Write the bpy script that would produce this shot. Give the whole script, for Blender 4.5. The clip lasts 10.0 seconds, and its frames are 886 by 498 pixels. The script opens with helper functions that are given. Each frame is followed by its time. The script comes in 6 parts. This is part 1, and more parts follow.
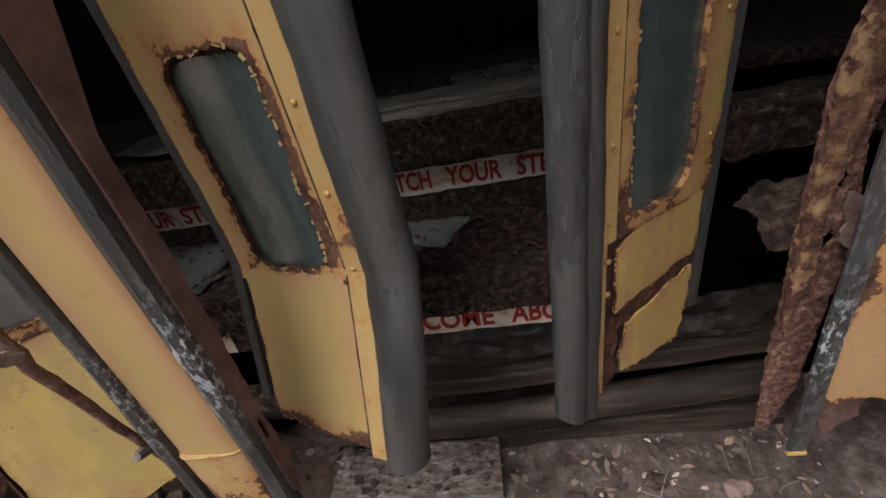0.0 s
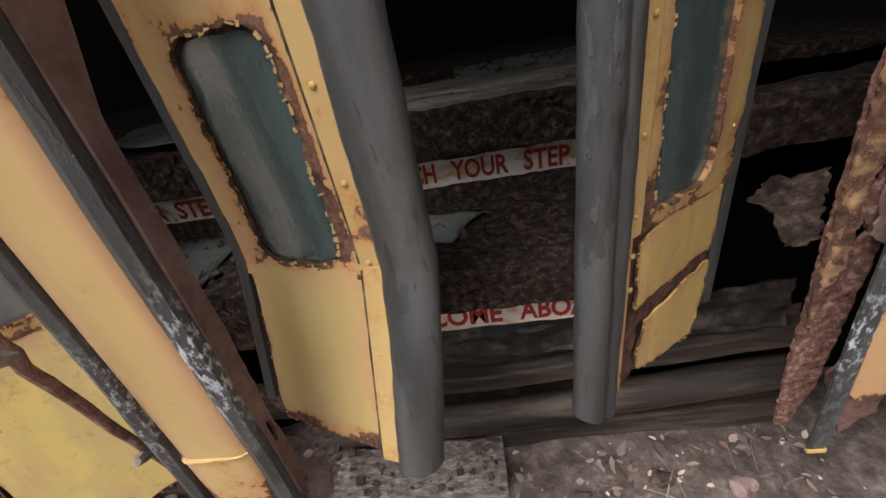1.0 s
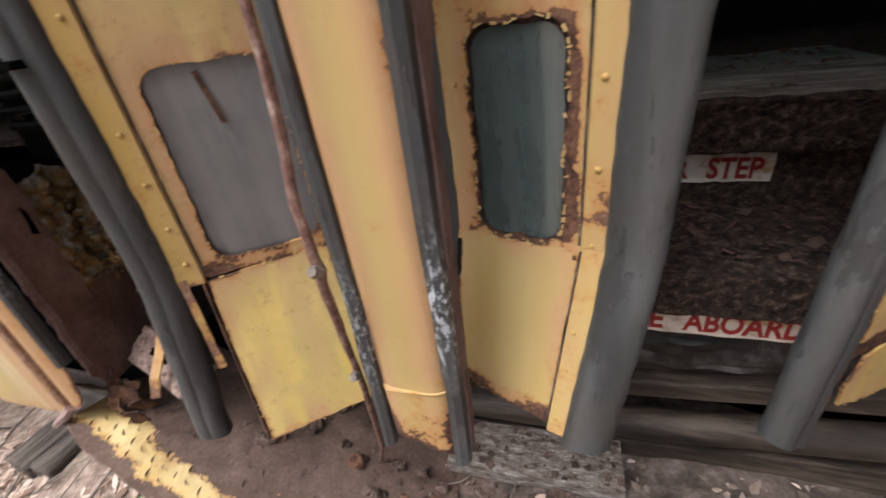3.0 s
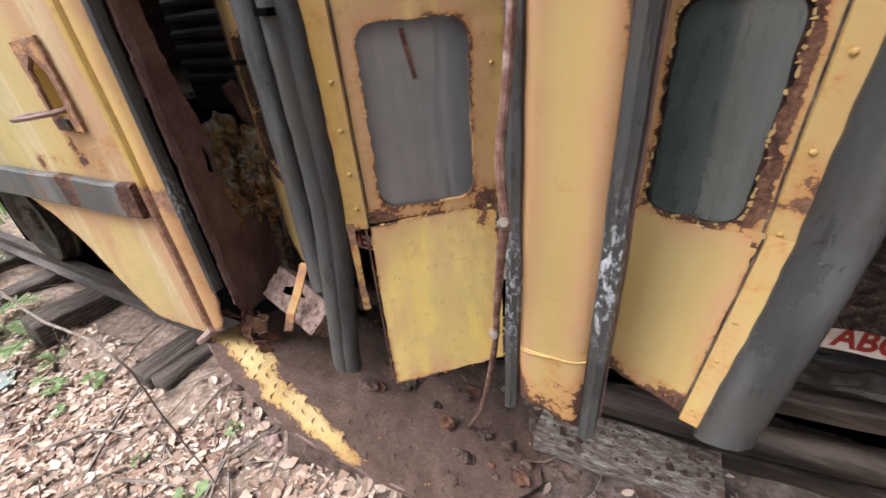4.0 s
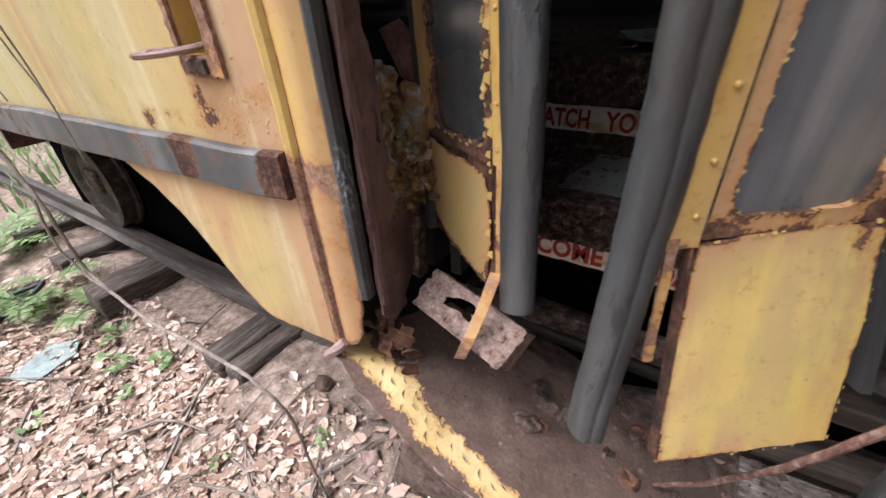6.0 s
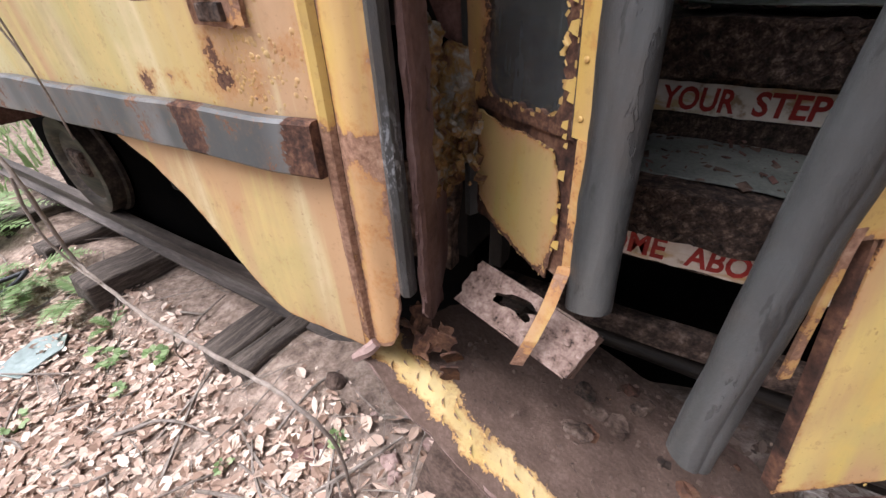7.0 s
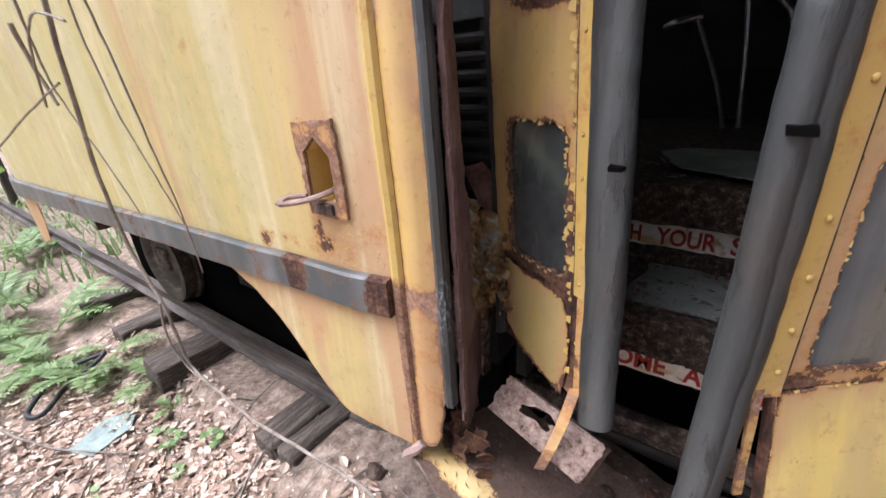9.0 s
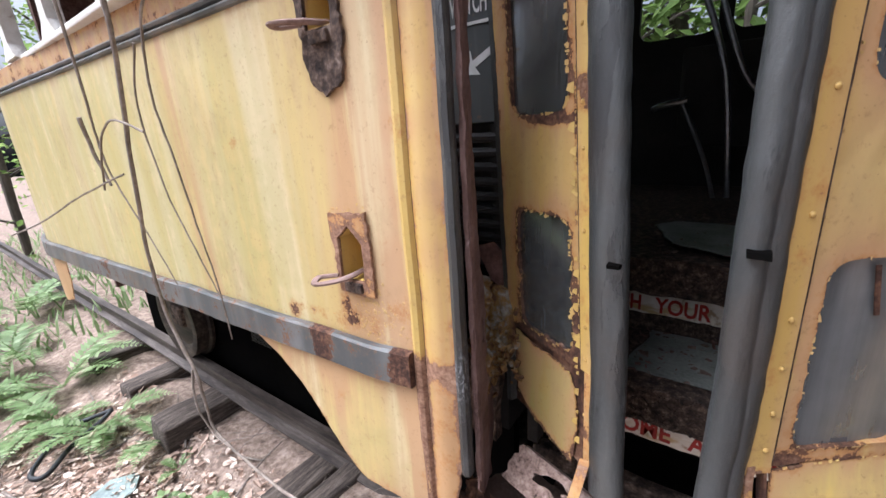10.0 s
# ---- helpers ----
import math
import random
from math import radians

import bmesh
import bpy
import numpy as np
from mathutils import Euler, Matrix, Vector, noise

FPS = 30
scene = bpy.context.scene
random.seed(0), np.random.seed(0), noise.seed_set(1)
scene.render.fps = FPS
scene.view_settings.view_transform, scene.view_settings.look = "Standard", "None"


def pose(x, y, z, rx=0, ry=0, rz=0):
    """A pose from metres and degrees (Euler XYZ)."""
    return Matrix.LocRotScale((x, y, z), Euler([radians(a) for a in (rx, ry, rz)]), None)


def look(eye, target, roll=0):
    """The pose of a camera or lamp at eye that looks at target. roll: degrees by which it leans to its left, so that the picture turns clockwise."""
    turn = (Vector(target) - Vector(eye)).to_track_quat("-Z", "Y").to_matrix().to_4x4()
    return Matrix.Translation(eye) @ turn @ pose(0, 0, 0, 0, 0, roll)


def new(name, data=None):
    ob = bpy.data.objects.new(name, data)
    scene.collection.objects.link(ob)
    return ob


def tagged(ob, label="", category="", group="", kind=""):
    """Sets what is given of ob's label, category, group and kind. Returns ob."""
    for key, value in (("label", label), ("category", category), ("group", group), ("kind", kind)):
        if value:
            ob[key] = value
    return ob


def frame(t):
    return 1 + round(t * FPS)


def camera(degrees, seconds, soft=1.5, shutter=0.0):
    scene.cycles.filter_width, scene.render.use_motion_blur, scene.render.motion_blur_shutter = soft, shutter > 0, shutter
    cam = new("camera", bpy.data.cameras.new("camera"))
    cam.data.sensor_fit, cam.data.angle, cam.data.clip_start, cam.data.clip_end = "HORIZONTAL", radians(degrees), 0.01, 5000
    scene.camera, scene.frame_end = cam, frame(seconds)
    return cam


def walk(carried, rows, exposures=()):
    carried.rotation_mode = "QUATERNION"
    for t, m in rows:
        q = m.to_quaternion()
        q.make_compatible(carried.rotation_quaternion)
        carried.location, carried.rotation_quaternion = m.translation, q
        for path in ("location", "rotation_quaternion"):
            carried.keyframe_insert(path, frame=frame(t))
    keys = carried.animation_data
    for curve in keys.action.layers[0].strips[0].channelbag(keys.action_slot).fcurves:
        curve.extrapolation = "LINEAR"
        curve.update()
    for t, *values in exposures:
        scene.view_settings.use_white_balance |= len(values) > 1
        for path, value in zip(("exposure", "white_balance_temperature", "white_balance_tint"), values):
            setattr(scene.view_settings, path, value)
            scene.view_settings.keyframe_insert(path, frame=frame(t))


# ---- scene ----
cam = camera(95.0, 10.0, shutter=0.32)
EXPOSURES = [(0, -0.12, 6050, 12), (0.5, 0.15, 5980, 11), (1.0, 0.44, 5950, 11), (2.5, 0.52, 5930, 12), (4.5, 0.69, 5830, 13), (6.0, 0.68, 5760, 15), (7.5, 0.68, 5780, 16), (10.0, 0.86, 5500, 14)]
PATH = [
    (0, (0.049, 0.045, 1.795), (-0.237, 1.764, 0.815), -11.9),
    (0.5, (0.031, 0.052, 1.791), (-0.206, 1.77, 0.794), -11.0),
    (1, (0.003, 0.06, 1.785), (-0.235, 1.778, 0.789), -11.0),
    (1.5, (-0.031, 0.057, 1.791), (-0.273, 1.776, 0.798), -10.0),
    (2, (-0.077, 0.037, 1.799), (-0.384, 1.753, 0.818), -9.1),
    (2.5, (-0.124, 0.012, 1.816), (-0.552, 1.71, 0.851), -8.6),
    (3, (-0.194, -0.028, 1.823), (-0.822, 1.599, 0.844), -7.9),
    (3.2, (-0.228, -0.047, 1.816), (-0.949, 1.53, 0.818), -7.5),
    (4.3, (-0.389, -0.153, 1.811), (-1.324, 1.314, 0.825), -5.6),
    (4.5, (-0.42, -0.138, 1.81), (-1.412, 1.288, 0.819), -6.4),
    (5, (-0.517, -0.074, 1.801), (-1.572, 1.274, 0.767), -6.6),
    (5.5, (-0.705, -0.1, 1.768), (-1.741, 1.279, 0.755), -6.2),
    (6, (-0.871, -0.112, 1.743), (-1.817, 1.291, 0.676), -3.4),
    (6.2, (-0.922, -0.112, 1.726), (-1.86, 1.281, 0.64), -3.1),
    (7.3, (-1.037, -0.079, 1.679), (-1.927, 1.319, 0.56), -2.3),
    (7.5, (-1.035, -0.084, 1.693), (-1.932, 1.316, 0.581), -2.2),
    (8, (-1.014, -0.114, 1.755), (-1.965, 1.306, 0.717), -2.6),
    (8.5, (-0.982, -0.16, 1.839), (-2.016, 1.285, 0.922), -3.5),
    (9, (-0.956, -0.223, 1.915), (-2.056, 1.25, 1.128), -3.8),
    (9.5, (-0.945, -0.277, 1.982), (-2.072, 1.241, 1.328), -3.6),
    (10, (-0.939, -0.303, 2.023), (-2.083, 1.238, 1.459), -3.6),
]
walk(cam, [(t, look(eye, target, roll)) for t, eye, target, roll in PATH], EXPOSURES)

# ---- world, sun, exposure ----
world = bpy.data.worlds.new("overcast_sky")
scene.world = world
world.use_nodes = True
wt = world.node_tree
sky = wt.nodes.new("ShaderNodeTexSky")
sky.sky_type, sky.sun_disc = "NISHITA", False
SUN_UP, SUN_ROUND = 62.0, 226.0
sky.sun_elevation, sky.sun_rotation = radians(SUN_UP), radians(SUN_ROUND)
sky.dust_density, sky.air_density, sky.ozone_density = 9.0, 0.8, 0.5
wt.nodes["Background"].inputs["Strength"].default_value = 0.15
# cloud cover takes most of the blue out of the sky
grey = wt.nodes.new("ShaderNodeHueSaturation")
grey.inputs["Saturation"].default_value = 0.3
wt.links.new(sky.outputs[0], grey.inputs["Color"])
wt.links.new(grey.outputs[0], wt.nodes["Background"].inputs[0])
sun = new("sun", bpy.data.lights.new("sun", "SUN"))
sun.data.energy, sun.data.angle, sun.data.color = 2.9, radians(45), (1.0, 0.94, 0.87)
sun.matrix_world = look((-4.1, -3.0, 9.0), (-1.0, 0.0, 1.0))


# ---- materials ----
def shader(name):
    m = bpy.data.materials.new(name)
    m.use_nodes = True
    return m, m.node_tree, m.node_tree.nodes["Principled BSDF"]


def link(nt, a, b):
    nt.links.new(a, b)


def noise_node(nt, scale, detail=5.0, rough=0.6, stretch=None, seed=0.0):
    co = nt.nodes.new("ShaderNodeTexCoord")
    mp = nt.nodes.new("ShaderNodeMapping")
    if stretch:
        mp.inputs["Scale"].default_value = stretch
    mp.inputs["Location"].default_value = (seed, seed * 1.7, seed * 0.3)
    link(nt, co.outputs["Object"], mp.inputs[0])
    n = nt.nodes.new("ShaderNodeTexNoise")
    n.inputs["Scale"].default_value, n.inputs["Detail"].default_value = scale, detail
    n.inputs["Roughness"].default_value = rough
    link(nt, mp.outputs[0], n.inputs["Vector"])
    return n.outputs["Fac"]


def ramp(nt, fac, stops):
    r = nt.nodes.new("ShaderNodeValToRGB")
    while len(r.color_ramp.elements) < len(stops):
        r.color_ramp.elements.new(0.5)
    for e, (p, c) in zip(r.color_ramp.elements, stops):
        e.position, e.color = p, (*c, 1)
    link(nt, fac, r.inputs[0])
    return r.outputs[0]


def math_node(nt, op, a, b):
    n = nt.nodes.new("ShaderNodeMath")
    n.operation = op
    for i, v in enumerate((a, b)):
        if isinstance(v, (int, float)):
            n.inputs[i].default_value = v
        else:
            link(nt, v, n.inputs[i])
    return n.outputs[0]


def span(nt, v, lo, hi, top=1.0):
    n = nt.nodes.new("ShaderNodeMapRange")
    n.interpolation_type = "SMOOTHSTEP"
    n.inputs[1].default_value, n.inputs[2].default_value = lo, hi
    n.inputs[3].default_value, n.inputs[4].default_value = 0.0, top
    link(nt, v, n.inputs[0])
    return n.outputs[0]


def mix(nt, fac, a, b):
    n = nt.nodes.new("ShaderNodeMix")
    n.data_type = "RGBA"
    if isinstance(fac, (int, float)):
        n.inputs[0].default_value = fac
    else:
        link(nt, fac, n.inputs[0])
    for i, v in ((6, a), (7, b)):
        if isinstance(v, tuple):
            n.inputs[i].default_value = (*v, 1)
        else:
            link(nt, v, n.inputs[i])
    return n.outputs[2]


def bump(nt, bsdf, height, strength, distance):
    b = nt.nodes.new("ShaderNodeBump")
    b.inputs["Strength"].default_value, b.inputs["Distance"].default_value = strength, distance
    link(nt, height, b.inputs["Height"])
    link(nt, b.outputs[0], bsdf.inputs["Normal"])


def attr(nt, name):
    a = nt.nodes.new("ShaderNodeAttribute")
    a.attribute_name = name
    return a.outputs["Fac"]


RUST = [(0.36, (0.014, 0.008, 0.006)), (0.47, (0.060, 0.028, 0.018)), (0.56, (0.135, 0.066, 0.038)), (0.68, (0.25, 0.155, 0.10))]


def plain(name, stops, scale, rough=0.8, bump_size=0.004, bump_scale=70.0, metal=0.0, stretch=None, spec=0.3):
    m, nt, b = shader(name)
    n1 = noise_node(nt, scale, 7, 0.62, stretch)
    n2 = noise_node(nt, bump_scale, 6, 0.65, stretch, 3.0)
    f = math_node(nt, "ADD", math_node(nt, "MULTIPLY", n1, 0.65), math_node(nt, "MULTIPLY", n2, 0.35))
    link(nt, ramp(nt, f, stops), b.inputs["Base Color"])
    b.inputs["Roughness"].default_value, b.inputs["Metallic"].default_value = rough, metal
    b.inputs["Specular IOR Level"].default_value = spec
    bump(nt, b, f, 0.9, bump_size)
    return m


def painted(name, light, deep, under=RUST, orange=(0.38, 0.165, 0.045), rough=0.45, fade=(0.66, 0.50, 0.24), dirt=1.0):
    """Old gloss paint over rusting sheet. wear: flaked to the metal; stain: rust wash; moss: algae bloom."""
    m, nt, b = shader(name)
    wear, stain, moss = attr(nt, "wear"), attr(nt, "stain"), attr(nt, "moss")
    n1, n2 = noise_node(nt, 14, 7, 0.65), noise_node(nt, 95, 5, 0.7, None, 2.0)
    big = noise_node(nt, 2.2, 3, 0.5, None, 5.0)
    streak = noise_node(nt, 1.0, 4, 0.55, (22, 22, 1.1), 8.0)
    broad = noise_node(nt, 1.0, 3, 0.5, (7, 7, 0.45), 6.0)
    speck = noise_node(nt, 160, 2, 0.5, None, 4.0)
    x = math_node(nt, "ADD", wear, math_node(nt, "ADD", math_node(nt, "MULTIPLY", math_node(nt, "SUBTRACT", n1, 0.5), 1.7),
                                             math_node(nt, "MULTIPLY", math_node(nt, "SUBTRACT", n2, 0.5), 0.85)))
    flake = span(nt, x, 0.53, 0.58)
    halo = span(nt, x, 0.20, 0.62, 0.75)
    paint = mix(nt, big, light, deep)
    paint = mix(nt, span(nt, broad, 0.40, 0.66, 0.6), paint, fade)
    paint = mix(nt, span(nt, streak, 0.5, 0.75, 0.3), paint, fade)
    wash = math_node(nt, "MULTIPLY", stain, span(nt, streak, 0.28, 0.62))
    algae = math_node(nt, "MULTIPLY", moss, span(nt, math_node(nt, "ADD", math_node(nt, "MULTIPLY", streak, 0.5), math_node(nt, "MULTIPLY", n1, 0.5)), 0.36, 0.6))
    paint = mix(nt, math_node(nt, "MINIMUM", algae, 0.42), paint, (0.34, 0.335, 0.13))
    paint = mix(nt, math_node(nt, "MINIMUM", wash, 0.8), paint, (0.43, 0.245, 0.130))
    paint = mix(nt, halo, paint, orange)
    paint = mix(nt, span(nt, speck, 0.69, 0.75, 0.45 * dirt), paint, (0.16, 0.07, 0.03))
    grime = noise_node(nt, 5.0, 8, 0.72, (1, 1, 0.6), 11.0)
    paint = mix(nt, span(nt, grime, 0.50, 0.72, 0.42 * (0.4 + 0.6 * dirt)), paint, (0.30, 0.20, 0.105))
    fine = noise_node(nt, 45, 6, 0.75, None, 13.0)
    paint = mix(nt, span(nt, fine, 0.56, 0.68, 0.38 * dirt), paint, (0.24, 0.13, 0.06))
    rust = ramp(nt, math_node(nt, "ADD", math_node(nt, "MULTIPLY", n1, 0.5), math_node(nt, "MULTIPLY", n2, 0.5)), under)
    link(nt, mix(nt, flake, paint, rust), b.inputs["Base Color"])
    r = nt.nodes.new("ShaderNodeMapRange")
    link(nt, flake, r.inputs[0])
    r.inputs[3].default_value, r.inputs[4].default_value = rough, 0.92
    link(nt, r.outputs[0], b.inputs["Roughness"])
    b.inputs["Specular IOR Level"].default_value = 0.35
    h = math_node(nt, "ADD", math_node(nt, "MULTIPLY", math_node(nt, "SUBTRACT", 1.0, flake), 0.5),
                  math_node(nt, "ADD", math_node(nt, "MULTIPLY", n2, math_node(nt, "MULTIPLY", flake, 0.9)), math_node(nt, "MULTIPLY", big, 1.2)))
    bump(nt, b, h, 0.8, 0.004)
    return m


YELLOW = painted("yellow_paint", (0.52, 0.352, 0.095), (0.44, 0.285, 0.070), fade=(0.54, 0.41, 0.18))
TAN = painted("faded_tan_paint", (0.455, 0.332, 0.125), (0.40, 0.278, 0.092), fade=(0.485, 0.382, 0.175), rough=0.36, dirt=0.15)
PALE = painted("chalky_pale_yellow_paint", (0.54, 0.425, 0.185), (0.485, 0.365, 0.130), fade=(0.64, 0.565, 0.385))
OLIVE = painted("olive_yellow_paint", (0.40, 0.295, 0.066), (0.33, 0.235, 0.050), fade=(0.42, 0.325, 0.115))
YELLOW_MOSS = painted("mossy_yellow_paint", (0.58, 0.405, 0.095), (0.50, 0.335, 0.070), fade=(0.60, 0.455, 0.18))
RUST_ORANGE = [(0.34, (0.06, 0.030, 0.019)), (0.45, (0.17, 0.090, 0.055)), (0.55, (0.29, 0.165, 0.105)), (0.68, (0.45, 0.30, 0.20))]
YELLOW_RUST = painted("rust_bled_yellow_paint", (0.54, 0.375, 0.105), (0.46, 0.305, 0.078), under=RUST_ORANGE, fade=(0.57, 0.435, 0.19))
GREY_PAINT = painted("grey_paint", (0.084, 0.089, 0.088), (0.055, 0.060, 0.060), orange=(0.11, 0.092, 0.078), fade=(0.19, 0.19, 0.185))
RUSTY = plain("rusted_steel", RUST, 14, 0.9, 0.006)
RUST_PINK = plain("primer_red_rust", [(0.28, (0.022, 0.012, 0.010)), (0.46, (0.095, 0.048, 0.038)), (0.6, (0.17, 0.095, 0.078)), (0.78, (0.30, 0.19, 0.15))], 16, 0.85, 0.008)
SCALY = plain("scaly_red_rust", [(0.36, (0.022, 0.011, 0.008)), (0.43, (0.085, 0.040, 0.029)), (0.53, (0.150, 0.075, 0.054)), (0.61, (0.29, 0.175, 0.13))], 95, 0.85, 0.003, 320)
PRIMER = plain("primer_brown_rust", [(0.28, (0.040, 0.022, 0.018)), (0.44, (0.115, 0.066, 0.056)), (0.6, (0.175, 0.110, 0.096)), (0.8, (0.27, 0.185, 0.16))], 11, 0.75, 0.004, 80)
RUST_PALE = plain("pale_scaly_rust", [(0.3, (0.11, 0.065, 0.05)), (0.5, (0.25, 0.17, 0.145)), (0.75, (0.38, 0.28, 0.24))], 18, 0.9, 0.004)
DARK_RUST = plain("dark_rust", [(0.36, (0.008, 0.006, 0.005)), (0.46, (0.040, 0.026, 0.019)), (0.55, (0.105, 0.070, 0.052)), (0.67, (0.24, 0.19, 0.155))], 26, 0.85, 0.008, 95)
BLACK_IRON = plain("black_iron", [(0.3, (0.008, 0.008, 0.008)), (0.7, (0.03, 0.028, 0.027))], 10, 0.6, 0.003)
# gloom of the car interior, put into the panel colour
INSIDE = plain("interior_shade_panel", [(0.3, (0.008, 0.007, 0.006)), (0.6, (0.020, 0.018, 0.016)), (0.8, (0.05, 0.042, 0.035))], 5, 0.85, 0.003)
IRON_DUSTY = plain("dusty_iron", [(0.36, (0.007, 0.005, 0.004)), (0.5, (0.036, 0.026, 0.019)), (0.64, (0.105, 0.078, 0.058))], 14, 0.6, 0.001, 70, 0.0, (0.12, 1, 1))
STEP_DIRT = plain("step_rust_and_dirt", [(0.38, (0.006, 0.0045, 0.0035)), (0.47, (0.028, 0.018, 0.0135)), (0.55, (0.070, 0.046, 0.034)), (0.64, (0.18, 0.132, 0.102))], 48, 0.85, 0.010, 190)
FLOOR_WOOD = plain("worn_floor_boards", [(0.36, (0.05, 0.041, 0.034)), (0.49, (0.17, 0.148, 0.125)), (0.62, (0.34, 0.305, 0.265))], 9, 0.85, 0.004, 60, 0.0, (0.35, 3, 3))
RAIL_RUST = plain("brown_rail_steel", [(0.36, (0.020, 0.015, 0.012)), (0.5, (0.062, 0.048, 0.039)), (0.64, (0.135, 0.112, 0.095))], 12, 0.6, 0.001, 90, 0.0, (0.15, 1, 1))
GAP_RUST = plain("black_rust_scale", [(0.38, (0.004, 0.003, 0.003)), (0.5, (0.020, 0.011, 0.008)), (0.64, (0.075, 0.038, 0.024))], 40, 0.9, 0.004, 150)
# shade under the car and in rubber splits, put into colour as black
SHADE_BLACK = plain("matt_shade_black", [(0.3, (0.002, 0.002, 0.002)), (0.7, (0.005, 0.0045, 0.004))], 6, 1.0, 0.004, 40, 0.0, None, 0.0)
BOX_RUST = plain("pitted_pinkish_rust", [(0.38, (0.018, 0.010, 0.007)), (0.44, (0.125, 0.080, 0.062)), (0.53, (0.195, 0.135, 0.108)), (0.64, (0.29, 0.215, 0.18))], 42, 0.85, 0.005, 160)
LINO = plain("grey_green_linoleum", [(0.34, (0.065, 0.071, 0.062)), (0.5, (0.150, 0.160, 0.142)), (0.7, (0.25, 0.26, 0.232))], 7, 0.6, 0.0015, 120)
TAR = plain("tarry_sheet", [(0.36, (0.004, 0.0035, 0.003)), (0.5, (0.018, 0.0155, 0.013)), (0.62, (0.075, 0.067, 0.058))], 11, 0.42, 0.008, 40)
STEEL = plain("dull_chrome", [(0.3, (0.25, 0.25, 0.25)), (0.7, (0.5, 0.5, 0.5))], 30, 0.35, 0.0006, 150, 1.0)
WOOD_OLD = plain("weathered_wood", [(0.36, (0.020, 0.015, 0.012)), (0.5, (0.072, 0.056, 0.045)), (0.64, (0.165, 0.135, 0.108))], 5, 0.9, 0.008, 40, 0.0, (9, 1.0, 9))
WOOD_WHITE = plain("peeling_white_wood", [(0.32, (0.28, 0.20, 0.15)), (0.42, (0.62, 0.58, 0.52)), (0.75, (0.80, 0.78, 0.74))], 16, 0.7, 0.003)
CRUST = plain("crusted_insulation", [(0.34, (0.03, 0.016, 0.011)), (0.43, (0.11, 0.055, 0.028)), (0.49, (0.20, 0.115, 0.035)), (0.55, (0.20, 0.175, 0.14)), (0.66, (0.42, 0.41, 0.375))], 13, 0.95, 0.02, 45)
SOIL = plain("leafy_soil", [(0.34, (0.08, 0.054, 0.039)), (0.5, (0.25, 0.183, 0.140)), (0.66, (0.44, 0.345, 0.275))], 16, 0.95, 0.02, 60)
def dirt_and_shade_soil():
    """Trodden dirt by the doorway and painted shade under the car, mixed into the dry leaf mould."""
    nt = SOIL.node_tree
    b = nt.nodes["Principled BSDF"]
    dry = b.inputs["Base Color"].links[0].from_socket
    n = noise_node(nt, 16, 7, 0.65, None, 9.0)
    dirt_dark = ramp(nt, n, [(0.3, (0.038, 0.028, 0.022)), (0.5, (0.105, 0.078, 0.063)), (0.7, (0.22, 0.175, 0.15))])
    link(nt, mix(nt, attr(nt, "dirt_shade"), dry, dirt_dark), b.inputs["Base Color"])


dirt_and_shade_soil()
DIRT = plain("caked_dirt", [(0.35, (0.028, 0.017, 0.012)), (0.48, (0.085, 0.056, 0.042)), (0.66, (0.19, 0.135, 0.105))], 14, 0.95, 0.012, 85)
BARK = plain("reddish_bark", [(0.3, (0.04, 0.022, 0.017)), (0.46, (0.13, 0.065, 0.047)), (0.56, (0.22, 0.135, 0.105)), (0.68, (0.42, 0.33, 0.28))], 45, 0.85, 0.003, 130, 0.0, (1, 1, 0.7))
VINE = plain("grey_brown_vine", [(0.3, (0.09, 0.07, 0.055)), (0.5, (0.20, 0.165, 0.135)), (0.7, (0.36, 0.31, 0.27))], 20, 0.85, 0.002, 90)
TRUNK = plain("tree_bark", [(0.3, (0.035, 0.028, 0.022)), (0.55, (0.10, 0.085, 0.068)), (0.75, (0.17, 0.15, 0.125))], 6, 0.95, 0.02, 30, 0.0, (1, 1, 0.25))
HOSE = plain("black_rubber_hose", [(0.3, (0.012, 0.013, 0.013)), (0.7, (0.035, 0.036, 0.036))], 20, 0.5, 0.001)


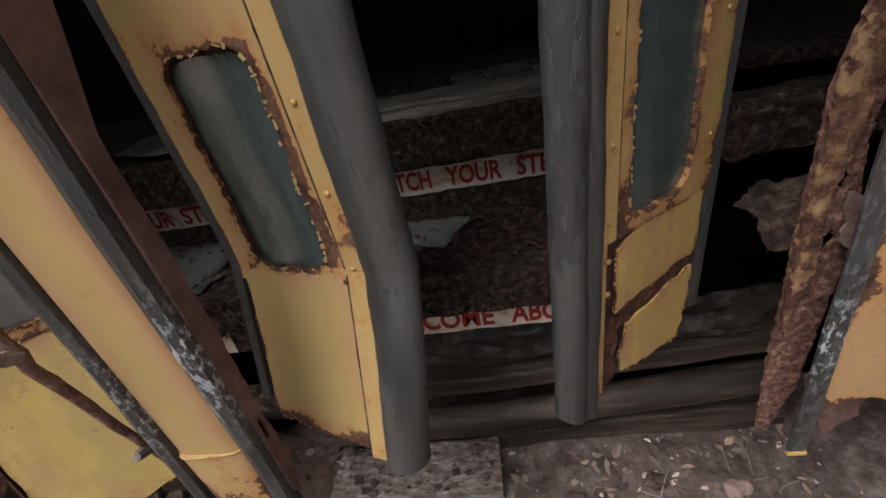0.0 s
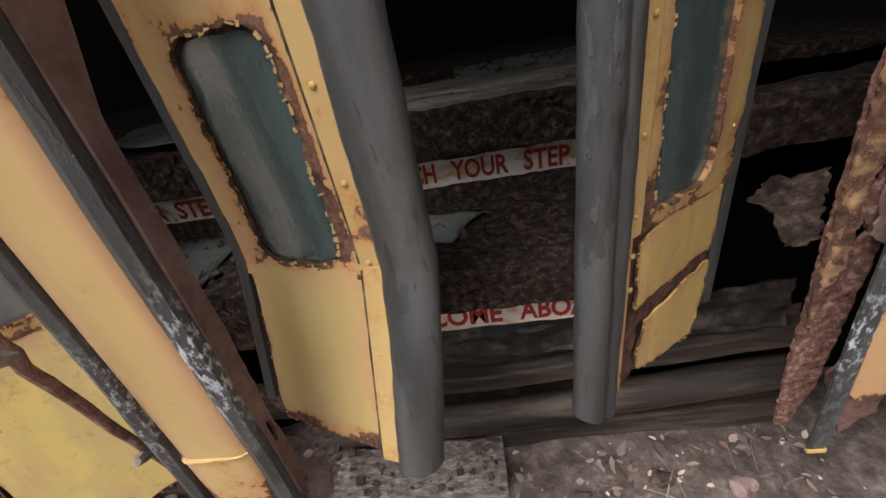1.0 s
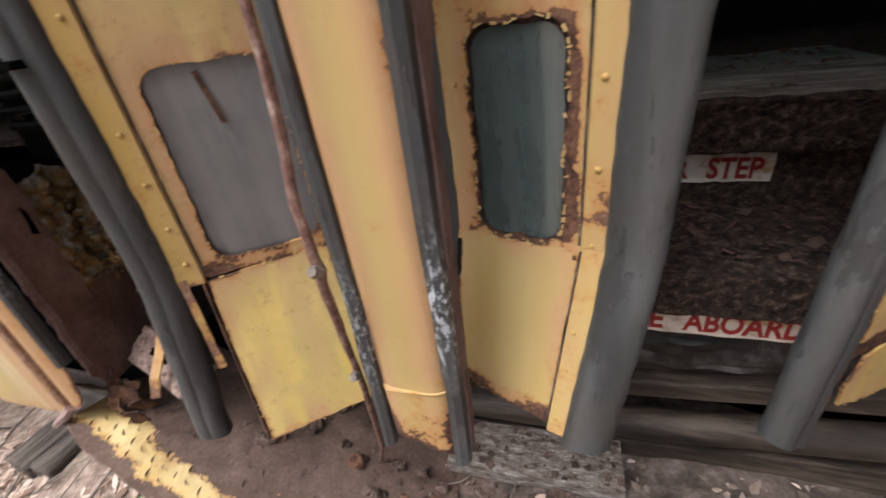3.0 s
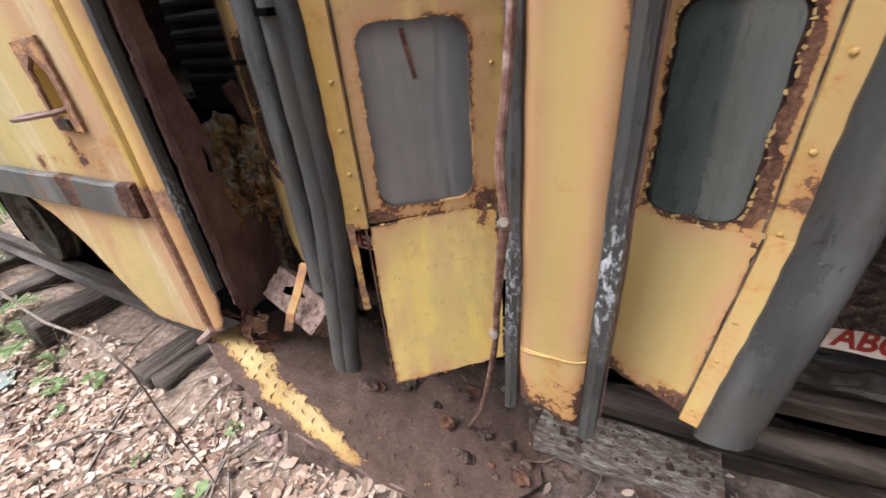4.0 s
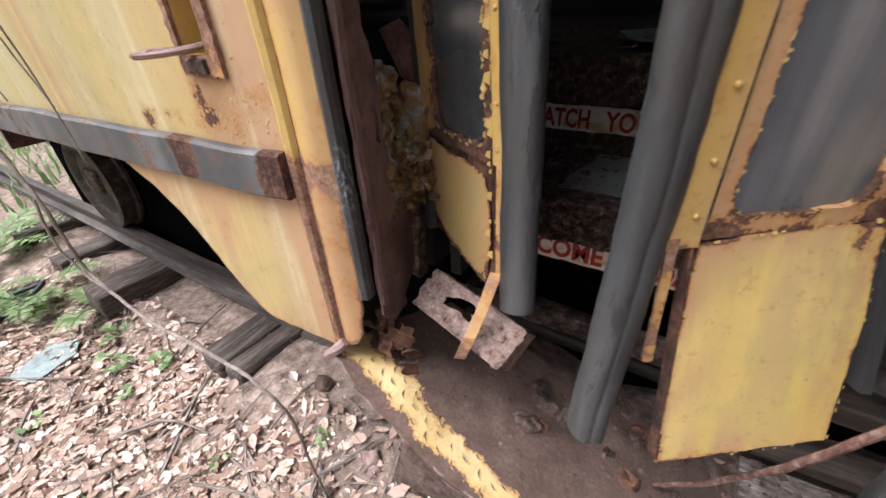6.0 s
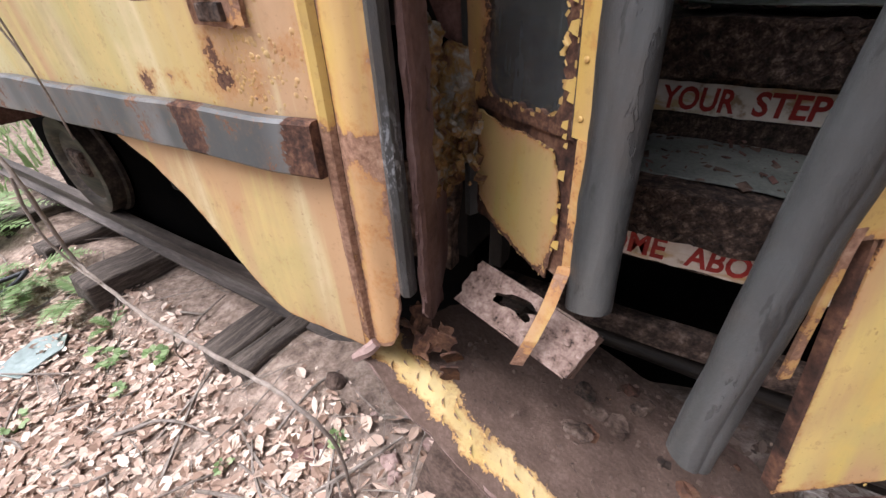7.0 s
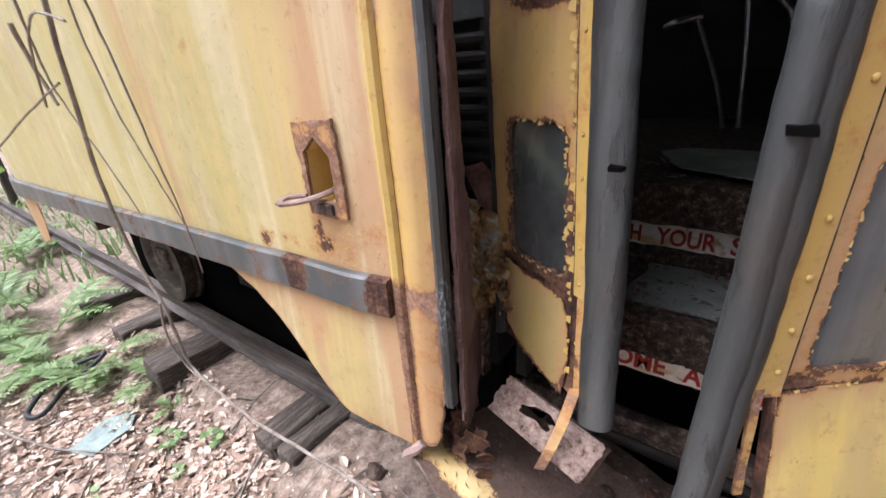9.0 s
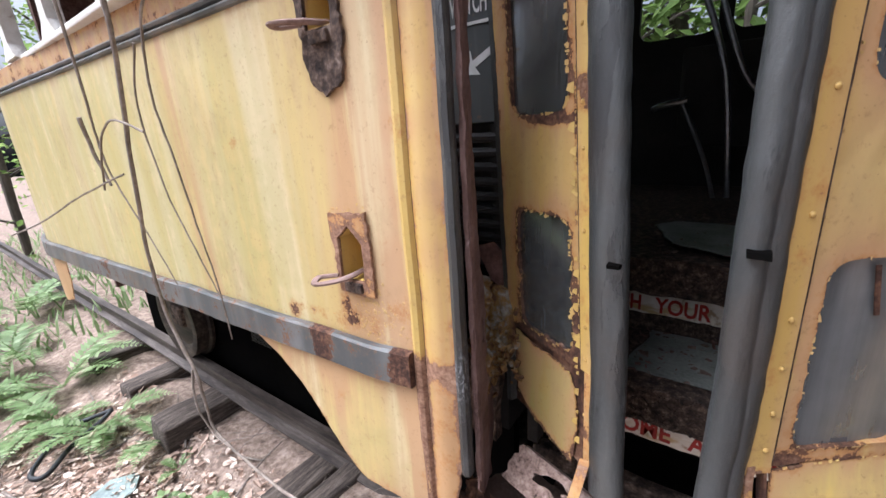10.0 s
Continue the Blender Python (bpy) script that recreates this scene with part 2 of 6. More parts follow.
def rubber():
    """Perished grey rubber: chalky runs, cracks and scuffed white paint."""
    m, nt, b = shader("perished_rubber")
    run = noise_node(nt, 1.0, 3, 0.5, (16, 16, 0.9))
    n1, n2 = noise_node(nt, 7, 6, 0.6), noise_node(nt, 110, 5, 0.7, (1, 1, 0.5), 2.0)
    c = ramp(nt, run, [(0.34, (0.028, 0.030, 0.0295)), (0.5, (0.042, 0.044, 0.043)), (0.66, (0.070, 0.071, 0.068))])
    c = mix(nt, span(nt, n1, 0.50, 0.68, 0.5), c, (0.050, 0.041, 0.034))
    chip = noise_node(nt, 38, 4, 0.7, (1, 1, 0.22), 7.0)
    c = mix(nt, span(nt, chip, 0.61, 0.65, 0.6), c, (0.012, 0.012, 0.012))
    c = mix(nt, span(nt, noise_node(nt, 24, 5, 0.7, (1, 1, 0.3), 17.0), 0.57, 0.68, 0.4), c, (0.10, 0.10, 0.10))
    skin = noise_node(nt, 9, 6, 0.68, (1, 1, 0.28), 21.0)
    peel = span(nt, skin, 0.555, 0.565)
    c = mix(nt, math_node(nt, "MULTIPLY", peel, 0.55), c, (0.020, 0.020, 0.020))
    scuff = math_node(nt, "MULTIPLY", math_node(nt, "POWER", attr(nt, "wear"), 2.0), span(nt, n2, 0.50, 0.60))
    c = mix(nt, math_node(nt, "MINIMUM", scuff, 0.9), c, (0.42, 0.44, 0.46))
    link(nt, c, b.inputs["Base Color"])
    b.inputs["Roughness"].default_value = 0.42
    bump(nt, b, math_node(nt, "SUBTRACT", math_node(nt, "ADD", n2, run), math_node(nt, "ADD", math_node(nt, "MULTIPLY", peel, 0.7), math_node(nt, "MULTIPLY", n1, 0.5))), 0.7, 0.003)
    return m


RUBBER = rubber()


def glass(name, dust_lo, dust_hi, see):
    """Old safety glass: clear and glossy under a film of dust and runs."""
    m, nt, b = shader(name)
    run = noise_node(nt, 1.0, 5, 0.6, (26, 26, 2.0))
    n1 = noise_node(nt, 5, 6, 0.6, None, 3.0)
    b.inputs["Transmission Weight"].default_value = 1.0
    b.inputs["Roughness"].default_value = 0.04
    b.inputs["Base Color"].default_value = (0.75, 0.82, 0.79, 1)
    film = nt.nodes.new("ShaderNodeBsdfPrincipled")
    f = math_node(nt, "ADD", math_node(nt, "MULTIPLY", run, 0.5), math_node(nt, "MULTIPLY", n1, 0.5))
    link(nt, ramp(nt, f, [(0.3, dust_lo), (0.65, dust_hi)]), film.inputs["Base Color"])
    film.inputs["Roughness"].default_value = 0.13
    film.inputs["Specular IOR Level"].default_value = 1.0
    film.inputs["Coat Weight"].default_value, film.inputs["Coat Roughness"].default_value, film.inputs["Coat IOR"].default_value = 0.3, 0.1, 1.5
    mx = nt.nodes.new("ShaderNodeMixShader")
    link(nt, span(nt, f, 0.2, 0.7, 1.0 - see), mx.inputs[0])
    link(nt, b.outputs[0], mx.inputs[1])
    link(nt, film.outputs[0], mx.inputs[2])
    mx2 = nt.nodes.new("ShaderNodeMixShader")
    mx2.inputs[0].default_value = 1.0 - see
    link(nt, mx.outputs[0], mx2.inputs[1])
    link(nt, film.outputs[0], mx2.inputs[2])
    link(nt, mx2.outputs[0], nt.nodes["Material Output"].inputs[0])
    return m


GLASS_GREEN = glass("dusty_green_glass", (0.040, 0.058, 0.055), (0.095, 0.125, 0.117), 0.25)
GLASS_GREY = glass("dusty_grey_glass", (0.090, 0.096, 0.099), (0.165, 0.170, 0.172), 0.30)
GLASS_DARK = glass("dark_grimy_glass", (0.030, 0.032, 0.032), (0.075, 0.078, 0.076), 0.12)


def leafy(name, stops, rough=0.7, through_light=0.25):
    m, nt, b = shader(name)
    g = nt.nodes.new("ShaderNodeNewGeometry")
    n = noise_node(nt, 40, 3)
    f = math_node(nt, "ADD", math_node(nt, "MULTIPLY", g.outputs["Random Per Island"], 0.8), math_node(nt, "MULTIPLY", n, 0.2))
    c = ramp(nt, f, stops)
    link(nt, c, b.inputs["Base Color"])
    b.inputs["Roughness"].default_value = rough
    b.inputs["Specular IOR Level"].default_value = 0.25
    t = nt.nodes.new("ShaderNodeBsdfTranslucent")
    link(nt, c, t.inputs[0])
    mx = nt.nodes.new("ShaderNodeMixShader")
    mx.inputs[0].default_value = through_light
    link(nt, b.outputs[0], mx.inputs[1])
    link(nt, t.outputs[0], mx.inputs[2])
    link(nt, mx.outputs[0], nt.nodes["Material Output"].inputs[0])
    return m


LITTER = leafy("dead_leaves", [(0.05, (0.155, 0.095, 0.064)), (0.28, (0.34, 0.228, 0.165)), (0.55, (0.48, 0.352, 0.272)), (0.76, (0.62, 0.49, 0.39)), (0.93, (0.77, 0.67, 0.555))], 0.7, 0.12)
LITTER_DULL = leafy("rotting_leaves", [(0.1, (0.05, 0.035, 0.027)), (0.5, (0.13, 0.095, 0.075)), (0.9, (0.27, 0.21, 0.17))], 0.8, 0.05)
FERN = leafy("fern_green", [(0.1, (0.13, 0.20, 0.07)), (0.5, (0.24, 0.34, 0.14)), (0.9, (0.38, 0.47, 0.25))], 0.45, 0.4)
FOLIAGE = leafy("tree_leaves", [(0.1, (0.09, 0.15, 0.035)), (0.5, (0.18, 0.27, 0.075)), (0.9, (0.30, 0.40, 0.13))], 0.5, 0.6)


def sign_white():
    m, nt, b = shader("stained_sign_vinyl")
    n1, n2 = noise_node(nt, 18, 6, 0.65), noise_node(nt, 7, 4, 0.6, (1, 1, 3), 4.0)
    c = ramp(nt, n1, [(0.33, (0.30, 0.20, 0.12)), (0.43, (0.62, 0.56, 0.48)), (0.7, (0.74, 0.70, 0.64))])
    c = mix(nt, span(nt, n2, 0.50, 0.66, 0.8), c, (0.42, 0.26, 0.07))
    link(nt, c, b.inputs["Base Color"])
    b.inputs["Roughness"].default_value = 0.5
    return m


SIGN = sign_white()
RED = plain("faded_red_ink", [(0.3, (0.18, 0.017, 0.013)), (0.6, (0.34, 0.026, 0.020))], 20, 0.5, 0.0003)
WHITE_INK = plain("white_ink", [(0.3, (0.55, 0.55, 0.53)), (0.7, (0.75, 0.75, 0.73))], 20, 0.6, 0.0002)


# ---- mesh helpers ----
def mesh_of(name, bm, material):
    me = bpy.data.meshes.new(name)
    bmesh.ops.recalc_face_normals(bm, faces=bm.faces[:])
    bm.to_mesh(me)
    bm.free()
    me.materials.append(material)
    return me


def thing(name, base, label, category, group="", kind=""):
    ob = new(name)
    ob.location = base
    ob.empty_display_size = 0.1
    return tagged(ob, label, category, group, kind)


def part(name, bm, material, parent, label="", smooth=False):
    ob = new(name, mesh_of(name, bm, material))
    if smooth:
        ob.data.shade_smooth()
        ob.data.set_sharp_from_angle(angle=radians(38))
    ob.parent = parent
    if parent.parent is None:
        ob.matrix_parent_inverse = Matrix.Translation(parent.location).inverted()
    return tagged(ob, label)


def whole(name, bm, material, label, category, group="", kind="", smooth=False):
    ob = new(name, mesh_of(name, bm, material))
    if smooth:
        ob.data.shade_smooth()
    return tagged(ob, label, category, group, kind)


def mark_layers(bm):
    for k in ("wear", "stain", "moss"):
        bm.verts.layers.float.new(k)
    return [bm.verts.layers.float[k] for k in ("wear", "stain", "moss")]


def ident(u, v, w):
    return (u, v, w)


def jag(p, q, n, amp, rnd):
    """Points from p towards q (q left out), with torn offsets across the line."""
    dx, dy = q[0] - p[0], q[1] - p[1]
    ln = math.hypot(dx, dy) or 1.0
    out = [p]
    for i in range(1, n):
        k = (i + rnd.uniform(-0.35, 0.35)) / n
        a = rnd.uniform(-amp, amp)
        out.append((p[0] + dx * k - dy / ln * a, p[1] + dy * k + dx / ln * a))
    return out


def torn(corners, rnd, amp=0.004, step=0.02, edges=None):
    """A closed outline whose edges (all, or those listed) are torn."""
    out = []
    for i, p in enumerate(corners):
        q = corners[(i + 1) % len(corners)]
        n = max(1, int(math.hypot(q[0] - p[0], q[1] - p[1]) / step))
        if edges is None or i in edges:
            out += jag(p, q, n, amp, rnd)
        else:
            out.append(p)
    return out


def rounded(u0, u1, v0, v1, r, n=5):
    out = []
    for cu, cv, a0 in ((u1 - r, v1 - r, 0), (u0 + r, v1 - r, 90), (u0 + r, v0 + r, 180), (u1 - r, v0 + r, 270)):
        for i in range(n + 1):
            a = radians(a0 + 90 * i / n)
            out.append((cu + r * math.cos(a), cv + r * math.sin(a)))
    return out


def seg_dist(pts, loop):
    best = np.full(len(pts), 9.0)
    lp = np.array(loop)
    for a, b in zip(lp, np.roll(lp, -1, axis=0)):
        d = b - a
        k = np.clip(((pts - a) @ d) / max(d @ d, 1e-12), 0, 1)
        best = np.minimum(best, np.linalg.norm(pts - (a + k[:, None] * d), axis=1))
    return best


def plate(outer, holes=(), thick=0.003, grid=0.02, place=ident, marks=None):
    """A sheet with holes, cut into a grid, marked with wear, stain and moss by marks(u, v, edge, hole) and laid out by place(u, v, w)."""
    bm = bmesh.new()
    edges = []
    for loop in (outer, *holes):
        vs = [bm.verts.new((u, v, 0)) for u, v in loop]
        edges += [bm.edges.new((vs[i], vs[(i + 1) % len(vs)])) for i in range(len(vs))]
    bmesh.ops.triangle_fill(bm, use_beauty=True, use_dissolve=False, edges=edges, normal=(0, 0, 1))
    us, vs = [p[0] for p in outer], [p[1] for p in outer]
    for lo, hi, axis in ((min(us), max(us), 0), (min(vs), max(vs), 1)):
        n = int((hi - lo) / grid)
        for i in range(1, n + 1):
            co, no = [0, 0, 0], [0, 0, 0]
            co[axis], no[axis] = lo + (hi - lo) * i / (n + 1), 1
            bmesh.ops.bisect_plane(bm, geom=bm.verts[:] + bm.edges[:] + bm.faces[:], plane_co=co, plane_no=no, dist=1e-5)
    lay = mark_layers(bm)
    if marks:
        bm.verts.ensure_lookup_table()
        pts = np.array([(v.co.x, v.co.y) for v in bm.verts])
        de = seg_dist(pts, outer)
        dh = np.full(len(pts), 9.0)
        for h in holes:
            dh = np.minimum(dh, seg_dist(pts, h))
        for i, v in enumerate(bm.verts):
            wear, stain, moss = marks(pts[i][0], pts[i][1], de[i], dh[i])
            near = min(de[i], dh[i])
            patchy = 0.5 + noise.noise(Vector((pts[i][0] * 14, pts[i][1] * 14, 6)))
            for l, val in zip(lay, (wear + 0.26 * patchy * math.exp(-near / 0.007), stain + 0.9 * patchy * math.exp(-near / 0.03), moss)):
                v[l] = val
    if thick:
        r = bmesh.ops.extrude_face_region(bm, geom=bm.faces[:])
        for v in (g for g in r["geom"] if isinstance(g, bmesh.types.BMVert)):
            v.co.z -= thick
    for v in bm.verts:
        v.co = Vector(place(*v.co))
    return bm


def box(x0, x1, y0, y1, z0, z1, bevel=0.0, bm=None, m=None):
    own = bmesh.new()
    bmesh.ops.create_cube(own, size=1, matrix=Matrix.Translation(((x0 + x1) / 2, (y0 + y1) / 2, (z0 + z1) / 2)) @ Matrix.Diagonal((x1 - x0, y1 - y0, z1 - z0, 1)))
    if bevel:
        bmesh.ops.bevel(own, geom=own.edges[:], offset=bevel, segments=2, affect="EDGES", profile=0.6)
    if m:
        bmesh.ops.transform(own, matrix=m, verts=own.verts[:])
    if bm is None:
        return own
    tmp = bpy.data.meshes.new("tmp")
    own.to_mesh(tmp)
    own.free()
    bm.from_mesh(tmp)
    bpy.data.meshes.remove(tmp)
    return bm


def roughen(bm, amp, freq, seed=0.0, cuts=0):
    if cuts:
        bmesh.ops.subdivide_edges(bm, edges=bm.edges[:], cuts=cuts, use_grid_fill=True)
    for v in bm.verts:
        v.co += noise.noise_vector(v.co * freq + Vector((seed, seed, seed))) * amp
    return bm


def tube(points, radii, sides=8, bm=None, seed=0, wobble=0.0, steps=4, cap=True):
    """A tapered tube along a smooth line through points."""
    bm = bm or bmesh.new()
    pts = [Vector(p) for p in points]
    line, rad = [], []
    rnd = random.Random(seed)
    for i in range(len(pts) - 1):
        p0, p1, p2, p3 = pts[max(i - 1, 0)], pts[i], pts[i + 1], pts[min(i + 2, len(pts) - 1)]
        for s in range(steps):
            t = s / steps
            line.append(0.5 * ((2 * p1) + (p2 - p0) * t + (2 * p0 - 5 * p1 + 4 * p2 - p3) * t * t + (3 * p1 - p0 - 3 * p2 + p3) * t ** 3))
            rad.append(radii[i] * (1 - t) + radii[i + 1] * t)
    line.append(pts[-1])
    rad.append(radii[-1])
    rings = []
    up = Vector((0.31, 0.17, 0.93))
    for i, p in enumerate(line):
        d = (line[min(i + 1, len(line) - 1)] - line[max(i - 1, 0)]).normalized()
        a = d.cross(up)
        a = (a if a.length > 0.05 else d.cross(Vector((1, 0, 0)))).normalized()
        b = d.cross(a)
        off = Vector((rnd.uniform(-1, 1), rnd.uniform(-1, 1), rnd.uniform(-1, 1))) * wobble
        k = 1 + rnd.uniform(-1, 1) * min(0.25, wobble * 40)
        rings.append([bm.verts.new(p + off + (a * math.cos(2 * math.pi * j / sides) + b * math.sin(2 * math.pi * j / sides)) * rad[i] * k) for j in range(sides)])
    for r0, r1 in zip(rings, rings[1:]):
        for j in range(sides):
            bm.faces.new((r0[j], r0[(j + 1) % sides], r1[(j + 1) % sides], r1[j]))
    if cap:
        bm.faces.new(rings[0][::-1])
        bm.faces.new(rings[-1])
    return bm


def strip(profile, z0, z1, n, place, marks=None, closed=True):
    """A profile (u, w) drawn along z, with n steps; place(u, z, w)."""
    bm = bmesh.new()
    lay = mark_layers(bm)
    rows = []
    for i in range(n + 1):
        z = z0 + (z1 - z0) * i / n
        row = []
        for u, w in profile:
            v = bm.verts.new(place(u, z, w))
            if marks:
                for l, val in zip(lay, marks(u, z)):
                    v[l] = val
            row.append(v)
        rows.append(row)
    m = len(profile)
    for a, b in zip(rows, rows[1:]):
        for j in range(m if closed else m - 1):
            bm.faces.new((a[j], a[(j + 1) % m], b[(j + 1) % m], b[j]))
    if closed:
        bm.faces.new(rows[0][::-1])
        bm.faces.new(rows[-1])
    return bm


def writing(text, size, wide, place_m, material, parent, name="lettering", bold=0.0):
    """Letters of the built-in font as a thin mesh, set to a given width."""
    cu = bpy.data.curves.new(name, "FONT")
    cu.body, cu.size, cu.align_x, cu.align_y, cu.extrude, cu.offset = text, size, "CENTER", "CENTER", 0.0006, bold
    cu.resolution_u = 3
    tmp = new("tmp_text", cu)
    bpy.context.view_layer.update()
    me = bpy.data.meshes.new_from_object(tmp.evaluated_get(bpy.context.evaluated_depsgraph_get()))
    bpy.data.objects.remove(tmp)
    xs = [v.co.x for v in me.vertices]
    k = wide / (max(xs) - min(xs))
    me.transform(place_m @ Matrix.Diagonal((k, 1, 1, 1)))
    me.materials.clear()
    me.materials.append(material)
    ob = new(name, me)
    ob.parent = parent
    if parent.parent is None:
        ob.matrix_parent_inverse = Matrix.Translation(parent.location).inverted()
    return ob


# ---- ground ----
GROUND_X = [(-60, -0.3), (-12, -0.05), (-5, 0.0), (-3.9, 0.03), (-3.3, 0.04), (-2.7, 0.10), (-2.25, 0.15), (-1.9, 0.18), (-1.7, 0.24), (-1.36, 0.32), (-0.8, 0.50), (0.0, 0.55), (3, 0.55), (60, 0.5)]


def gz(x, y):
    z = float(np.interp(x, [p[0] for p in GROUND_X], [p[1] for p in GROUND_X]))
    near = max(0.0, 1 - math.hypot(x + 1.5, y) / 9)
    if -9 < x < -1.6:  # dirt packed up to the track
        z += 0.10 * min(1.0, (-1.6 - x) / 0.4) * max(0.0, min(1.0, (y - 0.30) / 0.22))
    z += noise.fractal(Vector((x * 1.3, y * 1.3, 0)), 0.7, 2.0, 4) * (0.025 * near + 0.12 * (1 - near))
    return z + noise.noise(Vector((x * 9, y * 9, 1))) * 0.007 * near


def axis_steps(lo, hi, fine):
    out, v = [], lo
    while v < hi:
        out.append(v)
        v += fine
    for s, e in ((-1, lo), (1, hi)):
        d, v = fine * 2, e
        while abs(v) < 70:
            out.append(v)
            v += s * d
            d *= 1.3
    return sorted(set(out))


def ground():
    xs, ys = axis_steps(-5.6, 1.4, 0.05), axis_steps(-2.0, 1.6, 0.05)
    verts = [(x, y, gz(x, y)) for y in ys for x in xs]
    w = len(xs)
    faces = [(j * w + i, j * w + i + 1, (j + 1) * w + i + 1, (j + 1) * w + i) for j in range(len(ys) - 1) for i in range(w - 1)]
    me = bpy.data.meshes.new("ground")
    me.from_pydata(verts, [], faces)
    me.materials.append(SOIL)
    me.shade_smooth()
    # mask for dark dirt, rising under the car to paint its shade as well
    dirt_shade = me.attributes.new("dirt_shade", "FLOAT", "POINT")
    dirt_shade.data.foreach_set("value", [max(0.0, min(1.0, 0.7 + 1.1 * noise.noise(Vector((x * 2.5, y * 2.5, 7))) + min(0.5, 1.6 * (x + 1.15)) - max(0.0, 0.15 - y) * 1.2 + 1.5 * max(0.0, min(0.5, y - 0.22)) - max(0.0, x - 1.5))) if y > -3 else 0.0 for x, y, z in verts])
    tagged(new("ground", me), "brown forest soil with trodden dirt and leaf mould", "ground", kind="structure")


ground()


def litter(count, seed, sizes, spread, lift, material=None):
    """Fallen leaves: small curled blades, strewn unevenly."""
    rnd = random.Random(seed)
    verts, faces = [], []
    made = 0
    while made < count:
        x, y = spread(rnd)
        if noise.noise(Vector((x * 1.9, y * 1.9, 4))) + rnd.random() < 0.38:
            continue
        s = sizes[0] + (sizes[1] - sizes[0]) * rnd.random() ** 2
        a, c = rnd.uniform(0, 6.28), rnd.uniform(-0.25, 0.45)
        tilt, roll = rnd.gauss(0, 0.2), rnd.gauss(0, 0.2)
        wide = rnd.uniform(0.16, 0.5)
        z = gz(x, y) + rnd.uniform(*lift)
        b = len(verts)
        for u, w, h in ((-0.5, 0, 0.12), (-0.15, wide, c), (0.22, wide * 0.85, c * 0.9), (0.5, 0, 0.05), (0.22, -wide * 0.85, c * 0.7), (-0.15, -wide, c), (0, 0, 0)):
            px, py = s * (u * math.cos(a) - w * 0.7 * math.sin(a)), s * (u * math.sin(a) + w * 0.7 * math.cos(a))
            verts.append((x + px, y + py, z + s * h * 0.45 + px * tilt + py * roll))
        faces += [(b + 6, b, b + 5), (b + 6, b + 1, b), (b + 6, b + 2, b + 1), (b + 6, b + 3, b + 2), (b + 6, b + 4, b + 3), (b + 6, b + 5, b + 4)]
        made += 1
    me = bpy.data.meshes.new("leaf_litter")
    me.from_pydata(verts, [], faces)
    me.materials.append(material or LITTER)
    return new("leaf_litter", me)


tagged(litter(15000, 5, (0.014, 0.078), lambda r: (r.uniform(-5.2, -0.9), min(r.gauss(-0.12, 0.40), r.uniform(0.18, 0.62))), (0.0, 0.03)), "dry brown and tan fallen leaves carpeting the ground", "leaf litter", kind="stuff")
tagged(litter(8000, 6, (0.03, 0.09), lambda r: (r.uniform(-12, 3), r.uniform(-5, -0.6)), (0.0, 0.03)), "dry brown fallen leaves on the ground", "leaf litter", kind="stuff")
tagged(litter(650, 7, (0.018, 0.055), lambda r: (r.uniform(-0.9, 0.8), r.uniform(0.1, 0.98)), (0.0, 0.012), LITTER_DULL), "dull dead leaves on the dirt under the doorway", "leaf litter", kind="stuff")


tagged(litter(300, 8, (0.010, 0.045), lambda r: (r.uniform(-0.6, 0.9), r.uniform(0.0, 0.95)), (0.0, 0.014)), "pale dead leaves on the trodden dirt by the doorway", "leaf litter", kind="stuff")


def twig_stuff(count, seed):
    rnd = random.Random(seed)
    bm = bmesh.new()
    for _ in range(count):
        x, y = (rnd.uniform(-5, -0.9), rnd.gauss(-0.1, 0.4)) if rnd.random() < 0.9 else (rnd.uniform(-0.7, 0.8), rnd.uniform(0.1, 0.8))
        near = x > -0.8
        a, ln, r = rnd.uniform(0, 3.14), rnd.uniform(0.06, 0.13 if near else 0.45), 0.0012 + (0.002 if near else 0.008) * rnd.random() ** 4
        pts = []
        for k in (0, 0.5, 1):
            px, py = x + math.cos(a) * ln * k + rnd.uniform(-0.02, 0.02), y + math.sin(a) * ln * k + rnd.uniform(-0.02, 0.02)
            pts.append((px, py, gz(px, py) + 0.02 + r))
        tube(pts, (r, r * 0.9, r * 0.5), 5, bm, steps=2)
    tagged(new("twig_litter", mesh_of("twig_litter", bm, VINE)), "thin dead twigs scattered over the leaves", "twigs", kind="stuff")


twig_stuff(520, 11)

# ---- track ----
RAIL_Y, RAIL_TOP = 0.84, 0.385
RAIL_PARTS = (
    ("rail_head", [(-0.033, 0.0), (0.033, 0.0), (0.034, -0.026), (0.010, -0.036), (-0.010, -0.036), (-0.034, -0.026)]),
    ("rail_web", [(0.010, -0.036), (0.009, -0.108), (-0.009, -0.108), (-0.010, -0.036)]),
    ("rail_foot", [(0.009, -0.108), (0.062, -0.124), (0.062, -0.138), (-0.062, -0.138), (-0.062, -0.124), (-0.009, -0.108)]))
for yy in (RAIL_Y, RAIL_Y + 1.435):
    rl = thing("rail", (-5.5, yy, RAIL_TOP - 0.138), "rusty brown steel tram rail on timber ties", "rail", "rails")
    for nm, prof in RAIL_PARTS:
        part(nm, strip(prof, -14.0, 3.0, 60, lambda u, z, w, yy=yy: (z, yy + u + 0.003 * math.sin(z * 2), RAIL_TOP + w + 0.012 * math.sin(z * 0.9))), RAIL_RUST, rl)


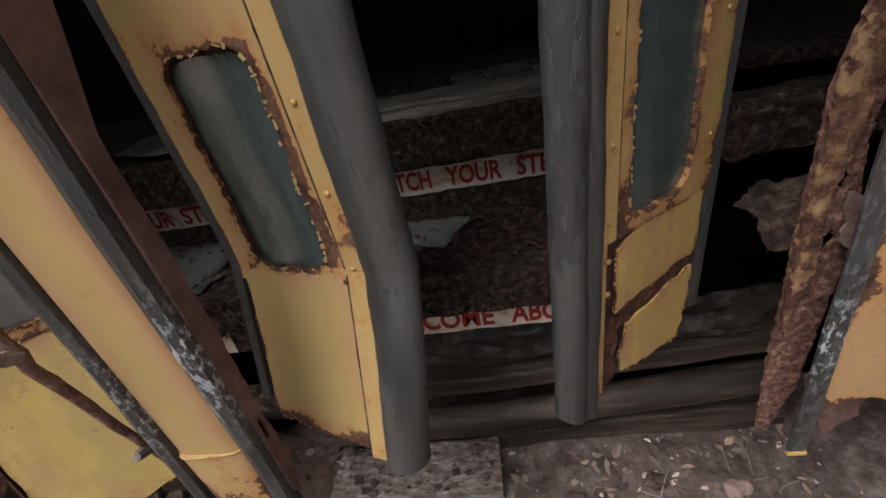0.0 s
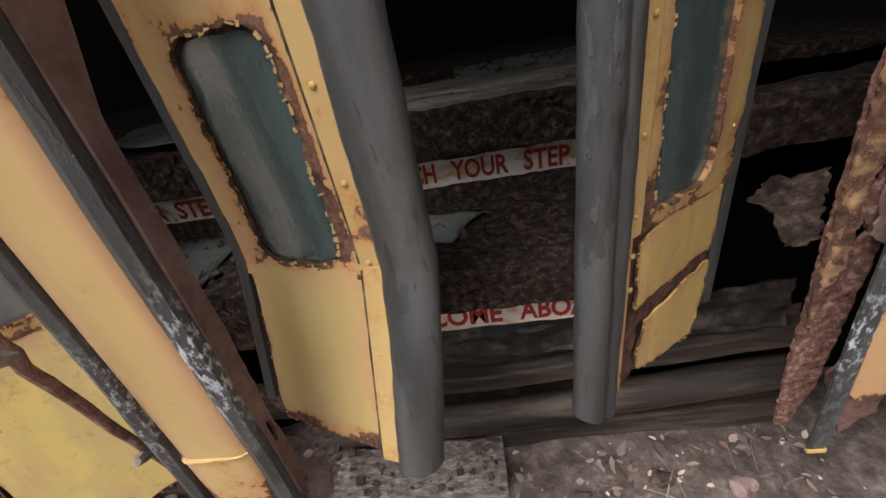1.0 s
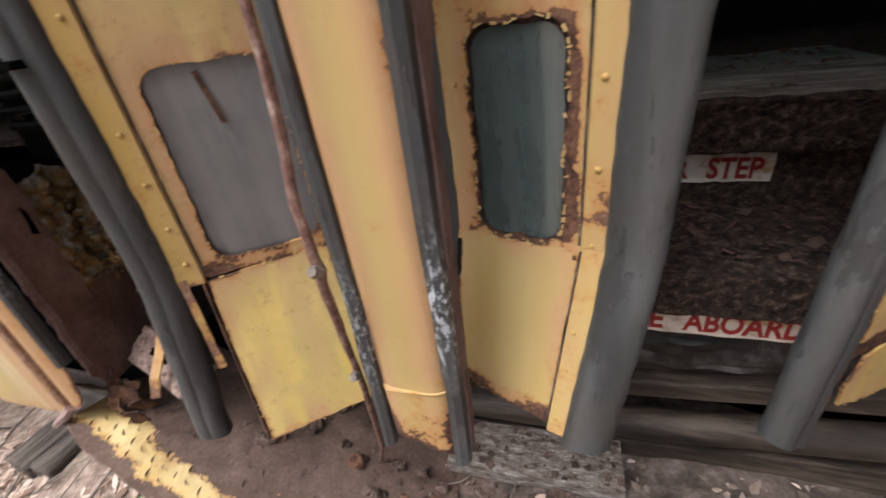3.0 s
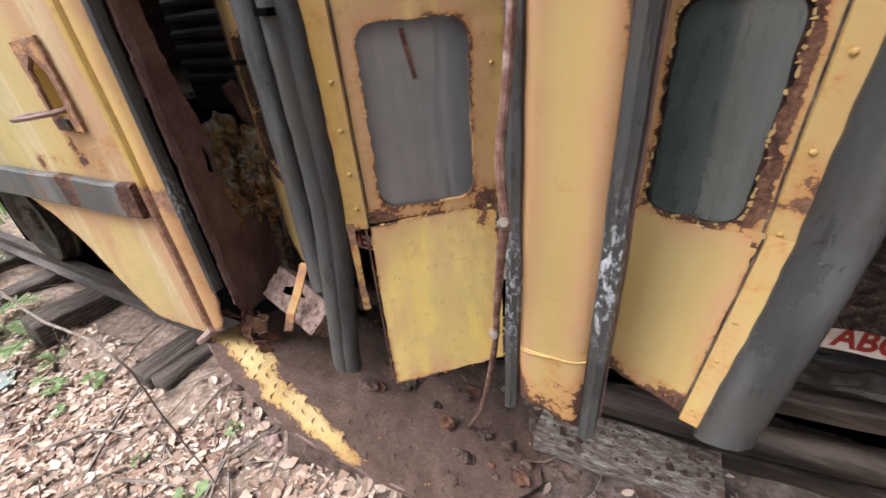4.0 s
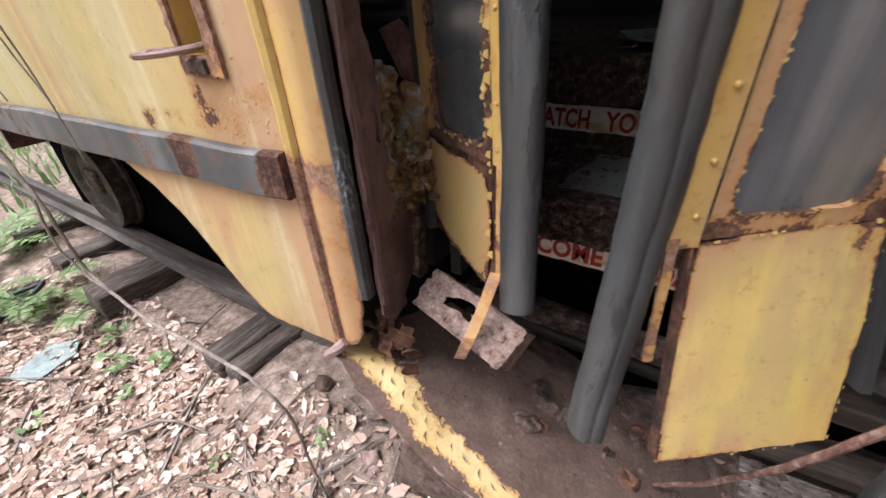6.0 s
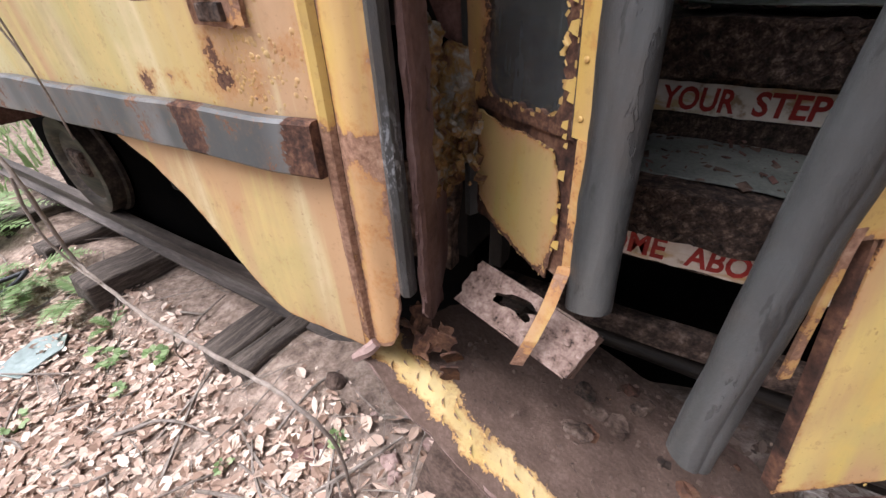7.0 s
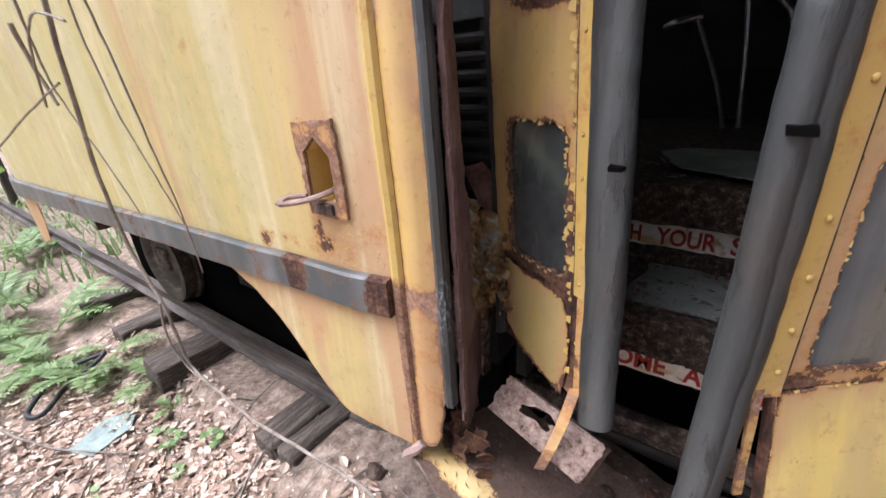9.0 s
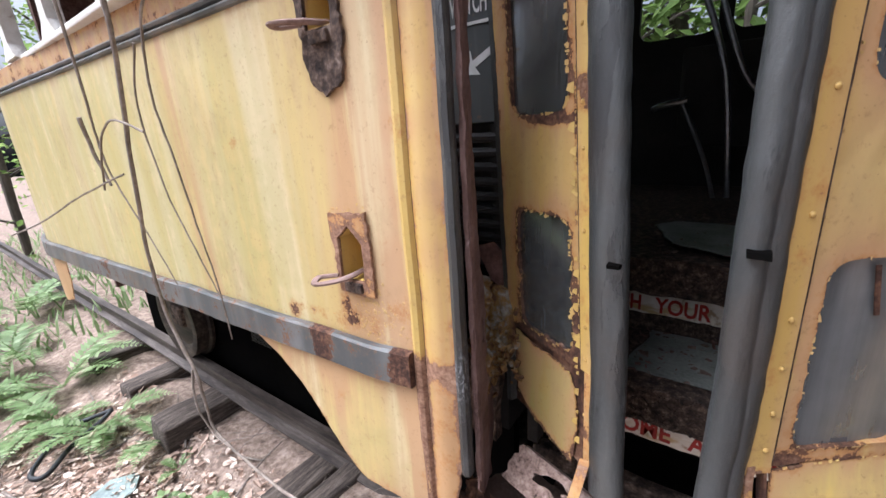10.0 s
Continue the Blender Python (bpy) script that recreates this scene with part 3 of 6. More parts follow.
def tie(x, y0, y1, w, h, top, turn, seed):
    bm = box(-w / 2, w / 2, 0, y1 - y0, -h, 0, 0.018)
    bmesh.ops.subdivide_edges(bm, edges=[e for e in bm.edges if e.calc_length() > 0.3], cuts=14, use_grid_fill=True)
    roughen(bm, 0.022, 7, seed)
    roughen(bm, 0.007, 30, seed)
    bmesh.ops.transform(bm, matrix=pose(x, y0, top, 0, 0, turn), verts=bm.verts[:])
    whole("railway_tie", bm, WOOD_OLD, "dark weathered timber railway tie, split and half sunk in soil", "railway tie", "ties under the rails", smooth=True)


for n, (x, y0, top, turn, w) in enumerate(((-3.88, 0.35, 0.265, -2, 0.27), (-2.70, 0.43, 0.245, -3, 0.19), (-2.505, 0.435, 0.262, -3, 0.13), (-4.75, 0.42, 0.20, 2, 0.22), (-5.6, 0.42, 0.19, 0, 0.22), (-1.6, 0.66, 0.30, 4, 0.2))):
    tie(x, y0, 2.6, w, 0.17, top, turn, n * 3.1)

# ---- tram body ----
tram = thing("tram_car", (-1.5, 1.5, 0.4), "derelict yellow tram car with rusting sides and open doorways", "tram")


def side_y(x):
    return 0.35 + 0.04 * (x + 1.75) + 0.11 * max(0.0, x + 1.66) - 0.05 * max(0.0, x + 1.56) + (0.35 * (-4.35 - x) ** 2 if x < -4.35 else 0)


def on_side(x, z, w):
    return (x, side_y(x) - w + 0.004 * noise.noise(Vector((x * 3, z * 3, 2))), z)


def blob(x, z, cx, cz, rx, rz):
    return math.exp(-(((x - cx) / rx) ** 2 + ((z - cz) / rz) ** 2))


def side_marks(x, z, edge, hole):
    wear = 0.30 * math.exp(-edge / 0.02) + 0.42 * math.exp(-hole / 0.012)
    wear += 0.62 * blob(x, z, -1.755, 1.60, 0.022, 0.030) + 0.45 * blob(x, z, -1.74, 1.545, 0.03, 0.025) + 0.34 * blob(x, z, -1.69, 1.56, 0.08, 0.04) + 0.30 * blob(x, z, -1.60, 1.60, 0.05, 0.045)
    wear += 0.60 * blob(x, z, -1.99, 1.53, 0.02, 0.03) + 0.50 * blob(x, z, -2.15, 2.02, 0.03, 0.03) + 0.25 * blob(x, z, -1.9, 1.54, 0.15, 0.03)
    run = math.exp(-((x + 1.685) / 0.075) ** 2) * (1.0 if z < 1.66 else 0.75 * max(0, 1 - (z - 1.66) / 0.7))
    stain = 0.9 * run + (0.35 * max(0.0, min(1.0, (x + 1.80) / 0.12)) * max(0.0, min(1.0, (1.80 - z) / 0.2))) + (2.6 * math.exp(-((x + 1.688) / 0.020) ** 2) if z < 2.24 else 0.0) + 0.5 * max(0.0, noise.noise(Vector((x * 5, 0, 2)))) + 0.8 * math.exp(-((x + 2.45) / 0.05) ** 2) + 0.35 * math.exp(-((x + 1.56) / 0.03) ** 2)
    stain += 0.3 * max(0.0, min(1.0, (x + 2.2) / 0.5))
    moss = max(0.15, min(0.85, 0.25 + 0.25 * (-1.9 - x))) + 0.35 * max(0, 1 - abs(z - 1.75) / 0.4)
    return wear, stain, moss * max(0.15, min(1.0, (-1.65 - x) / 0.35))


rnd = random.Random(21)
POCKETS = [
    [(-1.752, 1.662), (-1.668, 1.662), (-1.664, 1.775), (-1.708, 1.815), (-1.748, 1.785)],
    [(-1.765, 2.255), (-1.668, 2.255), (-1.664, 2.365), (-1.715, 2.40), (-1.758, 2.38)],
]
upper = torn([(-1.53, 1.47), (-1.53, 2.36), (-4.80, 2.36), (-4.80, 1.47)], rnd, 0.003, 0.03, (1,))
part("side_panel", plate(upper, POCKETS, 0.004, 0.02, on_side, side_marks), PALE, tram, "pale yellow painted side sheet with green algae runs and rust stains", True)

skirt = torn([(-1.53, 1.42), (-2.245, 1.42), (-2.225, 1.385), (-2.107, 1.332), (-2.03, 1.28), (-1.962, 1.218), (-1.836, 1.065), (-1.80, 1.03), (-1.75, 1.005), (-1.66, 1.01), (-1.525, 0.985)], rnd, 0.003, 0.025)


def skirt_marks(x, z, edge, hole):
    stain = 0.8 * math.exp(-((x + 1.85) / 0.10) ** 2) * max(0, (z - 1.1) / 0.3) + 0.8 * math.exp(-((x + 1.55) / 0.05) ** 2) + 0.5 * math.exp(-(z - 0.98) / 0.05)
    stain += 0.9 * math.exp(-(x + 2.24) / 0.10) + 0.55 * math.exp(-(1.40 - z) / 0.05)
    return 0.34 * math.exp(-edge / 0.012) + 0.4 * blob(x, z, -1.84, 1.27, 0.012, 0.03), 1.5 * stain + 0.22, 0.45


part("skirt_panel", plate(skirt, (), 0.004, 0.03, lambda x, z, w: on_side(x, z, w + 0.012 * math.sin((1.42 - z) * 5)), skirt_marks), PALE, tram, "orange-yellow skirt sheet swept up round the wheel opening", True)
far_skirt = torn([(-4.78, 1.42), (-4.78, 1.12), (-4.5, 1.08), (-4.32, 1.12), (-4.26, 1.25), (-4.24, 1.42)], rnd, 0.004, 0.03)
part("skirt_panel", plate(far_skirt, (), 0.004, 0.04, on_side, skirt_marks), YELLOW, tram, "yellow skirt sheet at the end of the car", True)


def rail_marks(x, z):
    joint = 0.75 * math.exp(-((x + 1.86) / 0.03) ** 2) + (0.8 if x > -1.605 else 0)
    return 0.32 + joint + 0.12 * (noise.noise(Vector((x * 3, 1, 1))) > 0.2), 0, 0


bm = strip([(1.403, 0.003), (1.403, 0.022), (1.408, 0.027), (1.494, 0.027), (1.50, 0.020), (1.50, 0.003)], -4.8, -1.545, 90, lambda zz, x, w: on_side(x, zz + 0.004 * noise.noise(Vector((x * 4, 0, 5))), w), lambda zz, x: rail_marks(x, zz))
part("rub_rail", bm, GREY_PAINT, tram, "grey painted rub rail, scuffed, with a rusted joint")
for z0 in (2.352, 2.374):
    bm = strip([(z0, 0.0), (z0 + 0.003, 0.010), (z0 + 0.010, 0.014), (z0 + 0.016, 0.010), (z0 + 0.020, 0.0)], -4.8, -1.545, 60, lambda zz, x, w: on_side(x, zz, w), lambda zz, x: (0.05, 0, 0))
    part("waist_moulding", bm, GREY_PAINT, tram, "grey double waist moulding")
band = torn([(-1.45, 2.392), (-1.45, 2.475), (-4.80, 2.475), (-4.80, 2.392)], rnd, 0.002, 0.05)
part("waist_band", plate(band, (), 0.004, 0.05, on_side, lambda x, z, e, h: (0.30, 0.8, 0.1)), YELLOW, tram, "rust-streaked band below the windows")
part("window_sill", box(-4.75, -1.5, 0.27, 0.40, 2.468, 2.492, 0.006), WOOD_WHITE, tram, "peeling white window sill")
for x in (-1.62, -2.10, -2.72, -3.33, -3.95, -4.58):
    m = strip([(-0.035, 0.012), (0.035, 0.012), (0.028, -0.05), (-0.028, -0.05)], 2.485, 3.15, 10, lambda u, z, w, x=x: (x + u * (1 + 2.2 * math.exp(-(z - 2.485) / 0.035)), side_y(x) - w, z))
    part("window_post", m, WOOD_WHITE, tram, "peeling white window post")
# roof and eave overhang the side, unseen, added to shade the upper doors
part("roof_edge", box(-4.8, 2.6, 0.12, 0.46, 3.13, 3.3, 0.02), RUST_PINK, tram)
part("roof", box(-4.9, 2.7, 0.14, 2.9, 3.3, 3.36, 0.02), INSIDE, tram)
# underside sheet keeps light out; its black stands for shade
part("underfloor", box(-4.8, -1.56, 0.42, 2.75, 1.40, 1.46), SHADE_BLACK, tram)
# unseen sheet added on the far side to block light under the car
part("far_skirt", box(-4.8, 2.6, 2.70, 2.74, 0.25, 1.45), BLACK_IRON, tram)
part("end_wall", box(-4.80, -4.76, 0.58, 2.75, 1.0, 3.3), RUST_PINK, tram)

# corner bead, corner sheet, rubber sill strip and rusting jamb beside the doorway
bm = strip([(-1.546, 0.0), (-1.543, 0.009), (-1.534, 0.013), (-1.522, 0.010), (-1.516, 0.0)], 1.0, 3.13, 50, lambda x, z, w: on_side(x + (0.012 * max(0, 1.2 - z) if z < 1.2 else 0), z, w),
           lambda x, z: ((0.75 if z < 1.47 else 0.12) + 0.2 * math.exp(-abs(z - 1.47) / 0.05), 0.5 if z < 1.4 else 0.1, 0))
part("corner_bead", bm, YELLOW_RUST, tram, "rounded corner bead, rusted bare towards the foot")


def corner_marks(x, z, edge, hole):
    low = 0.22 if z < 1.48 else 0.0
    return low * 1.2 + 0.45 * math.exp(-((z - 1.46) / 0.035) ** 2) + 0.45 * math.exp(-edge / 0.008) + 0.3 * blob(x, z, -1.48, 1.30, 0.03, 0.02), 0.85 * math.exp(-(-1.43 - x) / 0.025) + (0.6 if z < 1.45 else 0.1), 0.0


corner = torn([(-1.515, 1.0), (-1.46, 1.025), (-1.445, 1.06), (-1.430, 1.2), (-1.432, 3.13), (-1.515, 3.13)], rnd, 0.003, 0.02, (0, 1, 2, 3))
part("corner_sheet", plate(corner, (), 0.004, 0.02, lambda x, z, w: on_side(x, z, w + 0.012 * math.sin(max(0, min(1, (x + 1.515) / 0.08)) * 3.14)), corner_marks), YELLOW_RUST, tram, "yellow corner sheet with an orange rusted edge", True)
bm = strip([(-0.013, 0.004), (-0.011, 0.016), (0.0, 0.021), (0.011, 0.016), (0.013, 0.004), (0.010, -0.01), (-0.010, -0.01)], 1.185, 3.1, 70,
           lambda u, z, w: (-1.410 - 0.006 * min(1.0, (z - 1.185) / 0.8) + u + 0.005 * noise.noise(Vector((z * 5, 0, 3))), side_y(-1.411) - w, z), lambda u, z: (0.75 * math.exp(-((z - 1.46) / 0.09) ** 2), 0, 0))
part("rubber_seal", bm, RUBBER, tram, "blue-grey perished rubber seal strip, scuffed white")
jamb = torn([(-1.399, 1.165), (-1.385, 1.15), (-1.387, 1.5), (-1.392, 2.1), (-1.394, 3.1), (-1.404, 3.1), (-1.404, 2.0)], rnd, 0.0018, 0.02)
part("door_jamb", plate(jamb, (), 0.014, 0.02, lambda x, z, w: (x, 0.402 + 0.006 * noise.noise(Vector((x * 40, z * 12, 0))) - w, z), None), PRIMER, tram, "brown rusted steel door jamb with scaly patches", True)
back = torn([(0.0, 1.12), (0.05, 1.06), (0.137, 1.045), (0.132, 1.3), (0.128, 1.6), (0.095, 1.72), (0.060, 2.0), (0.050, 3.1), (0.0, 3.1)], random.Random(18), 0.004, 0.014)
part("jamb_return", plate(back, ([(0.09, 1.50), (0.108, 1.49), (0.112, 1.55), (0.098, 1.57)], [(0.03, 1.085), (0.045, 1.08), (0.05, 1.10)]), 0.006, 0.02, lambda u, z, w: (-1.390 - 0.307 * u + w + 0.006 * noise.noise(Vector((u * 40, z * 18, 0))), 0.400 + 0.952 * u, z), None), PRIMER, tram, "red-brown rusted inner face of the door jamb, pitted and holed", True)
lining = torn([(0.0, 1.06), (0.15, 1.08), (0.16, 1.30), (0.08, 1.34), (0.0, 1.30)], random.Random(19), 0.003, 0.02)
part("inner_lining", plate(lining, (), 0.004, 0.03, lambda u, z, w: (-1.436 - 0.4 * u + w, 0.530 + 0.9 * u, z), None), PRIMER, tram, "dull brown lining sheet inside the jamb", True)
wad = torn([(0.0, 1.29), (0.06, 1.31), (0.15, 1.40), (0.19, 1.52), (0.17, 1.60), (0.10, 1.63), (0.03, 1.60), (0.0, 1.50)], random.Random(20), 0.008, 0.015)
part("insulation_wad", plate(wad, (), 0.02, 0.01, lambda u, z, w: (-1.436 - 0.45 * u + w + 0.035 * noise.fractal(Vector((u * 22, z * 22, 4)), 0.8, 2, 4), 0.520 + 0.9 * u, z), None), CRUST, tram, "crumbling white and orange insulation behind the jamb", True)
rn = random.Random(14)
for k in range(9):
    cx, cy, cz = -1.47 + 0.016 * k, 0.405 + rn.uniform(0, 0.05), 1.04 - 0.01 * k + rn.uniform(-0.03, 0.03)
    sh = torn([(-0.02, -0.03), (0.018, -0.035), (0.022, 0.03), (-0.015, 0.035)], rn, 0.007, 0.01)
    mm = pose(cx, cy, cz, rn.uniform(60, 120), rn.uniform(-30, 30), rn.uniform(-50, 50))
    part("sill_shard", plate(sh, (), 0.005, 0.02, lambda u, v, w, mm=mm: mm @ Vector((u, v, w)), None), RUSTY, tram)



def pocket(cx, z0, z1, label, torn_foot):
    """A toe pocket: a rusted surround with a recess and a worn rung."""
    rn = random.Random(int(z0 * 100))
    x0, x1 = cx - 0.063, cx + 0.065
    outer = torn([(x0 + (0.012 if not torn_foot else 0), z0), (x1, z0 - 0.004), (x1 - 0.002, z1 + 0.008), (x0 - 0.002, z1)], rn, 0.004, 0.014)
    if torn_foot:
        outer = torn([(x0, z0), (x0 + 0.012, z0 - 0.065), (cx - 0.005, z0 - 0.105), (cx + 0.052, z0 - 0.075), (x1, z0), (x1 - 0.002, z1 + 0.008), (x0 - 0.002, z1)], rn, 0.006, 0.014)
    hole = [(cx - 0.044, z0 + 0.035), (cx + 0.038, z0 + 0.035), (cx + 0.042, z0 + 0.135), (cx, z1 - 0.03), (cx - 0.04, z0 + 0.145)]
    p = part("toe_pocket", plate(outer, [hole], 0.008, 0.012, lambda x, z, w: on_side(x, z, w + 0.010 + 0.003 * noise.noise(Vector((x * 30, z * 30, 0)))), lambda x, z, e, h: (0.95 if torn_foot else 0.60 + 0.3 * math.exp(-h / 0.01), 0.9, 0)), YELLOW_RUST if not torn_foot else DARK_RUST, tram, label)
    rec = bmesh.new()
    b = [rec.verts.new(on_side(x, z, 0.0)) for x, z in hole]
    c = [rec.verts.new(on_side(cx + (x - cx) * 0.85, z, -0.065)) for x, z in hole]
    for i in range(5):
        rec.faces.new((b[i], b[(i + 1) % 5], c[(i + 1) % 5], c[i]))
    rec.faces.new(c)
    part("recess", rec, YELLOW, p, "yellow painted recess")
    zz = z0 + 0.045
    y = side_y(cx)
    rung = tube([(cx - 0.005, y + 0.03, zz + 0.01), (cx - 0.012, y - 0.035, zz), (cx - 0.055, y - 0.085, zz - 0.006), (cx - 0.085, y - 0.05, zz - 0.002), (cx - 0.045, y - 0.02, zz + 0.002)], (0.010, 0.011, 0.009, 0.010, 0.008), 7)
    bmesh.ops.scale(rung, vec=(1, 1, 0.62), verts=rung.verts[:], space=Matrix.Translation((0, 0, -zz)))
    part("rung", rung, RUST_PALE, p, "worn bare steel rung", True)
    part("bracket", box(cx - 0.03, cx + 0.03, y - 0.018, y + 0.02, z0 + 0.004, z0 + 0.03, 0.004), DARK_RUST, p)


pocket(-1.706, 1.632, 1.84, "rusted toe pocket let into the side sheet", False)
pocket(-1.716, 2.215, 2.43, "dark rusted toe pocket with a torn lower plate", True)


# wheel and truck under the car
def wheel(x, y, z, r):
    prof = [(r - 0.28, 0.02), (r - 0.10, 0.03), (r - 0.06, 0.0), (r, 0.0), (r, 0.09), (r + 0.025, 0.10), (r + 0.025, 0.125), (r - 0.06, 0.13), (r - 0.10, 0.10), (0.04, 0.12)]
    bm = bmesh.new()
    rings = []
    for k in range(32):
        a = 2 * math.pi * k / 32
        rings.append([bm.verts.new((x + q * math.cos(a), y + d, z + q * math.sin(a))) for q, d in prof])
    for a, b in zip(rings, rings[1:] + rings[:1]):
        for j in range(len(prof) - 1):
            bm.faces.new((a[j], a[j + 1], b[j + 1], b[j]))
    bm.faces.new([q[0] for q in rings])
    part("wheel", bm, IRON_DUSTY, tram, "dark rusty steel wheel standing on the rail", True)


wheel(-4.42, RAIL_Y - 0.045, RAIL_TOP + 0.335, 0.33)
# black sheet added behind the rail in place of deep shade
part("truck_frame", box(-5.5, -1.56, RAIL_Y + 0.10, RAIL_Y + 0.16, 0.12, 1.36, 0.02), SHADE_BLACK, tram)
part("axle_box", box(-4.5, -4.3, RAIL_Y - 0.05, RAIL_Y + 0.10, 0.66, 0.84, 0.03), DARK_RUST, tram)
part("truck_cross_beam", box(-3.6, -3.3, RAIL_Y + 0.1, 2.3, 0.66, 1.2, 0.03), BLACK_IRON, tram)

# ---- steps, floor and inside ----
UPPER_R = (("WATCH", -0.322, -0.124), ("YOUR", -0.083, 0.076), ("STEP", 0.116, 0.239))
UPPER_L = (("WATCH", -1.362, -1.164), ("YOUR", -1.123, -0.958), ("STEP", -0.924, -0.783))
LOWER_R = (("WELCOME", -0.305, 0.010), ("ABOARD", 0.052, 0.290))
LOWER_L = (("WELCOME", -1.322, -1.010), ("ABOARD", -0.967, -0.725))
for x0, x1, words_up, words_low in ((-0.40, 0.45, UPPER_R, LOWER_R), (-1.46, -0.52, UPPER_L, LOWER_L)):
    for y, top, low, deep, sign_z, words in ((1.085, 1.585, 1.462, 1.5, 1.402, words_up), (0.795, 1.30, 1.185, 1.19, 1.141, words_low)):
        rn = random.Random(int(x0 * 10 + top * 100))
        nose = torn([(x0, low), (x1, low), (x1, top), (x0, top)], rn, 0.006, 0.03)
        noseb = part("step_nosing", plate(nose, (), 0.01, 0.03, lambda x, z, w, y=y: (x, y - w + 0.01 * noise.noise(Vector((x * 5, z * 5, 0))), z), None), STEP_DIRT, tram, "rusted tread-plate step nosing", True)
        lugs = bmesh.new()
        for i in range(int((x1 - x0) / 0.028)):
            for j in range(4):
                px, pz = x0 + 0.014 + i * 0.028, low + 0.016 + j * 0.030
                a = 45 if (i + j) % 2 else -45
                box(-0.011, 0.011, -0.004, 0.003, -0.003, 0.003, 0, lugs, pose(px, y - 0.006, pz, 0, a, 0))
        tagged(part("lug_pattern", lugs, STEP_DIRT, noseb), kind="stuff")
        if top > 1.5:
            tread = torn([(x0, y - 0.005), (x1, y - 0.005), (x1, y + 0.1), (x0, y + 0.1)], rn, 0.004, 0.04)
        else:
            tread = torn([(x0, y - 0.005), (x1, y - 0.005), (x1, deep + 0.06), (x0, deep + 0.06)], rn, 0.004, 0.04)
        tz = top
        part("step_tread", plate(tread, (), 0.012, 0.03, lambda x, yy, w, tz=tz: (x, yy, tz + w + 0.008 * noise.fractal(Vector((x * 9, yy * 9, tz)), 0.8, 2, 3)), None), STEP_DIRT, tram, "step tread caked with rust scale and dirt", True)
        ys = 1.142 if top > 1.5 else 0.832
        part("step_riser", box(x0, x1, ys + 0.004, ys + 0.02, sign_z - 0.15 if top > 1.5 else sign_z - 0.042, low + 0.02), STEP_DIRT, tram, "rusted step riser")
        h, sx0, sx1 = 0.037, words[0][1] - 0.03, words[-1][2] + 0.022
        vin = torn([(sx0, sign_z - h), (sx1, sign_z - h), (sx1, sign_z + h), (sx0, sign_z + h)], rn, 0.0025, 0.03)
        sg = part("sign_strip", plate(vin, (), 0.001, 0.04, lambda x, z, w, ys=ys: (x, ys - w - 0.001, z + 0.003 * math.sin(x * 4)), None), SIGN, tram, "stained white vinyl strip with red capital letters on the riser")
        for text, wx0, wx1 in words:
            writing(text, 0.076, wx1 - wx0, pose((wx0 + wx1) / 2, ys - 0.0025, sign_z - 0.001, 90, 0, 0), RED, sg, bold=0.0021)

rn = random.Random(77)
for k, (pts, z) in enumerate((
        ([(-1.16, 0.87), (-0.72, 0.84), (-0.72, 1.06), (-0.80, 1.12), (-1.12, 1.16)], 1.306),
        ([(-1.19, 1.46), (-1.13, 1.56), (-0.60, 1.50), (-0.60, 1.11), (-0.86, 1.09), (-1.10, 1.22)], 1.608),
        ([(-0.22, 1.08), (0.0, 1.05), (-0.06, 0.98), (-0.09, 0.91), (-0.20, 0.96)], 1.312),
        ([(-0.30, 1.11), (-0.12, 1.14), (-0.12, 1.22), (-0.32, 1.5), (-0.42, 1.5)], 1.603),
        ([(-0.04, 1.44), (0.55, 1.40), (0.55, 1.75), (-0.06, 1.72)], 1.598))):
    bm = plate(torn(pts, rn, 0.006, 0.03), (), 0.004, 0.03, lambda x, y, w, z=z: (x, y, z + w + 0.006 * noise.noise(Vector((x * 6, y * 6, z)))), None)
    whole("linoleum_sheet", bm, LINO, "torn grey-green linoleum lying on the rusted step", "linoleum", "loose linoleum", smooth=True)

for y0, y1, zt in ((1.100, 1.165, 1.604), (1.172, 1.285, 1.609), (1.292, 1.40, 1.604)):
    fb = box(-0.46, 0.52, y0, y1, zt - 0.022, zt, 0.003)
    bmesh.ops.subdivide_edges(fb, edges=[e for e in fb.edges if e.calc_length() > 0.3], cuts=24)
    part("floor_board", roughen(fb, 0.004, 14, y0), FLOOR_WOOD, tram, "worn grey-brown floor board at the doorway")
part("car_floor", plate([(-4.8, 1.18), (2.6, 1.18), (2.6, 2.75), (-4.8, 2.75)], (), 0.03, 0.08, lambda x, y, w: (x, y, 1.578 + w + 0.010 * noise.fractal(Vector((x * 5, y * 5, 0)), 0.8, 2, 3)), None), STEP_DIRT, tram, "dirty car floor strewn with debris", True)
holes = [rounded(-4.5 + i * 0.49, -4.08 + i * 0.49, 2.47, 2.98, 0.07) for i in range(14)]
part("far_wall", plate([(-4.8, 1.0), (2.6, 1.0), (2.6, 3.3), (-4.8, 3.3)], holes, 0.05, 0.4, lambda x, z, w: (x, 2.75 - w, z), None), INSIDE, tram, "inner wall coloured dark for interior shade, with rounded window openings")
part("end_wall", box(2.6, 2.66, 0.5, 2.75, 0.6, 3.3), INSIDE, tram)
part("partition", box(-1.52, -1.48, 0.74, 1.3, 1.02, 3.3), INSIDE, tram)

# under the steps: crumpled sheet, sill beam, channel and pipe along the car
def sag(x):
    return 0.10 * max(0.0, x + 0.06)


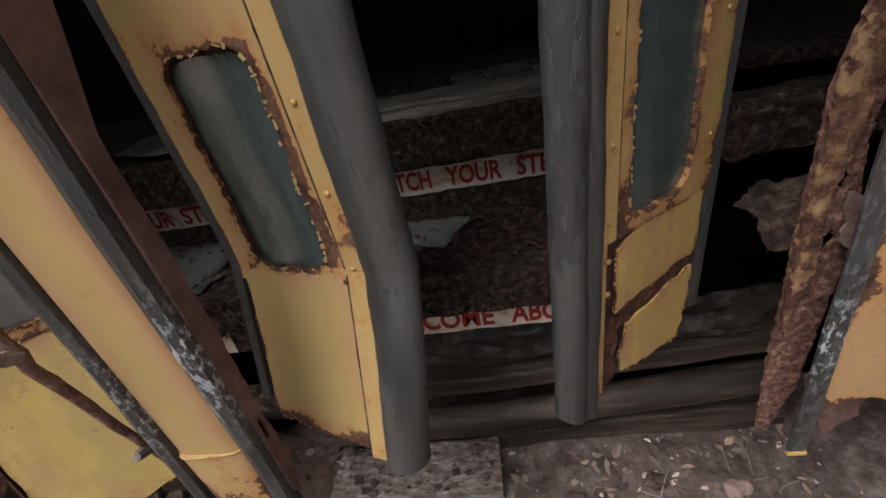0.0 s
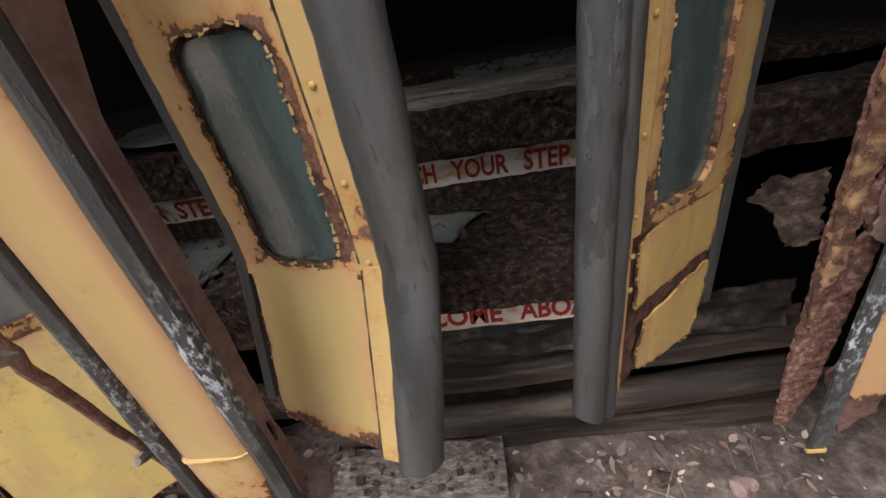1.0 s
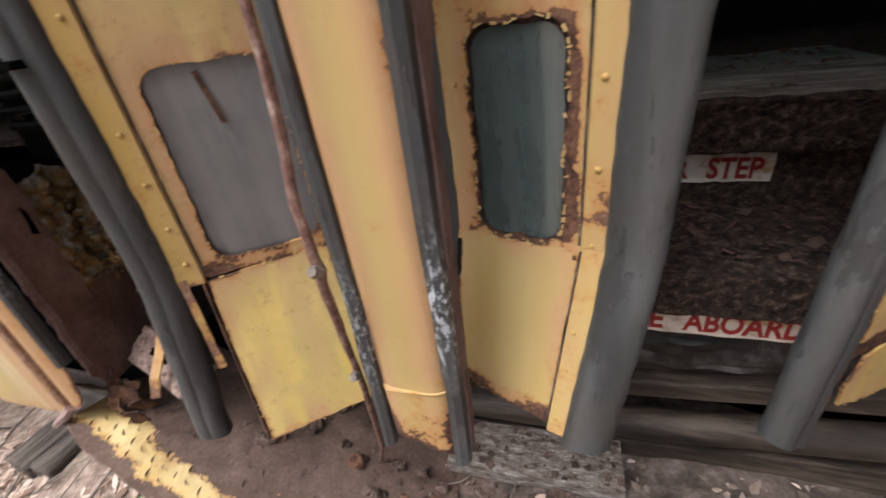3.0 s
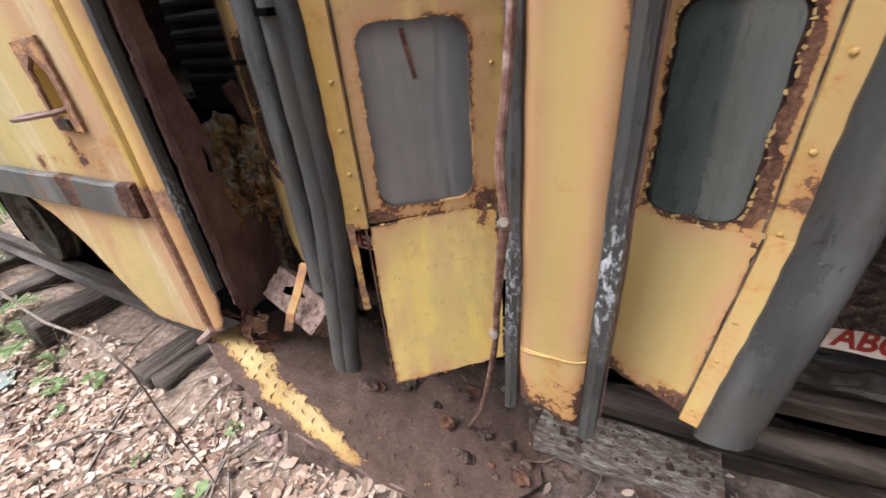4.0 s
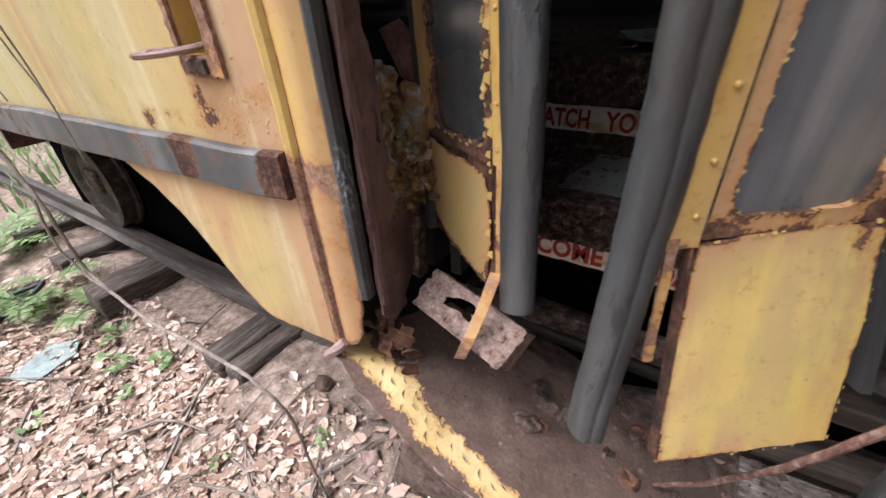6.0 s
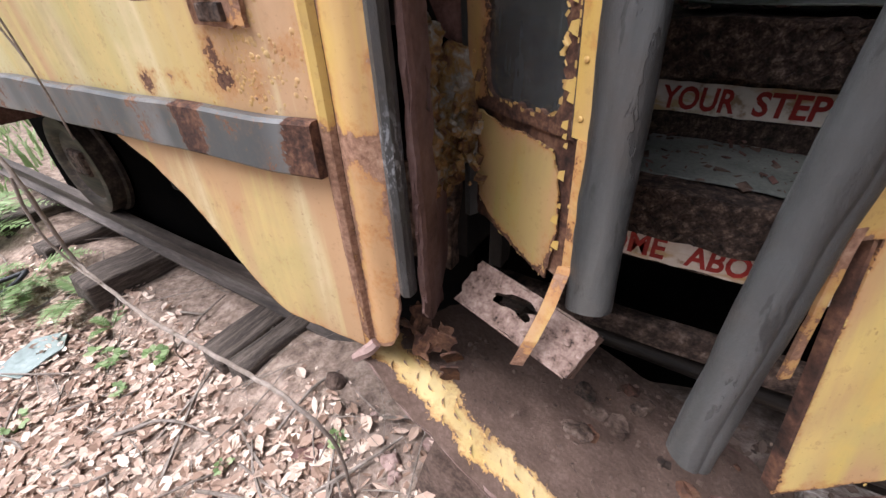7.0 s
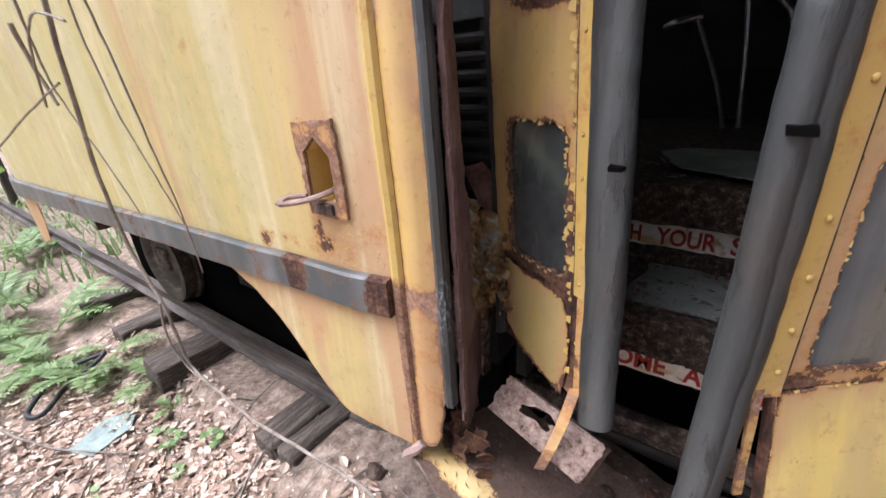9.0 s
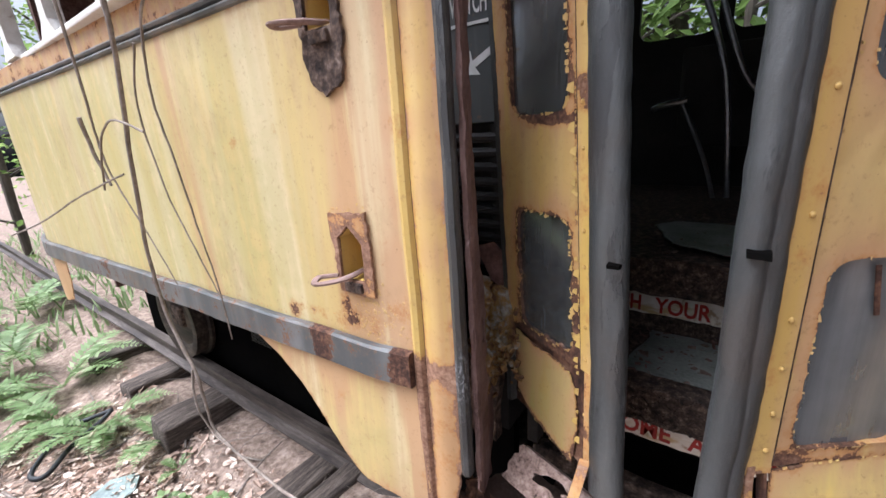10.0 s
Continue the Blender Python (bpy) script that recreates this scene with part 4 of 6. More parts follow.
cr = plate([(-0.50, 0.95), (0.70, 0.95), (0.70, 1.085), (-0.50, 1.085)], (), 0.006, 0.012, lambda x, z, w: (x, 0.872 - w + 0.022 * noise.fractal(Vector((x * 6, z * 22, 3)), 0.9, 2, 3), z + 0.4 * sag(x) + 0.012 * noise.noise(Vector((x * 9, z, 8)))), None)
part("underseal_sheet", cr, TAR, tram, "crumpled black tarry sheet under the step", True)
angle = strip([(0.90, 0.935), (0.898, 0.90), (0.862, 0.893), (0.856, 0.886), (0.858, 0.836), (0.868, 0.834), (0.870, 0.880), (0.905, 0.888)], -0.52, 0.75, 70, lambda y, x, z: (x, y + 0.003 * noise.noise(Vector((x * 9, z * 9, 1))), z + sag(x) + 0.004 * noise.noise(Vector((x * 6, 0, 4)))), None)
part("sill_angle", angle, IRON_DUSTY, tram, "rusted angle iron under the step, its edge dusty")
part("air_pipe", tube([(-0.55, 0.885, 0.665), (-0.06, 0.885, 0.688), (0.3, 0.885, 0.735), (0.78, 0.885, 0.80)], (0.048, 0.048, 0.048, 0.048), 16, steps=6), IRON_DUSTY, tram, "long rusted pipe along the car underside", True)
part("lower_beam", roughen(box(-0.55, 0.80, 0.872, 0.93, -0.055, 0.045, 0.010, m=Matrix.Translation((0, 0, 0.575)) @ pose(0, 0, 0, 0, -5, 0)), 0.003, 10, 1.0, 5), IRON_DUSTY, tram, "dark rusted beam low under the doorway")
part("left_sill_bar", roughen(box(-1.45, -0.56, 0.872, 0.93, 0.80, 0.875, 0.010), 0.010, 14, 2.0, 6), DARK_RUST, tram, "rusted bar under the step, crusted with dirt")
part("brake_rod", tube([(-1.45, 0.97, 0.70), (-1.0, 0.975, 0.69), (-0.56, 0.97, 0.68)], (0.03, 0.03, 0.03), 12, steps=6), IRON_DUSTY, tram, "", True)
# black sheet added behind the step gaps, standing in for their shade
part("underframe", box(-1.5, 2.6, 1.10, 1.16, 0.35, 1.28), SHADE_BLACK, tram)

# wall behind the folded leaf: louvred heater case, notice panel, crumbling insulation
rn = random.Random(5)
part("notice_panel", box(-1.80, -1.43, 0.735, 0.75, 2.035, 3.0, 0.003), GREY_PAINT, tram, "dark grey notice panel with white lettering and an arrow")
nb = tram.children[-1]
writing("WATCH", 0.075, 0.115, pose(-1.575, 0.731, 2.335, 90, 0, 0), WHITE_INK, nb, bold=0.001)
part("underline", box(-1.64, -1.505, 0.730, 0.734, 2.285, 2.293), WHITE_INK, nb)
arrow = plate([(-1.595, 2.165), (-1.545, 2.16), (-1.560, 2.180), (-1.455, 2.235), (-1.463, 2.252), (-1.568, 2.197), (-1.575, 2.225)], (), 0.001, 0.5, lambda x, z, w: (x, 0.733 - w, z), None)
part("arrow", arrow, WHITE_INK, nb)
hc = part("heater_case", box(-1.80, -1.43, 0.76, 0.80, 1.60, 2.035, 0.003), BLACK_IRON, tram, "black louvred heater case")
for i in range(8):
    bm = tube([(-1.78, 0.752, 1.70 + i * 0.042), (-1.6, 0.744, 1.70 + i * 0.042), (-1.44, 0.752, 1.70 + i * 0.042)], (0.013, 0.015, 0.013), 8, steps=4)
    part("louvre", bm, BLACK_IRON, hc, smooth=True)
part("flap", plate([(-1.56, 1.68), (-1.50, 1.70), (-1.455, 1.66), (-1.47, 1.56), (-1.51, 1.58)], (), 0.004, 0.03, lambda x, z, w: (x, 0.70 - w, z), None), RUST_PINK, tram, "loose pinkish sheet flap")
bm = bmesh.new()
bmesh.ops.create_icosphere(bm, subdivisions=5, radius=1)
bmesh.ops.transform(bm, matrix=pose(-1.51, 0.70, 1.40, 0, 10, 0) @ Matrix.Diagonal((0.08, 0.07, 0.17, 1)), verts=bm.verts[:])
roughen(bm, 0.035, 9, 3)
roughen(bm, 0.014, 34, 5)
part("insulation_lump", bm, CRUST, tram, "crusted white and orange insulation inside the broken jamb")
crumbs = bmesh.new()
for i in range(170):
    c = Vector((rn.gauss(-1.47, 0.035), rn.uniform(0.60, 0.66), rn.gauss(1.40, 0.07)))
    q = rn.uniform(0.003, 0.012)
    box(-q, q, -q * 0.7, q * 0.7, -q * 0.4, q * 0.4, 0, crumbs, pose(c.x, c.y, c.z, rn.uniform(0, 180), rn.uniform(0, 180), rn.uniform(0, 180)))
tagged(part("crumb_mass", crumbs, CRUST, tram, "crumbs of insulation spilling from the jamb"), kind="stuff")
part("inner_post", box(-1.395, -1.36, 0.70, 0.76, 1.05, 3.2, 0.004), BLACK_IRON, tram)
part("inner_lining", roughen(box(-1.66, -1.50, 0.70, 0.74, 1.0, 1.28, 0.005), 0.02, 9, 2.0, 4), DARK_RUST, tram)

# ---- posts between and beside the doorways ----


def post_marks(x, z, edge, hole):
    low = 0.55 * max(0, (1.25 - z) / 0.12) if z < 1.25 else 0
    return 0.16 * math.exp(-edge / 0.01) + min(0.6, low) + 0.25 * blob(x, z, -0.405, 1.25, 0.012, 0.15), 1.3 * math.exp(-edge / 0.018) + 0.08, 0.0


def post_place(x, z, w):
    k = (x + 0.465) / 0.062
    bulge = -0.010 * k ** 6 + (0.003 if z < 1.25 else 0.0)
    return (x, 0.421 - w - bulge + 0.03 * (1.5 - z) * 0.3, z)


rnd = random.Random(33)
centre = torn([(-0.527, 1.115), (-0.465, 1.10), (-0.403, 1.07), (-0.403, 1.25), (-0.402, 3.1), (-0.528, 3.1), (-0.527, 1.25)], rnd, 0.004, 0.014, (0, 1))
part("centre_post", plate(centre, (), 0.003, 0.012, post_place, post_marks), TAN, tram, "smooth tan-yellow centre post, rusted at the foot", True)
part("post_lap", strip([(1.2482, 0.0), (1.2486, 0.0008), (1.2494, 0.0007), (1.250, 0.0)], -0.527, -0.403, 12, lambda zz, x, w: (post_place(x, zz, w)[0], post_place(x, zz, w)[1] - 0.002, zz + (x + 0.465) * 0.08), lambda zz, x: (0.2, 0.3, 0)), TAN, tram)


def seal_strip(x, y, z0, half, out, scuff_z, scuff_h, label, tilt=0.0, seed=1.0):
    bm = strip([(-half, 0.0), (-half * 0.8, out * 0.7), (0.0, out), (half * 0.8, out * 0.7), (half, 0.0), (half * 0.6, -0.02), (-half * 0.6, -0.02)], z0, 3.1, 90,
               lambda u, z, w: (x + u + tilt * (z - z0) + 0.004 * noise.noise(Vector((z * 6, seed, 3))), y - w + 0.004 * noise.noise(Vector((z * 7, seed, 9))), z + u * 0.4 * (1 if z - z0 < 0.02 else 0)),
               lambda u, z: (1.15 * math.exp(-((z - scuff_z) / scuff_h) ** 2), 0, 0))
    part("rubber_seal", bm, RUBBER, tram, label, True)


seal_strip(-0.541, 0.432, 1.075, 0.015, 0.016, 1.38, 0.13, "perished grey rubber seal on the centre post", 0.0, 4)
seal_strip(-0.386, 0.430, 1.070, 0.017, 0.018, 1.44, 0.14, "grey rubber seal scuffed white on the centre post", 0.0, 8)
rnd = random.Random(41)
flange = torn([(-0.372, 1.13), (-0.345, 1.10), (-0.310, 1.17), (-0.325, 1.30), (-0.316, 1.40), (-0.312, 1.46), (-0.312, 3.1), (-0.372, 3.1)], rnd, 0.004, 0.018, (0, 1, 2, 3, 4))
part("post_flange", plate(flange, (rounded(-0.357, -0.335, 1.255, 1.30, 0.008, 3),), 0.006, 0.02, lambda x, z, w: (-0.366 + w + 0.004 * noise.noise(Vector((x * 20, z * 9, 2))), 0.432 + (x + 0.372) * (0.55 + 0.7 * max(0.0, min(1.0, (z - 1.75) / 0.15))), z), None), PRIMER, tram, "pinkish rusted steel flange, eaten through at the foot", True)
part("post_core", box(-0.52, -0.40, 0.437, 0.462, 1.3, 3.1, 0.004), DARK_RUST, tram)

# right-hand jamb: scaly rust sheet, dark strip, orange-yellow body sheet
rusty = torn([(0.446, 1.085), (0.462, 1.075), (0.486, 1.18), (0.492, 1.45), (0.470, 1.60), (0.500, 2.1), (0.500, 3.1), (0.430, 3.1), (0.432, 1.74), (0.418, 1.66), (0.421, 1.56), (0.424, 1.45), (0.430, 1.36), (0.433, 1.25)], random.Random(8), 0.0016, 0.006)
part("door_jamb", plate(rusty, [torn(h, random.Random(30 + k), 0.0022, 0.005) for k, h in enumerate(([(0.452, 1.455), (0.462, 1.442), (0.472, 1.462), (0.460, 1.482)], [(0.474, 1.36), (0.480, 1.356), (0.479, 1.369)], [(0.452, 1.538), (0.462, 1.532), (0.465, 1.547), (0.457, 1.554)]))], 0.006, 0.02, lambda x, z, w: (x, 0.53 - w + 0.0016 * noise.fractal(Vector((x * 60, z * 50, 2)), 0.8, 2, 3), z), None), SCALY, tram, "scaly red-brown rusted door jamb with torn edges", True)
part("rubber_seal", strip([(-0.0145, 0.0), (-0.0145, 0.004), (-0.010, 0.006), (0.010, 0.006), (0.0145, 0.003), (0.0145, 0.0)], 1.082, 3.1, 70, lambda u, z, w: (0.4815 - 0.04 * (z - 1.082) + u + 0.002 * noise.noise(Vector((z * 8, 1, 3))), 0.488 - w + 0.003 * noise.noise(Vector((z * 7, 2, 9))), z), lambda u, z: (0.75 * math.exp(-((z - 1.33) / 0.07) ** 2) + 0.35, 0, 0)), RUBBER, tram, "dark blue-grey rubber strip with a yellow painted tip", True)
part("painted_tip", box(0.4675, 0.4955, 0.4815, 0.489, 1.074, 1.083, 0.001), YELLOW, tram, "yellow painted tip of the rubber strip")
crust = torn([(0.440, 1.30), (0.452, 1.42), (0.444, 1.52), (0.456, 1.60), (0.452, 1.70), (0.462, 1.82), (0.428, 1.83), (0.431, 1.745), (0.417, 1.665), (0.419, 1.56), (0.422, 1.45), (0.430, 1.34)], random.Random(71), 0.0032, 0.008)
part("crusted_edge", plate(crust, (), 0.004, 0.010, lambda x, z, w: (x, 0.523 - w + 0.003 * noise.fractal(Vector((x * 70, z * 70, 5)), 0.8, 2, 3), z), lambda x, z, e, h: (0.60 + 0.5 * noise.noise(Vector((x * 60, z * 40, 1))), 0.4, 0.6)), painted("crusted_yellow_grey_paint", (0.125, 0.078, 0.030), (0.095, 0.075, 0.056), orange=(0.11, 0.052, 0.028), fade=(0.135, 0.12, 0.104)), tram, "crusted edge of the jamb with flakes of old yellow paint", True)
flap = torn([(0.462, 1.53), (0.470, 1.46), (0.500, 1.44), (0.500, 1.51)], random.Random(72), 0.004, 0.008)
part("folded_flake", plate(flap, (), 0.003, 0.01, lambda x, z, w: (x, 0.522 - w - 0.25 * (1.53 - z) * (x - 0.46), z), None), RUST_PALE, tram, "grey-pink flake of rust folded over the jamb", True)
body_r = torn([(0.482, 1.225), (0.51, 1.19), (0.56, 1.20), (0.9, 1.1), (2.6, 1.05), (2.6, 3.1), (0.47, 3.1)], random.Random(9), 0.006, 0.018, (0, 1, 2, 3))
part("side_panel", plate(body_r, (), 0.004, 0.03, lambda x, z, w: (x, 0.487 + 0.02 * (x - 0.48) - w, z), lambda x, z, e, h: (0.45 * math.exp(-e / 0.02) + 0.5 * math.exp(-((z - 1.42) / 0.03) ** 2), 0.9, 0.1)), YELLOW, tram, "orange-stained yellow side sheet beyond the doorway", True)
hang = torn([(0.50, 1.18), (0.555, 1.05), (0.60, 1.10), (0.60, 1.3), (0.52, 1.3)], random.Random(12), 0.008, 0.02)
part("rust_flake", plate(hang, (), 0.004, 0.02, lambda x, z, w: (x, 0.53 - w, z), None), RUST_PINK, tram)

# ---- folding door leaves ----
def rivet_mesh():
    bm = bmesh.new()
    bmesh.ops.create_uvsphere(bm, u_segments=8, v_segments=5, radius=0.0050)
    bmesh.ops.scale(bm, vec=(1, 1, 0.6), verts=bm.verts[:])
    lay = mark_layers(bm)
    for v in bm.verts:
        v[lay[0]], v[lay[1]] = 0.28, 0.3
    me = mesh_of("rivet", bm, YELLOW)
    me.shade_smooth()
    return me


RIVET = rivet_mesh()


def leaf(o, e, label, glass_mat, width, lower, shear, bend, shift, rivets, bottom_rubber, seed, upper_wear, rubber_w=0.0, gasket=True, strip_low=1.47, paint=None, cut=(), thin=1.0, splay=0.0, lobed=False, taper=0.0, rim=0.062):
    """One folding door leaf: framed sheet with two panes, rivet strip, lower panel and a rubber leading edge.
    o, e: plan places of the rivet line and of the hinge edge; shear: slant of the leaf; bend(u, v): how far the lower part stands out."""
    paint = paint or YELLOW
    ln = math.hypot(e[0] - o[0], e[1] - o[1])
    ux, uy = (e[0] - o[0]) / ln, (e[1] - o[1]) / ln
    nx, ny = (uy, -ux) if ux > 0 else (-uy, ux)

    def place(u, v, w):
        u = u + shear * (v - 1.6) + shift(v)
        w = w + bend(u, v)
        return (o[0] + ux * u + nx * w, o[1] + uy * u + ny * w, v)

    rn = random.Random(seed)
    d = thing("door_leaf", (o[0], o[1], 1.1), label, "tram door", "folding door leaves")
    low_win = torn(rounded(0.052, width - rim, 1.487, 1.812, 0.035), rn, 0.0008 + 0.0045 * upper_wear ** 2, 0.02 - 0.011 * upper_wear)
    top_win = torn(rounded(0.052, width - rim, 2.045, 2.62, 0.035), rn, 0.002, 0.03)
    outer = torn([(-0.022, 1.462), (width, 1.462), (width, 2.75), (-0.022, 2.75)], rn, 0.002, 0.03, (0, 1))

    def marks(u, v, edge, hole):
        side = 1.0 if u > 0.04 else 0.7
        wear = upper_wear * side * (0.55 * math.exp(-hole / 0.012) + 0.16 * math.exp(-hole / 0.04)) + 0.22 * math.exp(-edge / 0.008)
        wear += 0.12 * math.exp(-((v - 1.47) / 0.02) ** 2)
        for cu, cv, ru, rv, k in cut:
            wear += k * blob(u, v, cu, cv, ru, rv)
        return wear, (0.3 + 0.7 * upper_wear) * math.exp(-hole / 0.035) + 0.2, 0.1

    part("leaf_frame", plate(outer, [low_win, top_win], 0.022, 0.014, lambda u, v, w: place(u, v, w + 0.0015 * noise.noise(Vector((u * 30, v * 30, seed)))), marks), paint, d)
    for z0, z1 in ((1.47, 1.83), (2.03, 2.64)):
        part("window_pane", plate(rounded(0.044, width - rim + 0.008, z0, z1, 0.04), (), 0.005, 0.1, lambda u, v, w: place(u, v, w - 0.010), None), glass_mat, d, "dusty scratched window pane")
        if gasket:
            ring = rounded(0.046, width - rim + 0.006, z0 + 0.006, z1 - 0.008, 0.038)
            inner = torn(rounded(0.058, width - rim - 0.004, z0 + 0.016, z1 - 0.024, 0.034), rn, 0.002, 0.02)
            part("pane_gasket", plate(ring, [inner], 0.004, 0.1, lambda u, v, w: place(u, v, w - 0.007), None), GAP_RUST, d, "rust-black pane gasket")
    strip_m = strip([(-0.024, 0.0), (-0.023, 0.004), (0.019, 0.004), (0.021, 0.0015), (0.021, 0.0)], strip_low, 2.75, 80, lambda u, z, w: place(u, z, w + 0.002), lambda u, z: (0.16 + 0.25 * (noise.noise(Vector((z * 6, seed, 0))) > 0.25) + (0.25 if z < 1.47 else 0), 0.4, 0))
    part("rivet_strip", strip_m, paint, d, "yellow edge strip with domed rivets")
    part("seam", strip([(0.0225, 0.0), (0.0225, 0.0016), (0.026, 0.0016), (0.026, 0.0)], max(1.47, strip_low), 2.75, 70, lambda u, z, w: place(u + 0.0012 * noise.noise(Vector((z * 25, seed, 0))), z, w + 0.0005), None), DARK_RUST, d)
    for v in rivets:
        r = new("rivet", RIVET)
        r.parent, r.matrix_parent_inverse = d, Matrix.Translation(d.location).inverted()
        r.matrix_basis = Matrix.Translation(place(0.004, v, 0.007)) @ Vector((nx, ny, 0)).to_track_quat("Z", "Y").to_matrix().to_4x4()
    for v in (1.56, 1.735, 1.93):
        r = new("rivet", RIVET)
        r.parent, r.matrix_parent_inverse = d, Matrix.Translation(d.location).inverted()
        r.matrix_basis = Matrix.Translation(place(width - 0.022, v, 0.001)) @ Vector((nx, ny, 0)).to_track_quat("Z", "Y").to_matrix().to_4x4() @ Matrix.Diagonal((0.8, 0.8, 0.8, 1))
    curls(d, place, low_win, int(40 + 70 * upper_wear ** 2), 0.004 + 0.006 * upper_wear ** 3, paint, seed)
    curls(d, place, top_win, int(30 + 60 * upper_wear ** 2), 0.004 + 0.006 * upper_wear ** 3, paint, seed + 50)
    curls(d, place, [(0.027, 1.5), (0.030, 2.7)], int(70 * upper_wear ** 2), 0.008, paint, seed + 80)
    lower(d, place, rn)
    n = 110
    prof = [(-0.016, -0.020), (-0.016, 0.008), (-0.026, 0.020), (-0.050, 0.026), (-0.075, 0.023), (-0.093, 0.010), (-0.097, -0.008), (-0.085, -0.022), (-0.050, -0.026)]
    if lobed:
        prof = [(-0.016, -0.020), (-0.016, 0.006), (-0.024, 0.018), (-0.038, 0.0245), (-0.052, 0.0245), (-0.058, 0.0225), (-0.064, 0.0245), (-0.074, 0.0255), (-0.087, 0.020), (-0.096, 0.006), (-0.097, -0.008), (-0.085, -0.022), (-0.050, -0.026)]
    fine = []
    for i in range(len(prof)):
        p0, p1, p2, p3 = (Vector(prof[(i + k) % len(prof)]) for k in (-1, 0, 1, 2))
        for t in (0.0, 0.34, 0.67):
            fine.append(tuple(0.5 * ((2 * p1) + (p2 - p0) * t + (2 * p0 - 5 * p1 + 4 * p2 - p3) * t * t + (3 * p1 - p0 - 3 * p2 + p3) * t ** 3)))
    prof = fine
    prof = [(-0.016 + (a + 0.016) * thin, b * (thin if b > 0 else 1)) for a, b in prof]
    rb = strip(prof, bottom_rubber, 2.75, n, lambda u, z, w: place(u - taper * (u + 0.097) * max(0.0, min(1.0, (bottom_rubber + 0.24 - z) / 0.24)) - splay * max(0.0, min(1.0, (1.5 - z) / 0.35)) + 0.002 * noise.noise(Vector((z * 4, seed, 1))) + (0.002 * noise.noise(Vector((z * 30, seed, u * 60)))), z - (u + 0.05) * 0.35 * (1 if z - bottom_rubber < 0.016 else 0), w + rubber_w + 0.003 * noise.noise(Vector((z * 9, seed, u * 30)))),
               lambda u, z: (0.10, 0, 0))
    part("rubber_edge", rb, RUBBER, d, "thick grey perished rubber leading edge", True)
    hs = strip([(width + 0.001, -0.022), (width + 0.001, 0.0), (width + 0.016, 0.004), (width + 0.028, -0.006), (width + 0.026, -0.024)], 1.2, 2.75, 70, lambda u, z, w: place(u + 0.003 * noise.noise(Vector((z * 6, seed, 5))), z, w), None)
    part("hinge_seal", hs, RUBBER, d, "dark rubber hinge seal", True)
    return d


def curls(d, place, loop, count, size, material, seed, inward=1.0, out=0.0):
    """Curled lips of paint lifting along an edge, joined into one sheet."""
    rn = random.Random(seed)
    cu, cv = sum(p[0] for p in loop) / len(loop), sum(p[1] for p in loop) / len(loop)
    bm = bmesh.new()
    lay = mark_layers(bm)
    for _ in range(count):
        i = rn.randrange(len(loop))
        (u0, v0), (u1, v1) = loop[i], loop[(i + 1) % len(loop)]
        k = rn.random()
        u, v = u0 + (u1 - u0) * k, v0 + (v1 - v0) * k
        tu, tv = u1 - u0, v1 - v0
        ln = math.hypot(tu, tv) or 1.0
        tu, tv = tu / ln, tv / ln
        nu, nv = -tv, tu
        if (cu - u) * nu + (cv - v) * nv < 0:
            nu, nv = -nu, -nv
        nu, nv = nu * inward, nv * inward
        s, wide, lift = size * (0.25 + 0.75 * rn.random() ** 2), size * rn.uniform(0.3, 1.3), rn.uniform(0.3, 1.1)
        rows = []
        for a, h in ((-0.6, 0.0), (-0.1, 0.12), (0.28, 0.5), (0.38, 1.0)):
            half = wide * (0.5 - 0.28 * max(0.0, a)) * rn.uniform(0.75, 1.1)
            row = []
            for side in (-1, 1):
                q = bm.verts.new(place(u + nu * a * s + tu * half * side, v + nv * a * s + tv * half * side, out + 0.0012 + h * s * 0.55 * lift))
                q[lay[0]], q[lay[1]] = rn.uniform(0.05, 0.25), rn.uniform(0.1, 0.5)
                row.append(q)
            rows.append(row)
        for a, b in zip(rows, rows[1:]):
            bm.faces.new((a[0], a[1], b[1], b[0]))
    r = bmesh.ops.extrude_face_region(bm, geom=bm.faces[:])
    for q in (g for g in r["geom"] if isinstance(g, bmesh.types.BMVert)):
        q.co.y += 0.0007
    tagged(part("paint_curl", bm, material, d), kind="stuff")


def blisters(parent, place, count, spot, size, material, seed):
    """Rust blisters under the paint: low uneven domes, joined."""
    rn = random.Random(seed)
    bm = bmesh.new()
    lay = mark_layers(bm)
    for _ in range(count):
        u, v = spot(rn)
        r = size * (0.25 + 0.75 * rn.random() ** 2)
        ring = []
        for rad, h in ((1.0, -0.1), (0.6, 0.16), (0.0, 0.22)):
            if rad == 0.0:
                row = [bm.verts.new(place(u, v, h * r))]
            else:
                row = [bm.verts.new(place(u + r * rad * math.cos(j * 1.0472) * rn.uniform(0.8, 1.2), v + r * rad * math.sin(j * 1.0472) * rn.uniform(0.8, 1.2), h * r)) for j in range(6)]
            for q in row:
                q[lay[0]], q[lay[1]] = rn.uniform(0.0, 0.42), 0.6
            ring.append(row)
        for j in range(6):
            bm.faces.new((ring[0][j], ring[0][(j + 1) % 6], ring[1][(j + 1) % 6], ring[1][j]))
            bm.faces.new((ring[1][j], ring[1][(j + 1) % 6], ring[2][0]))
    tagged(part("rust_blister", bm, material, parent, "", True), kind="stuff")


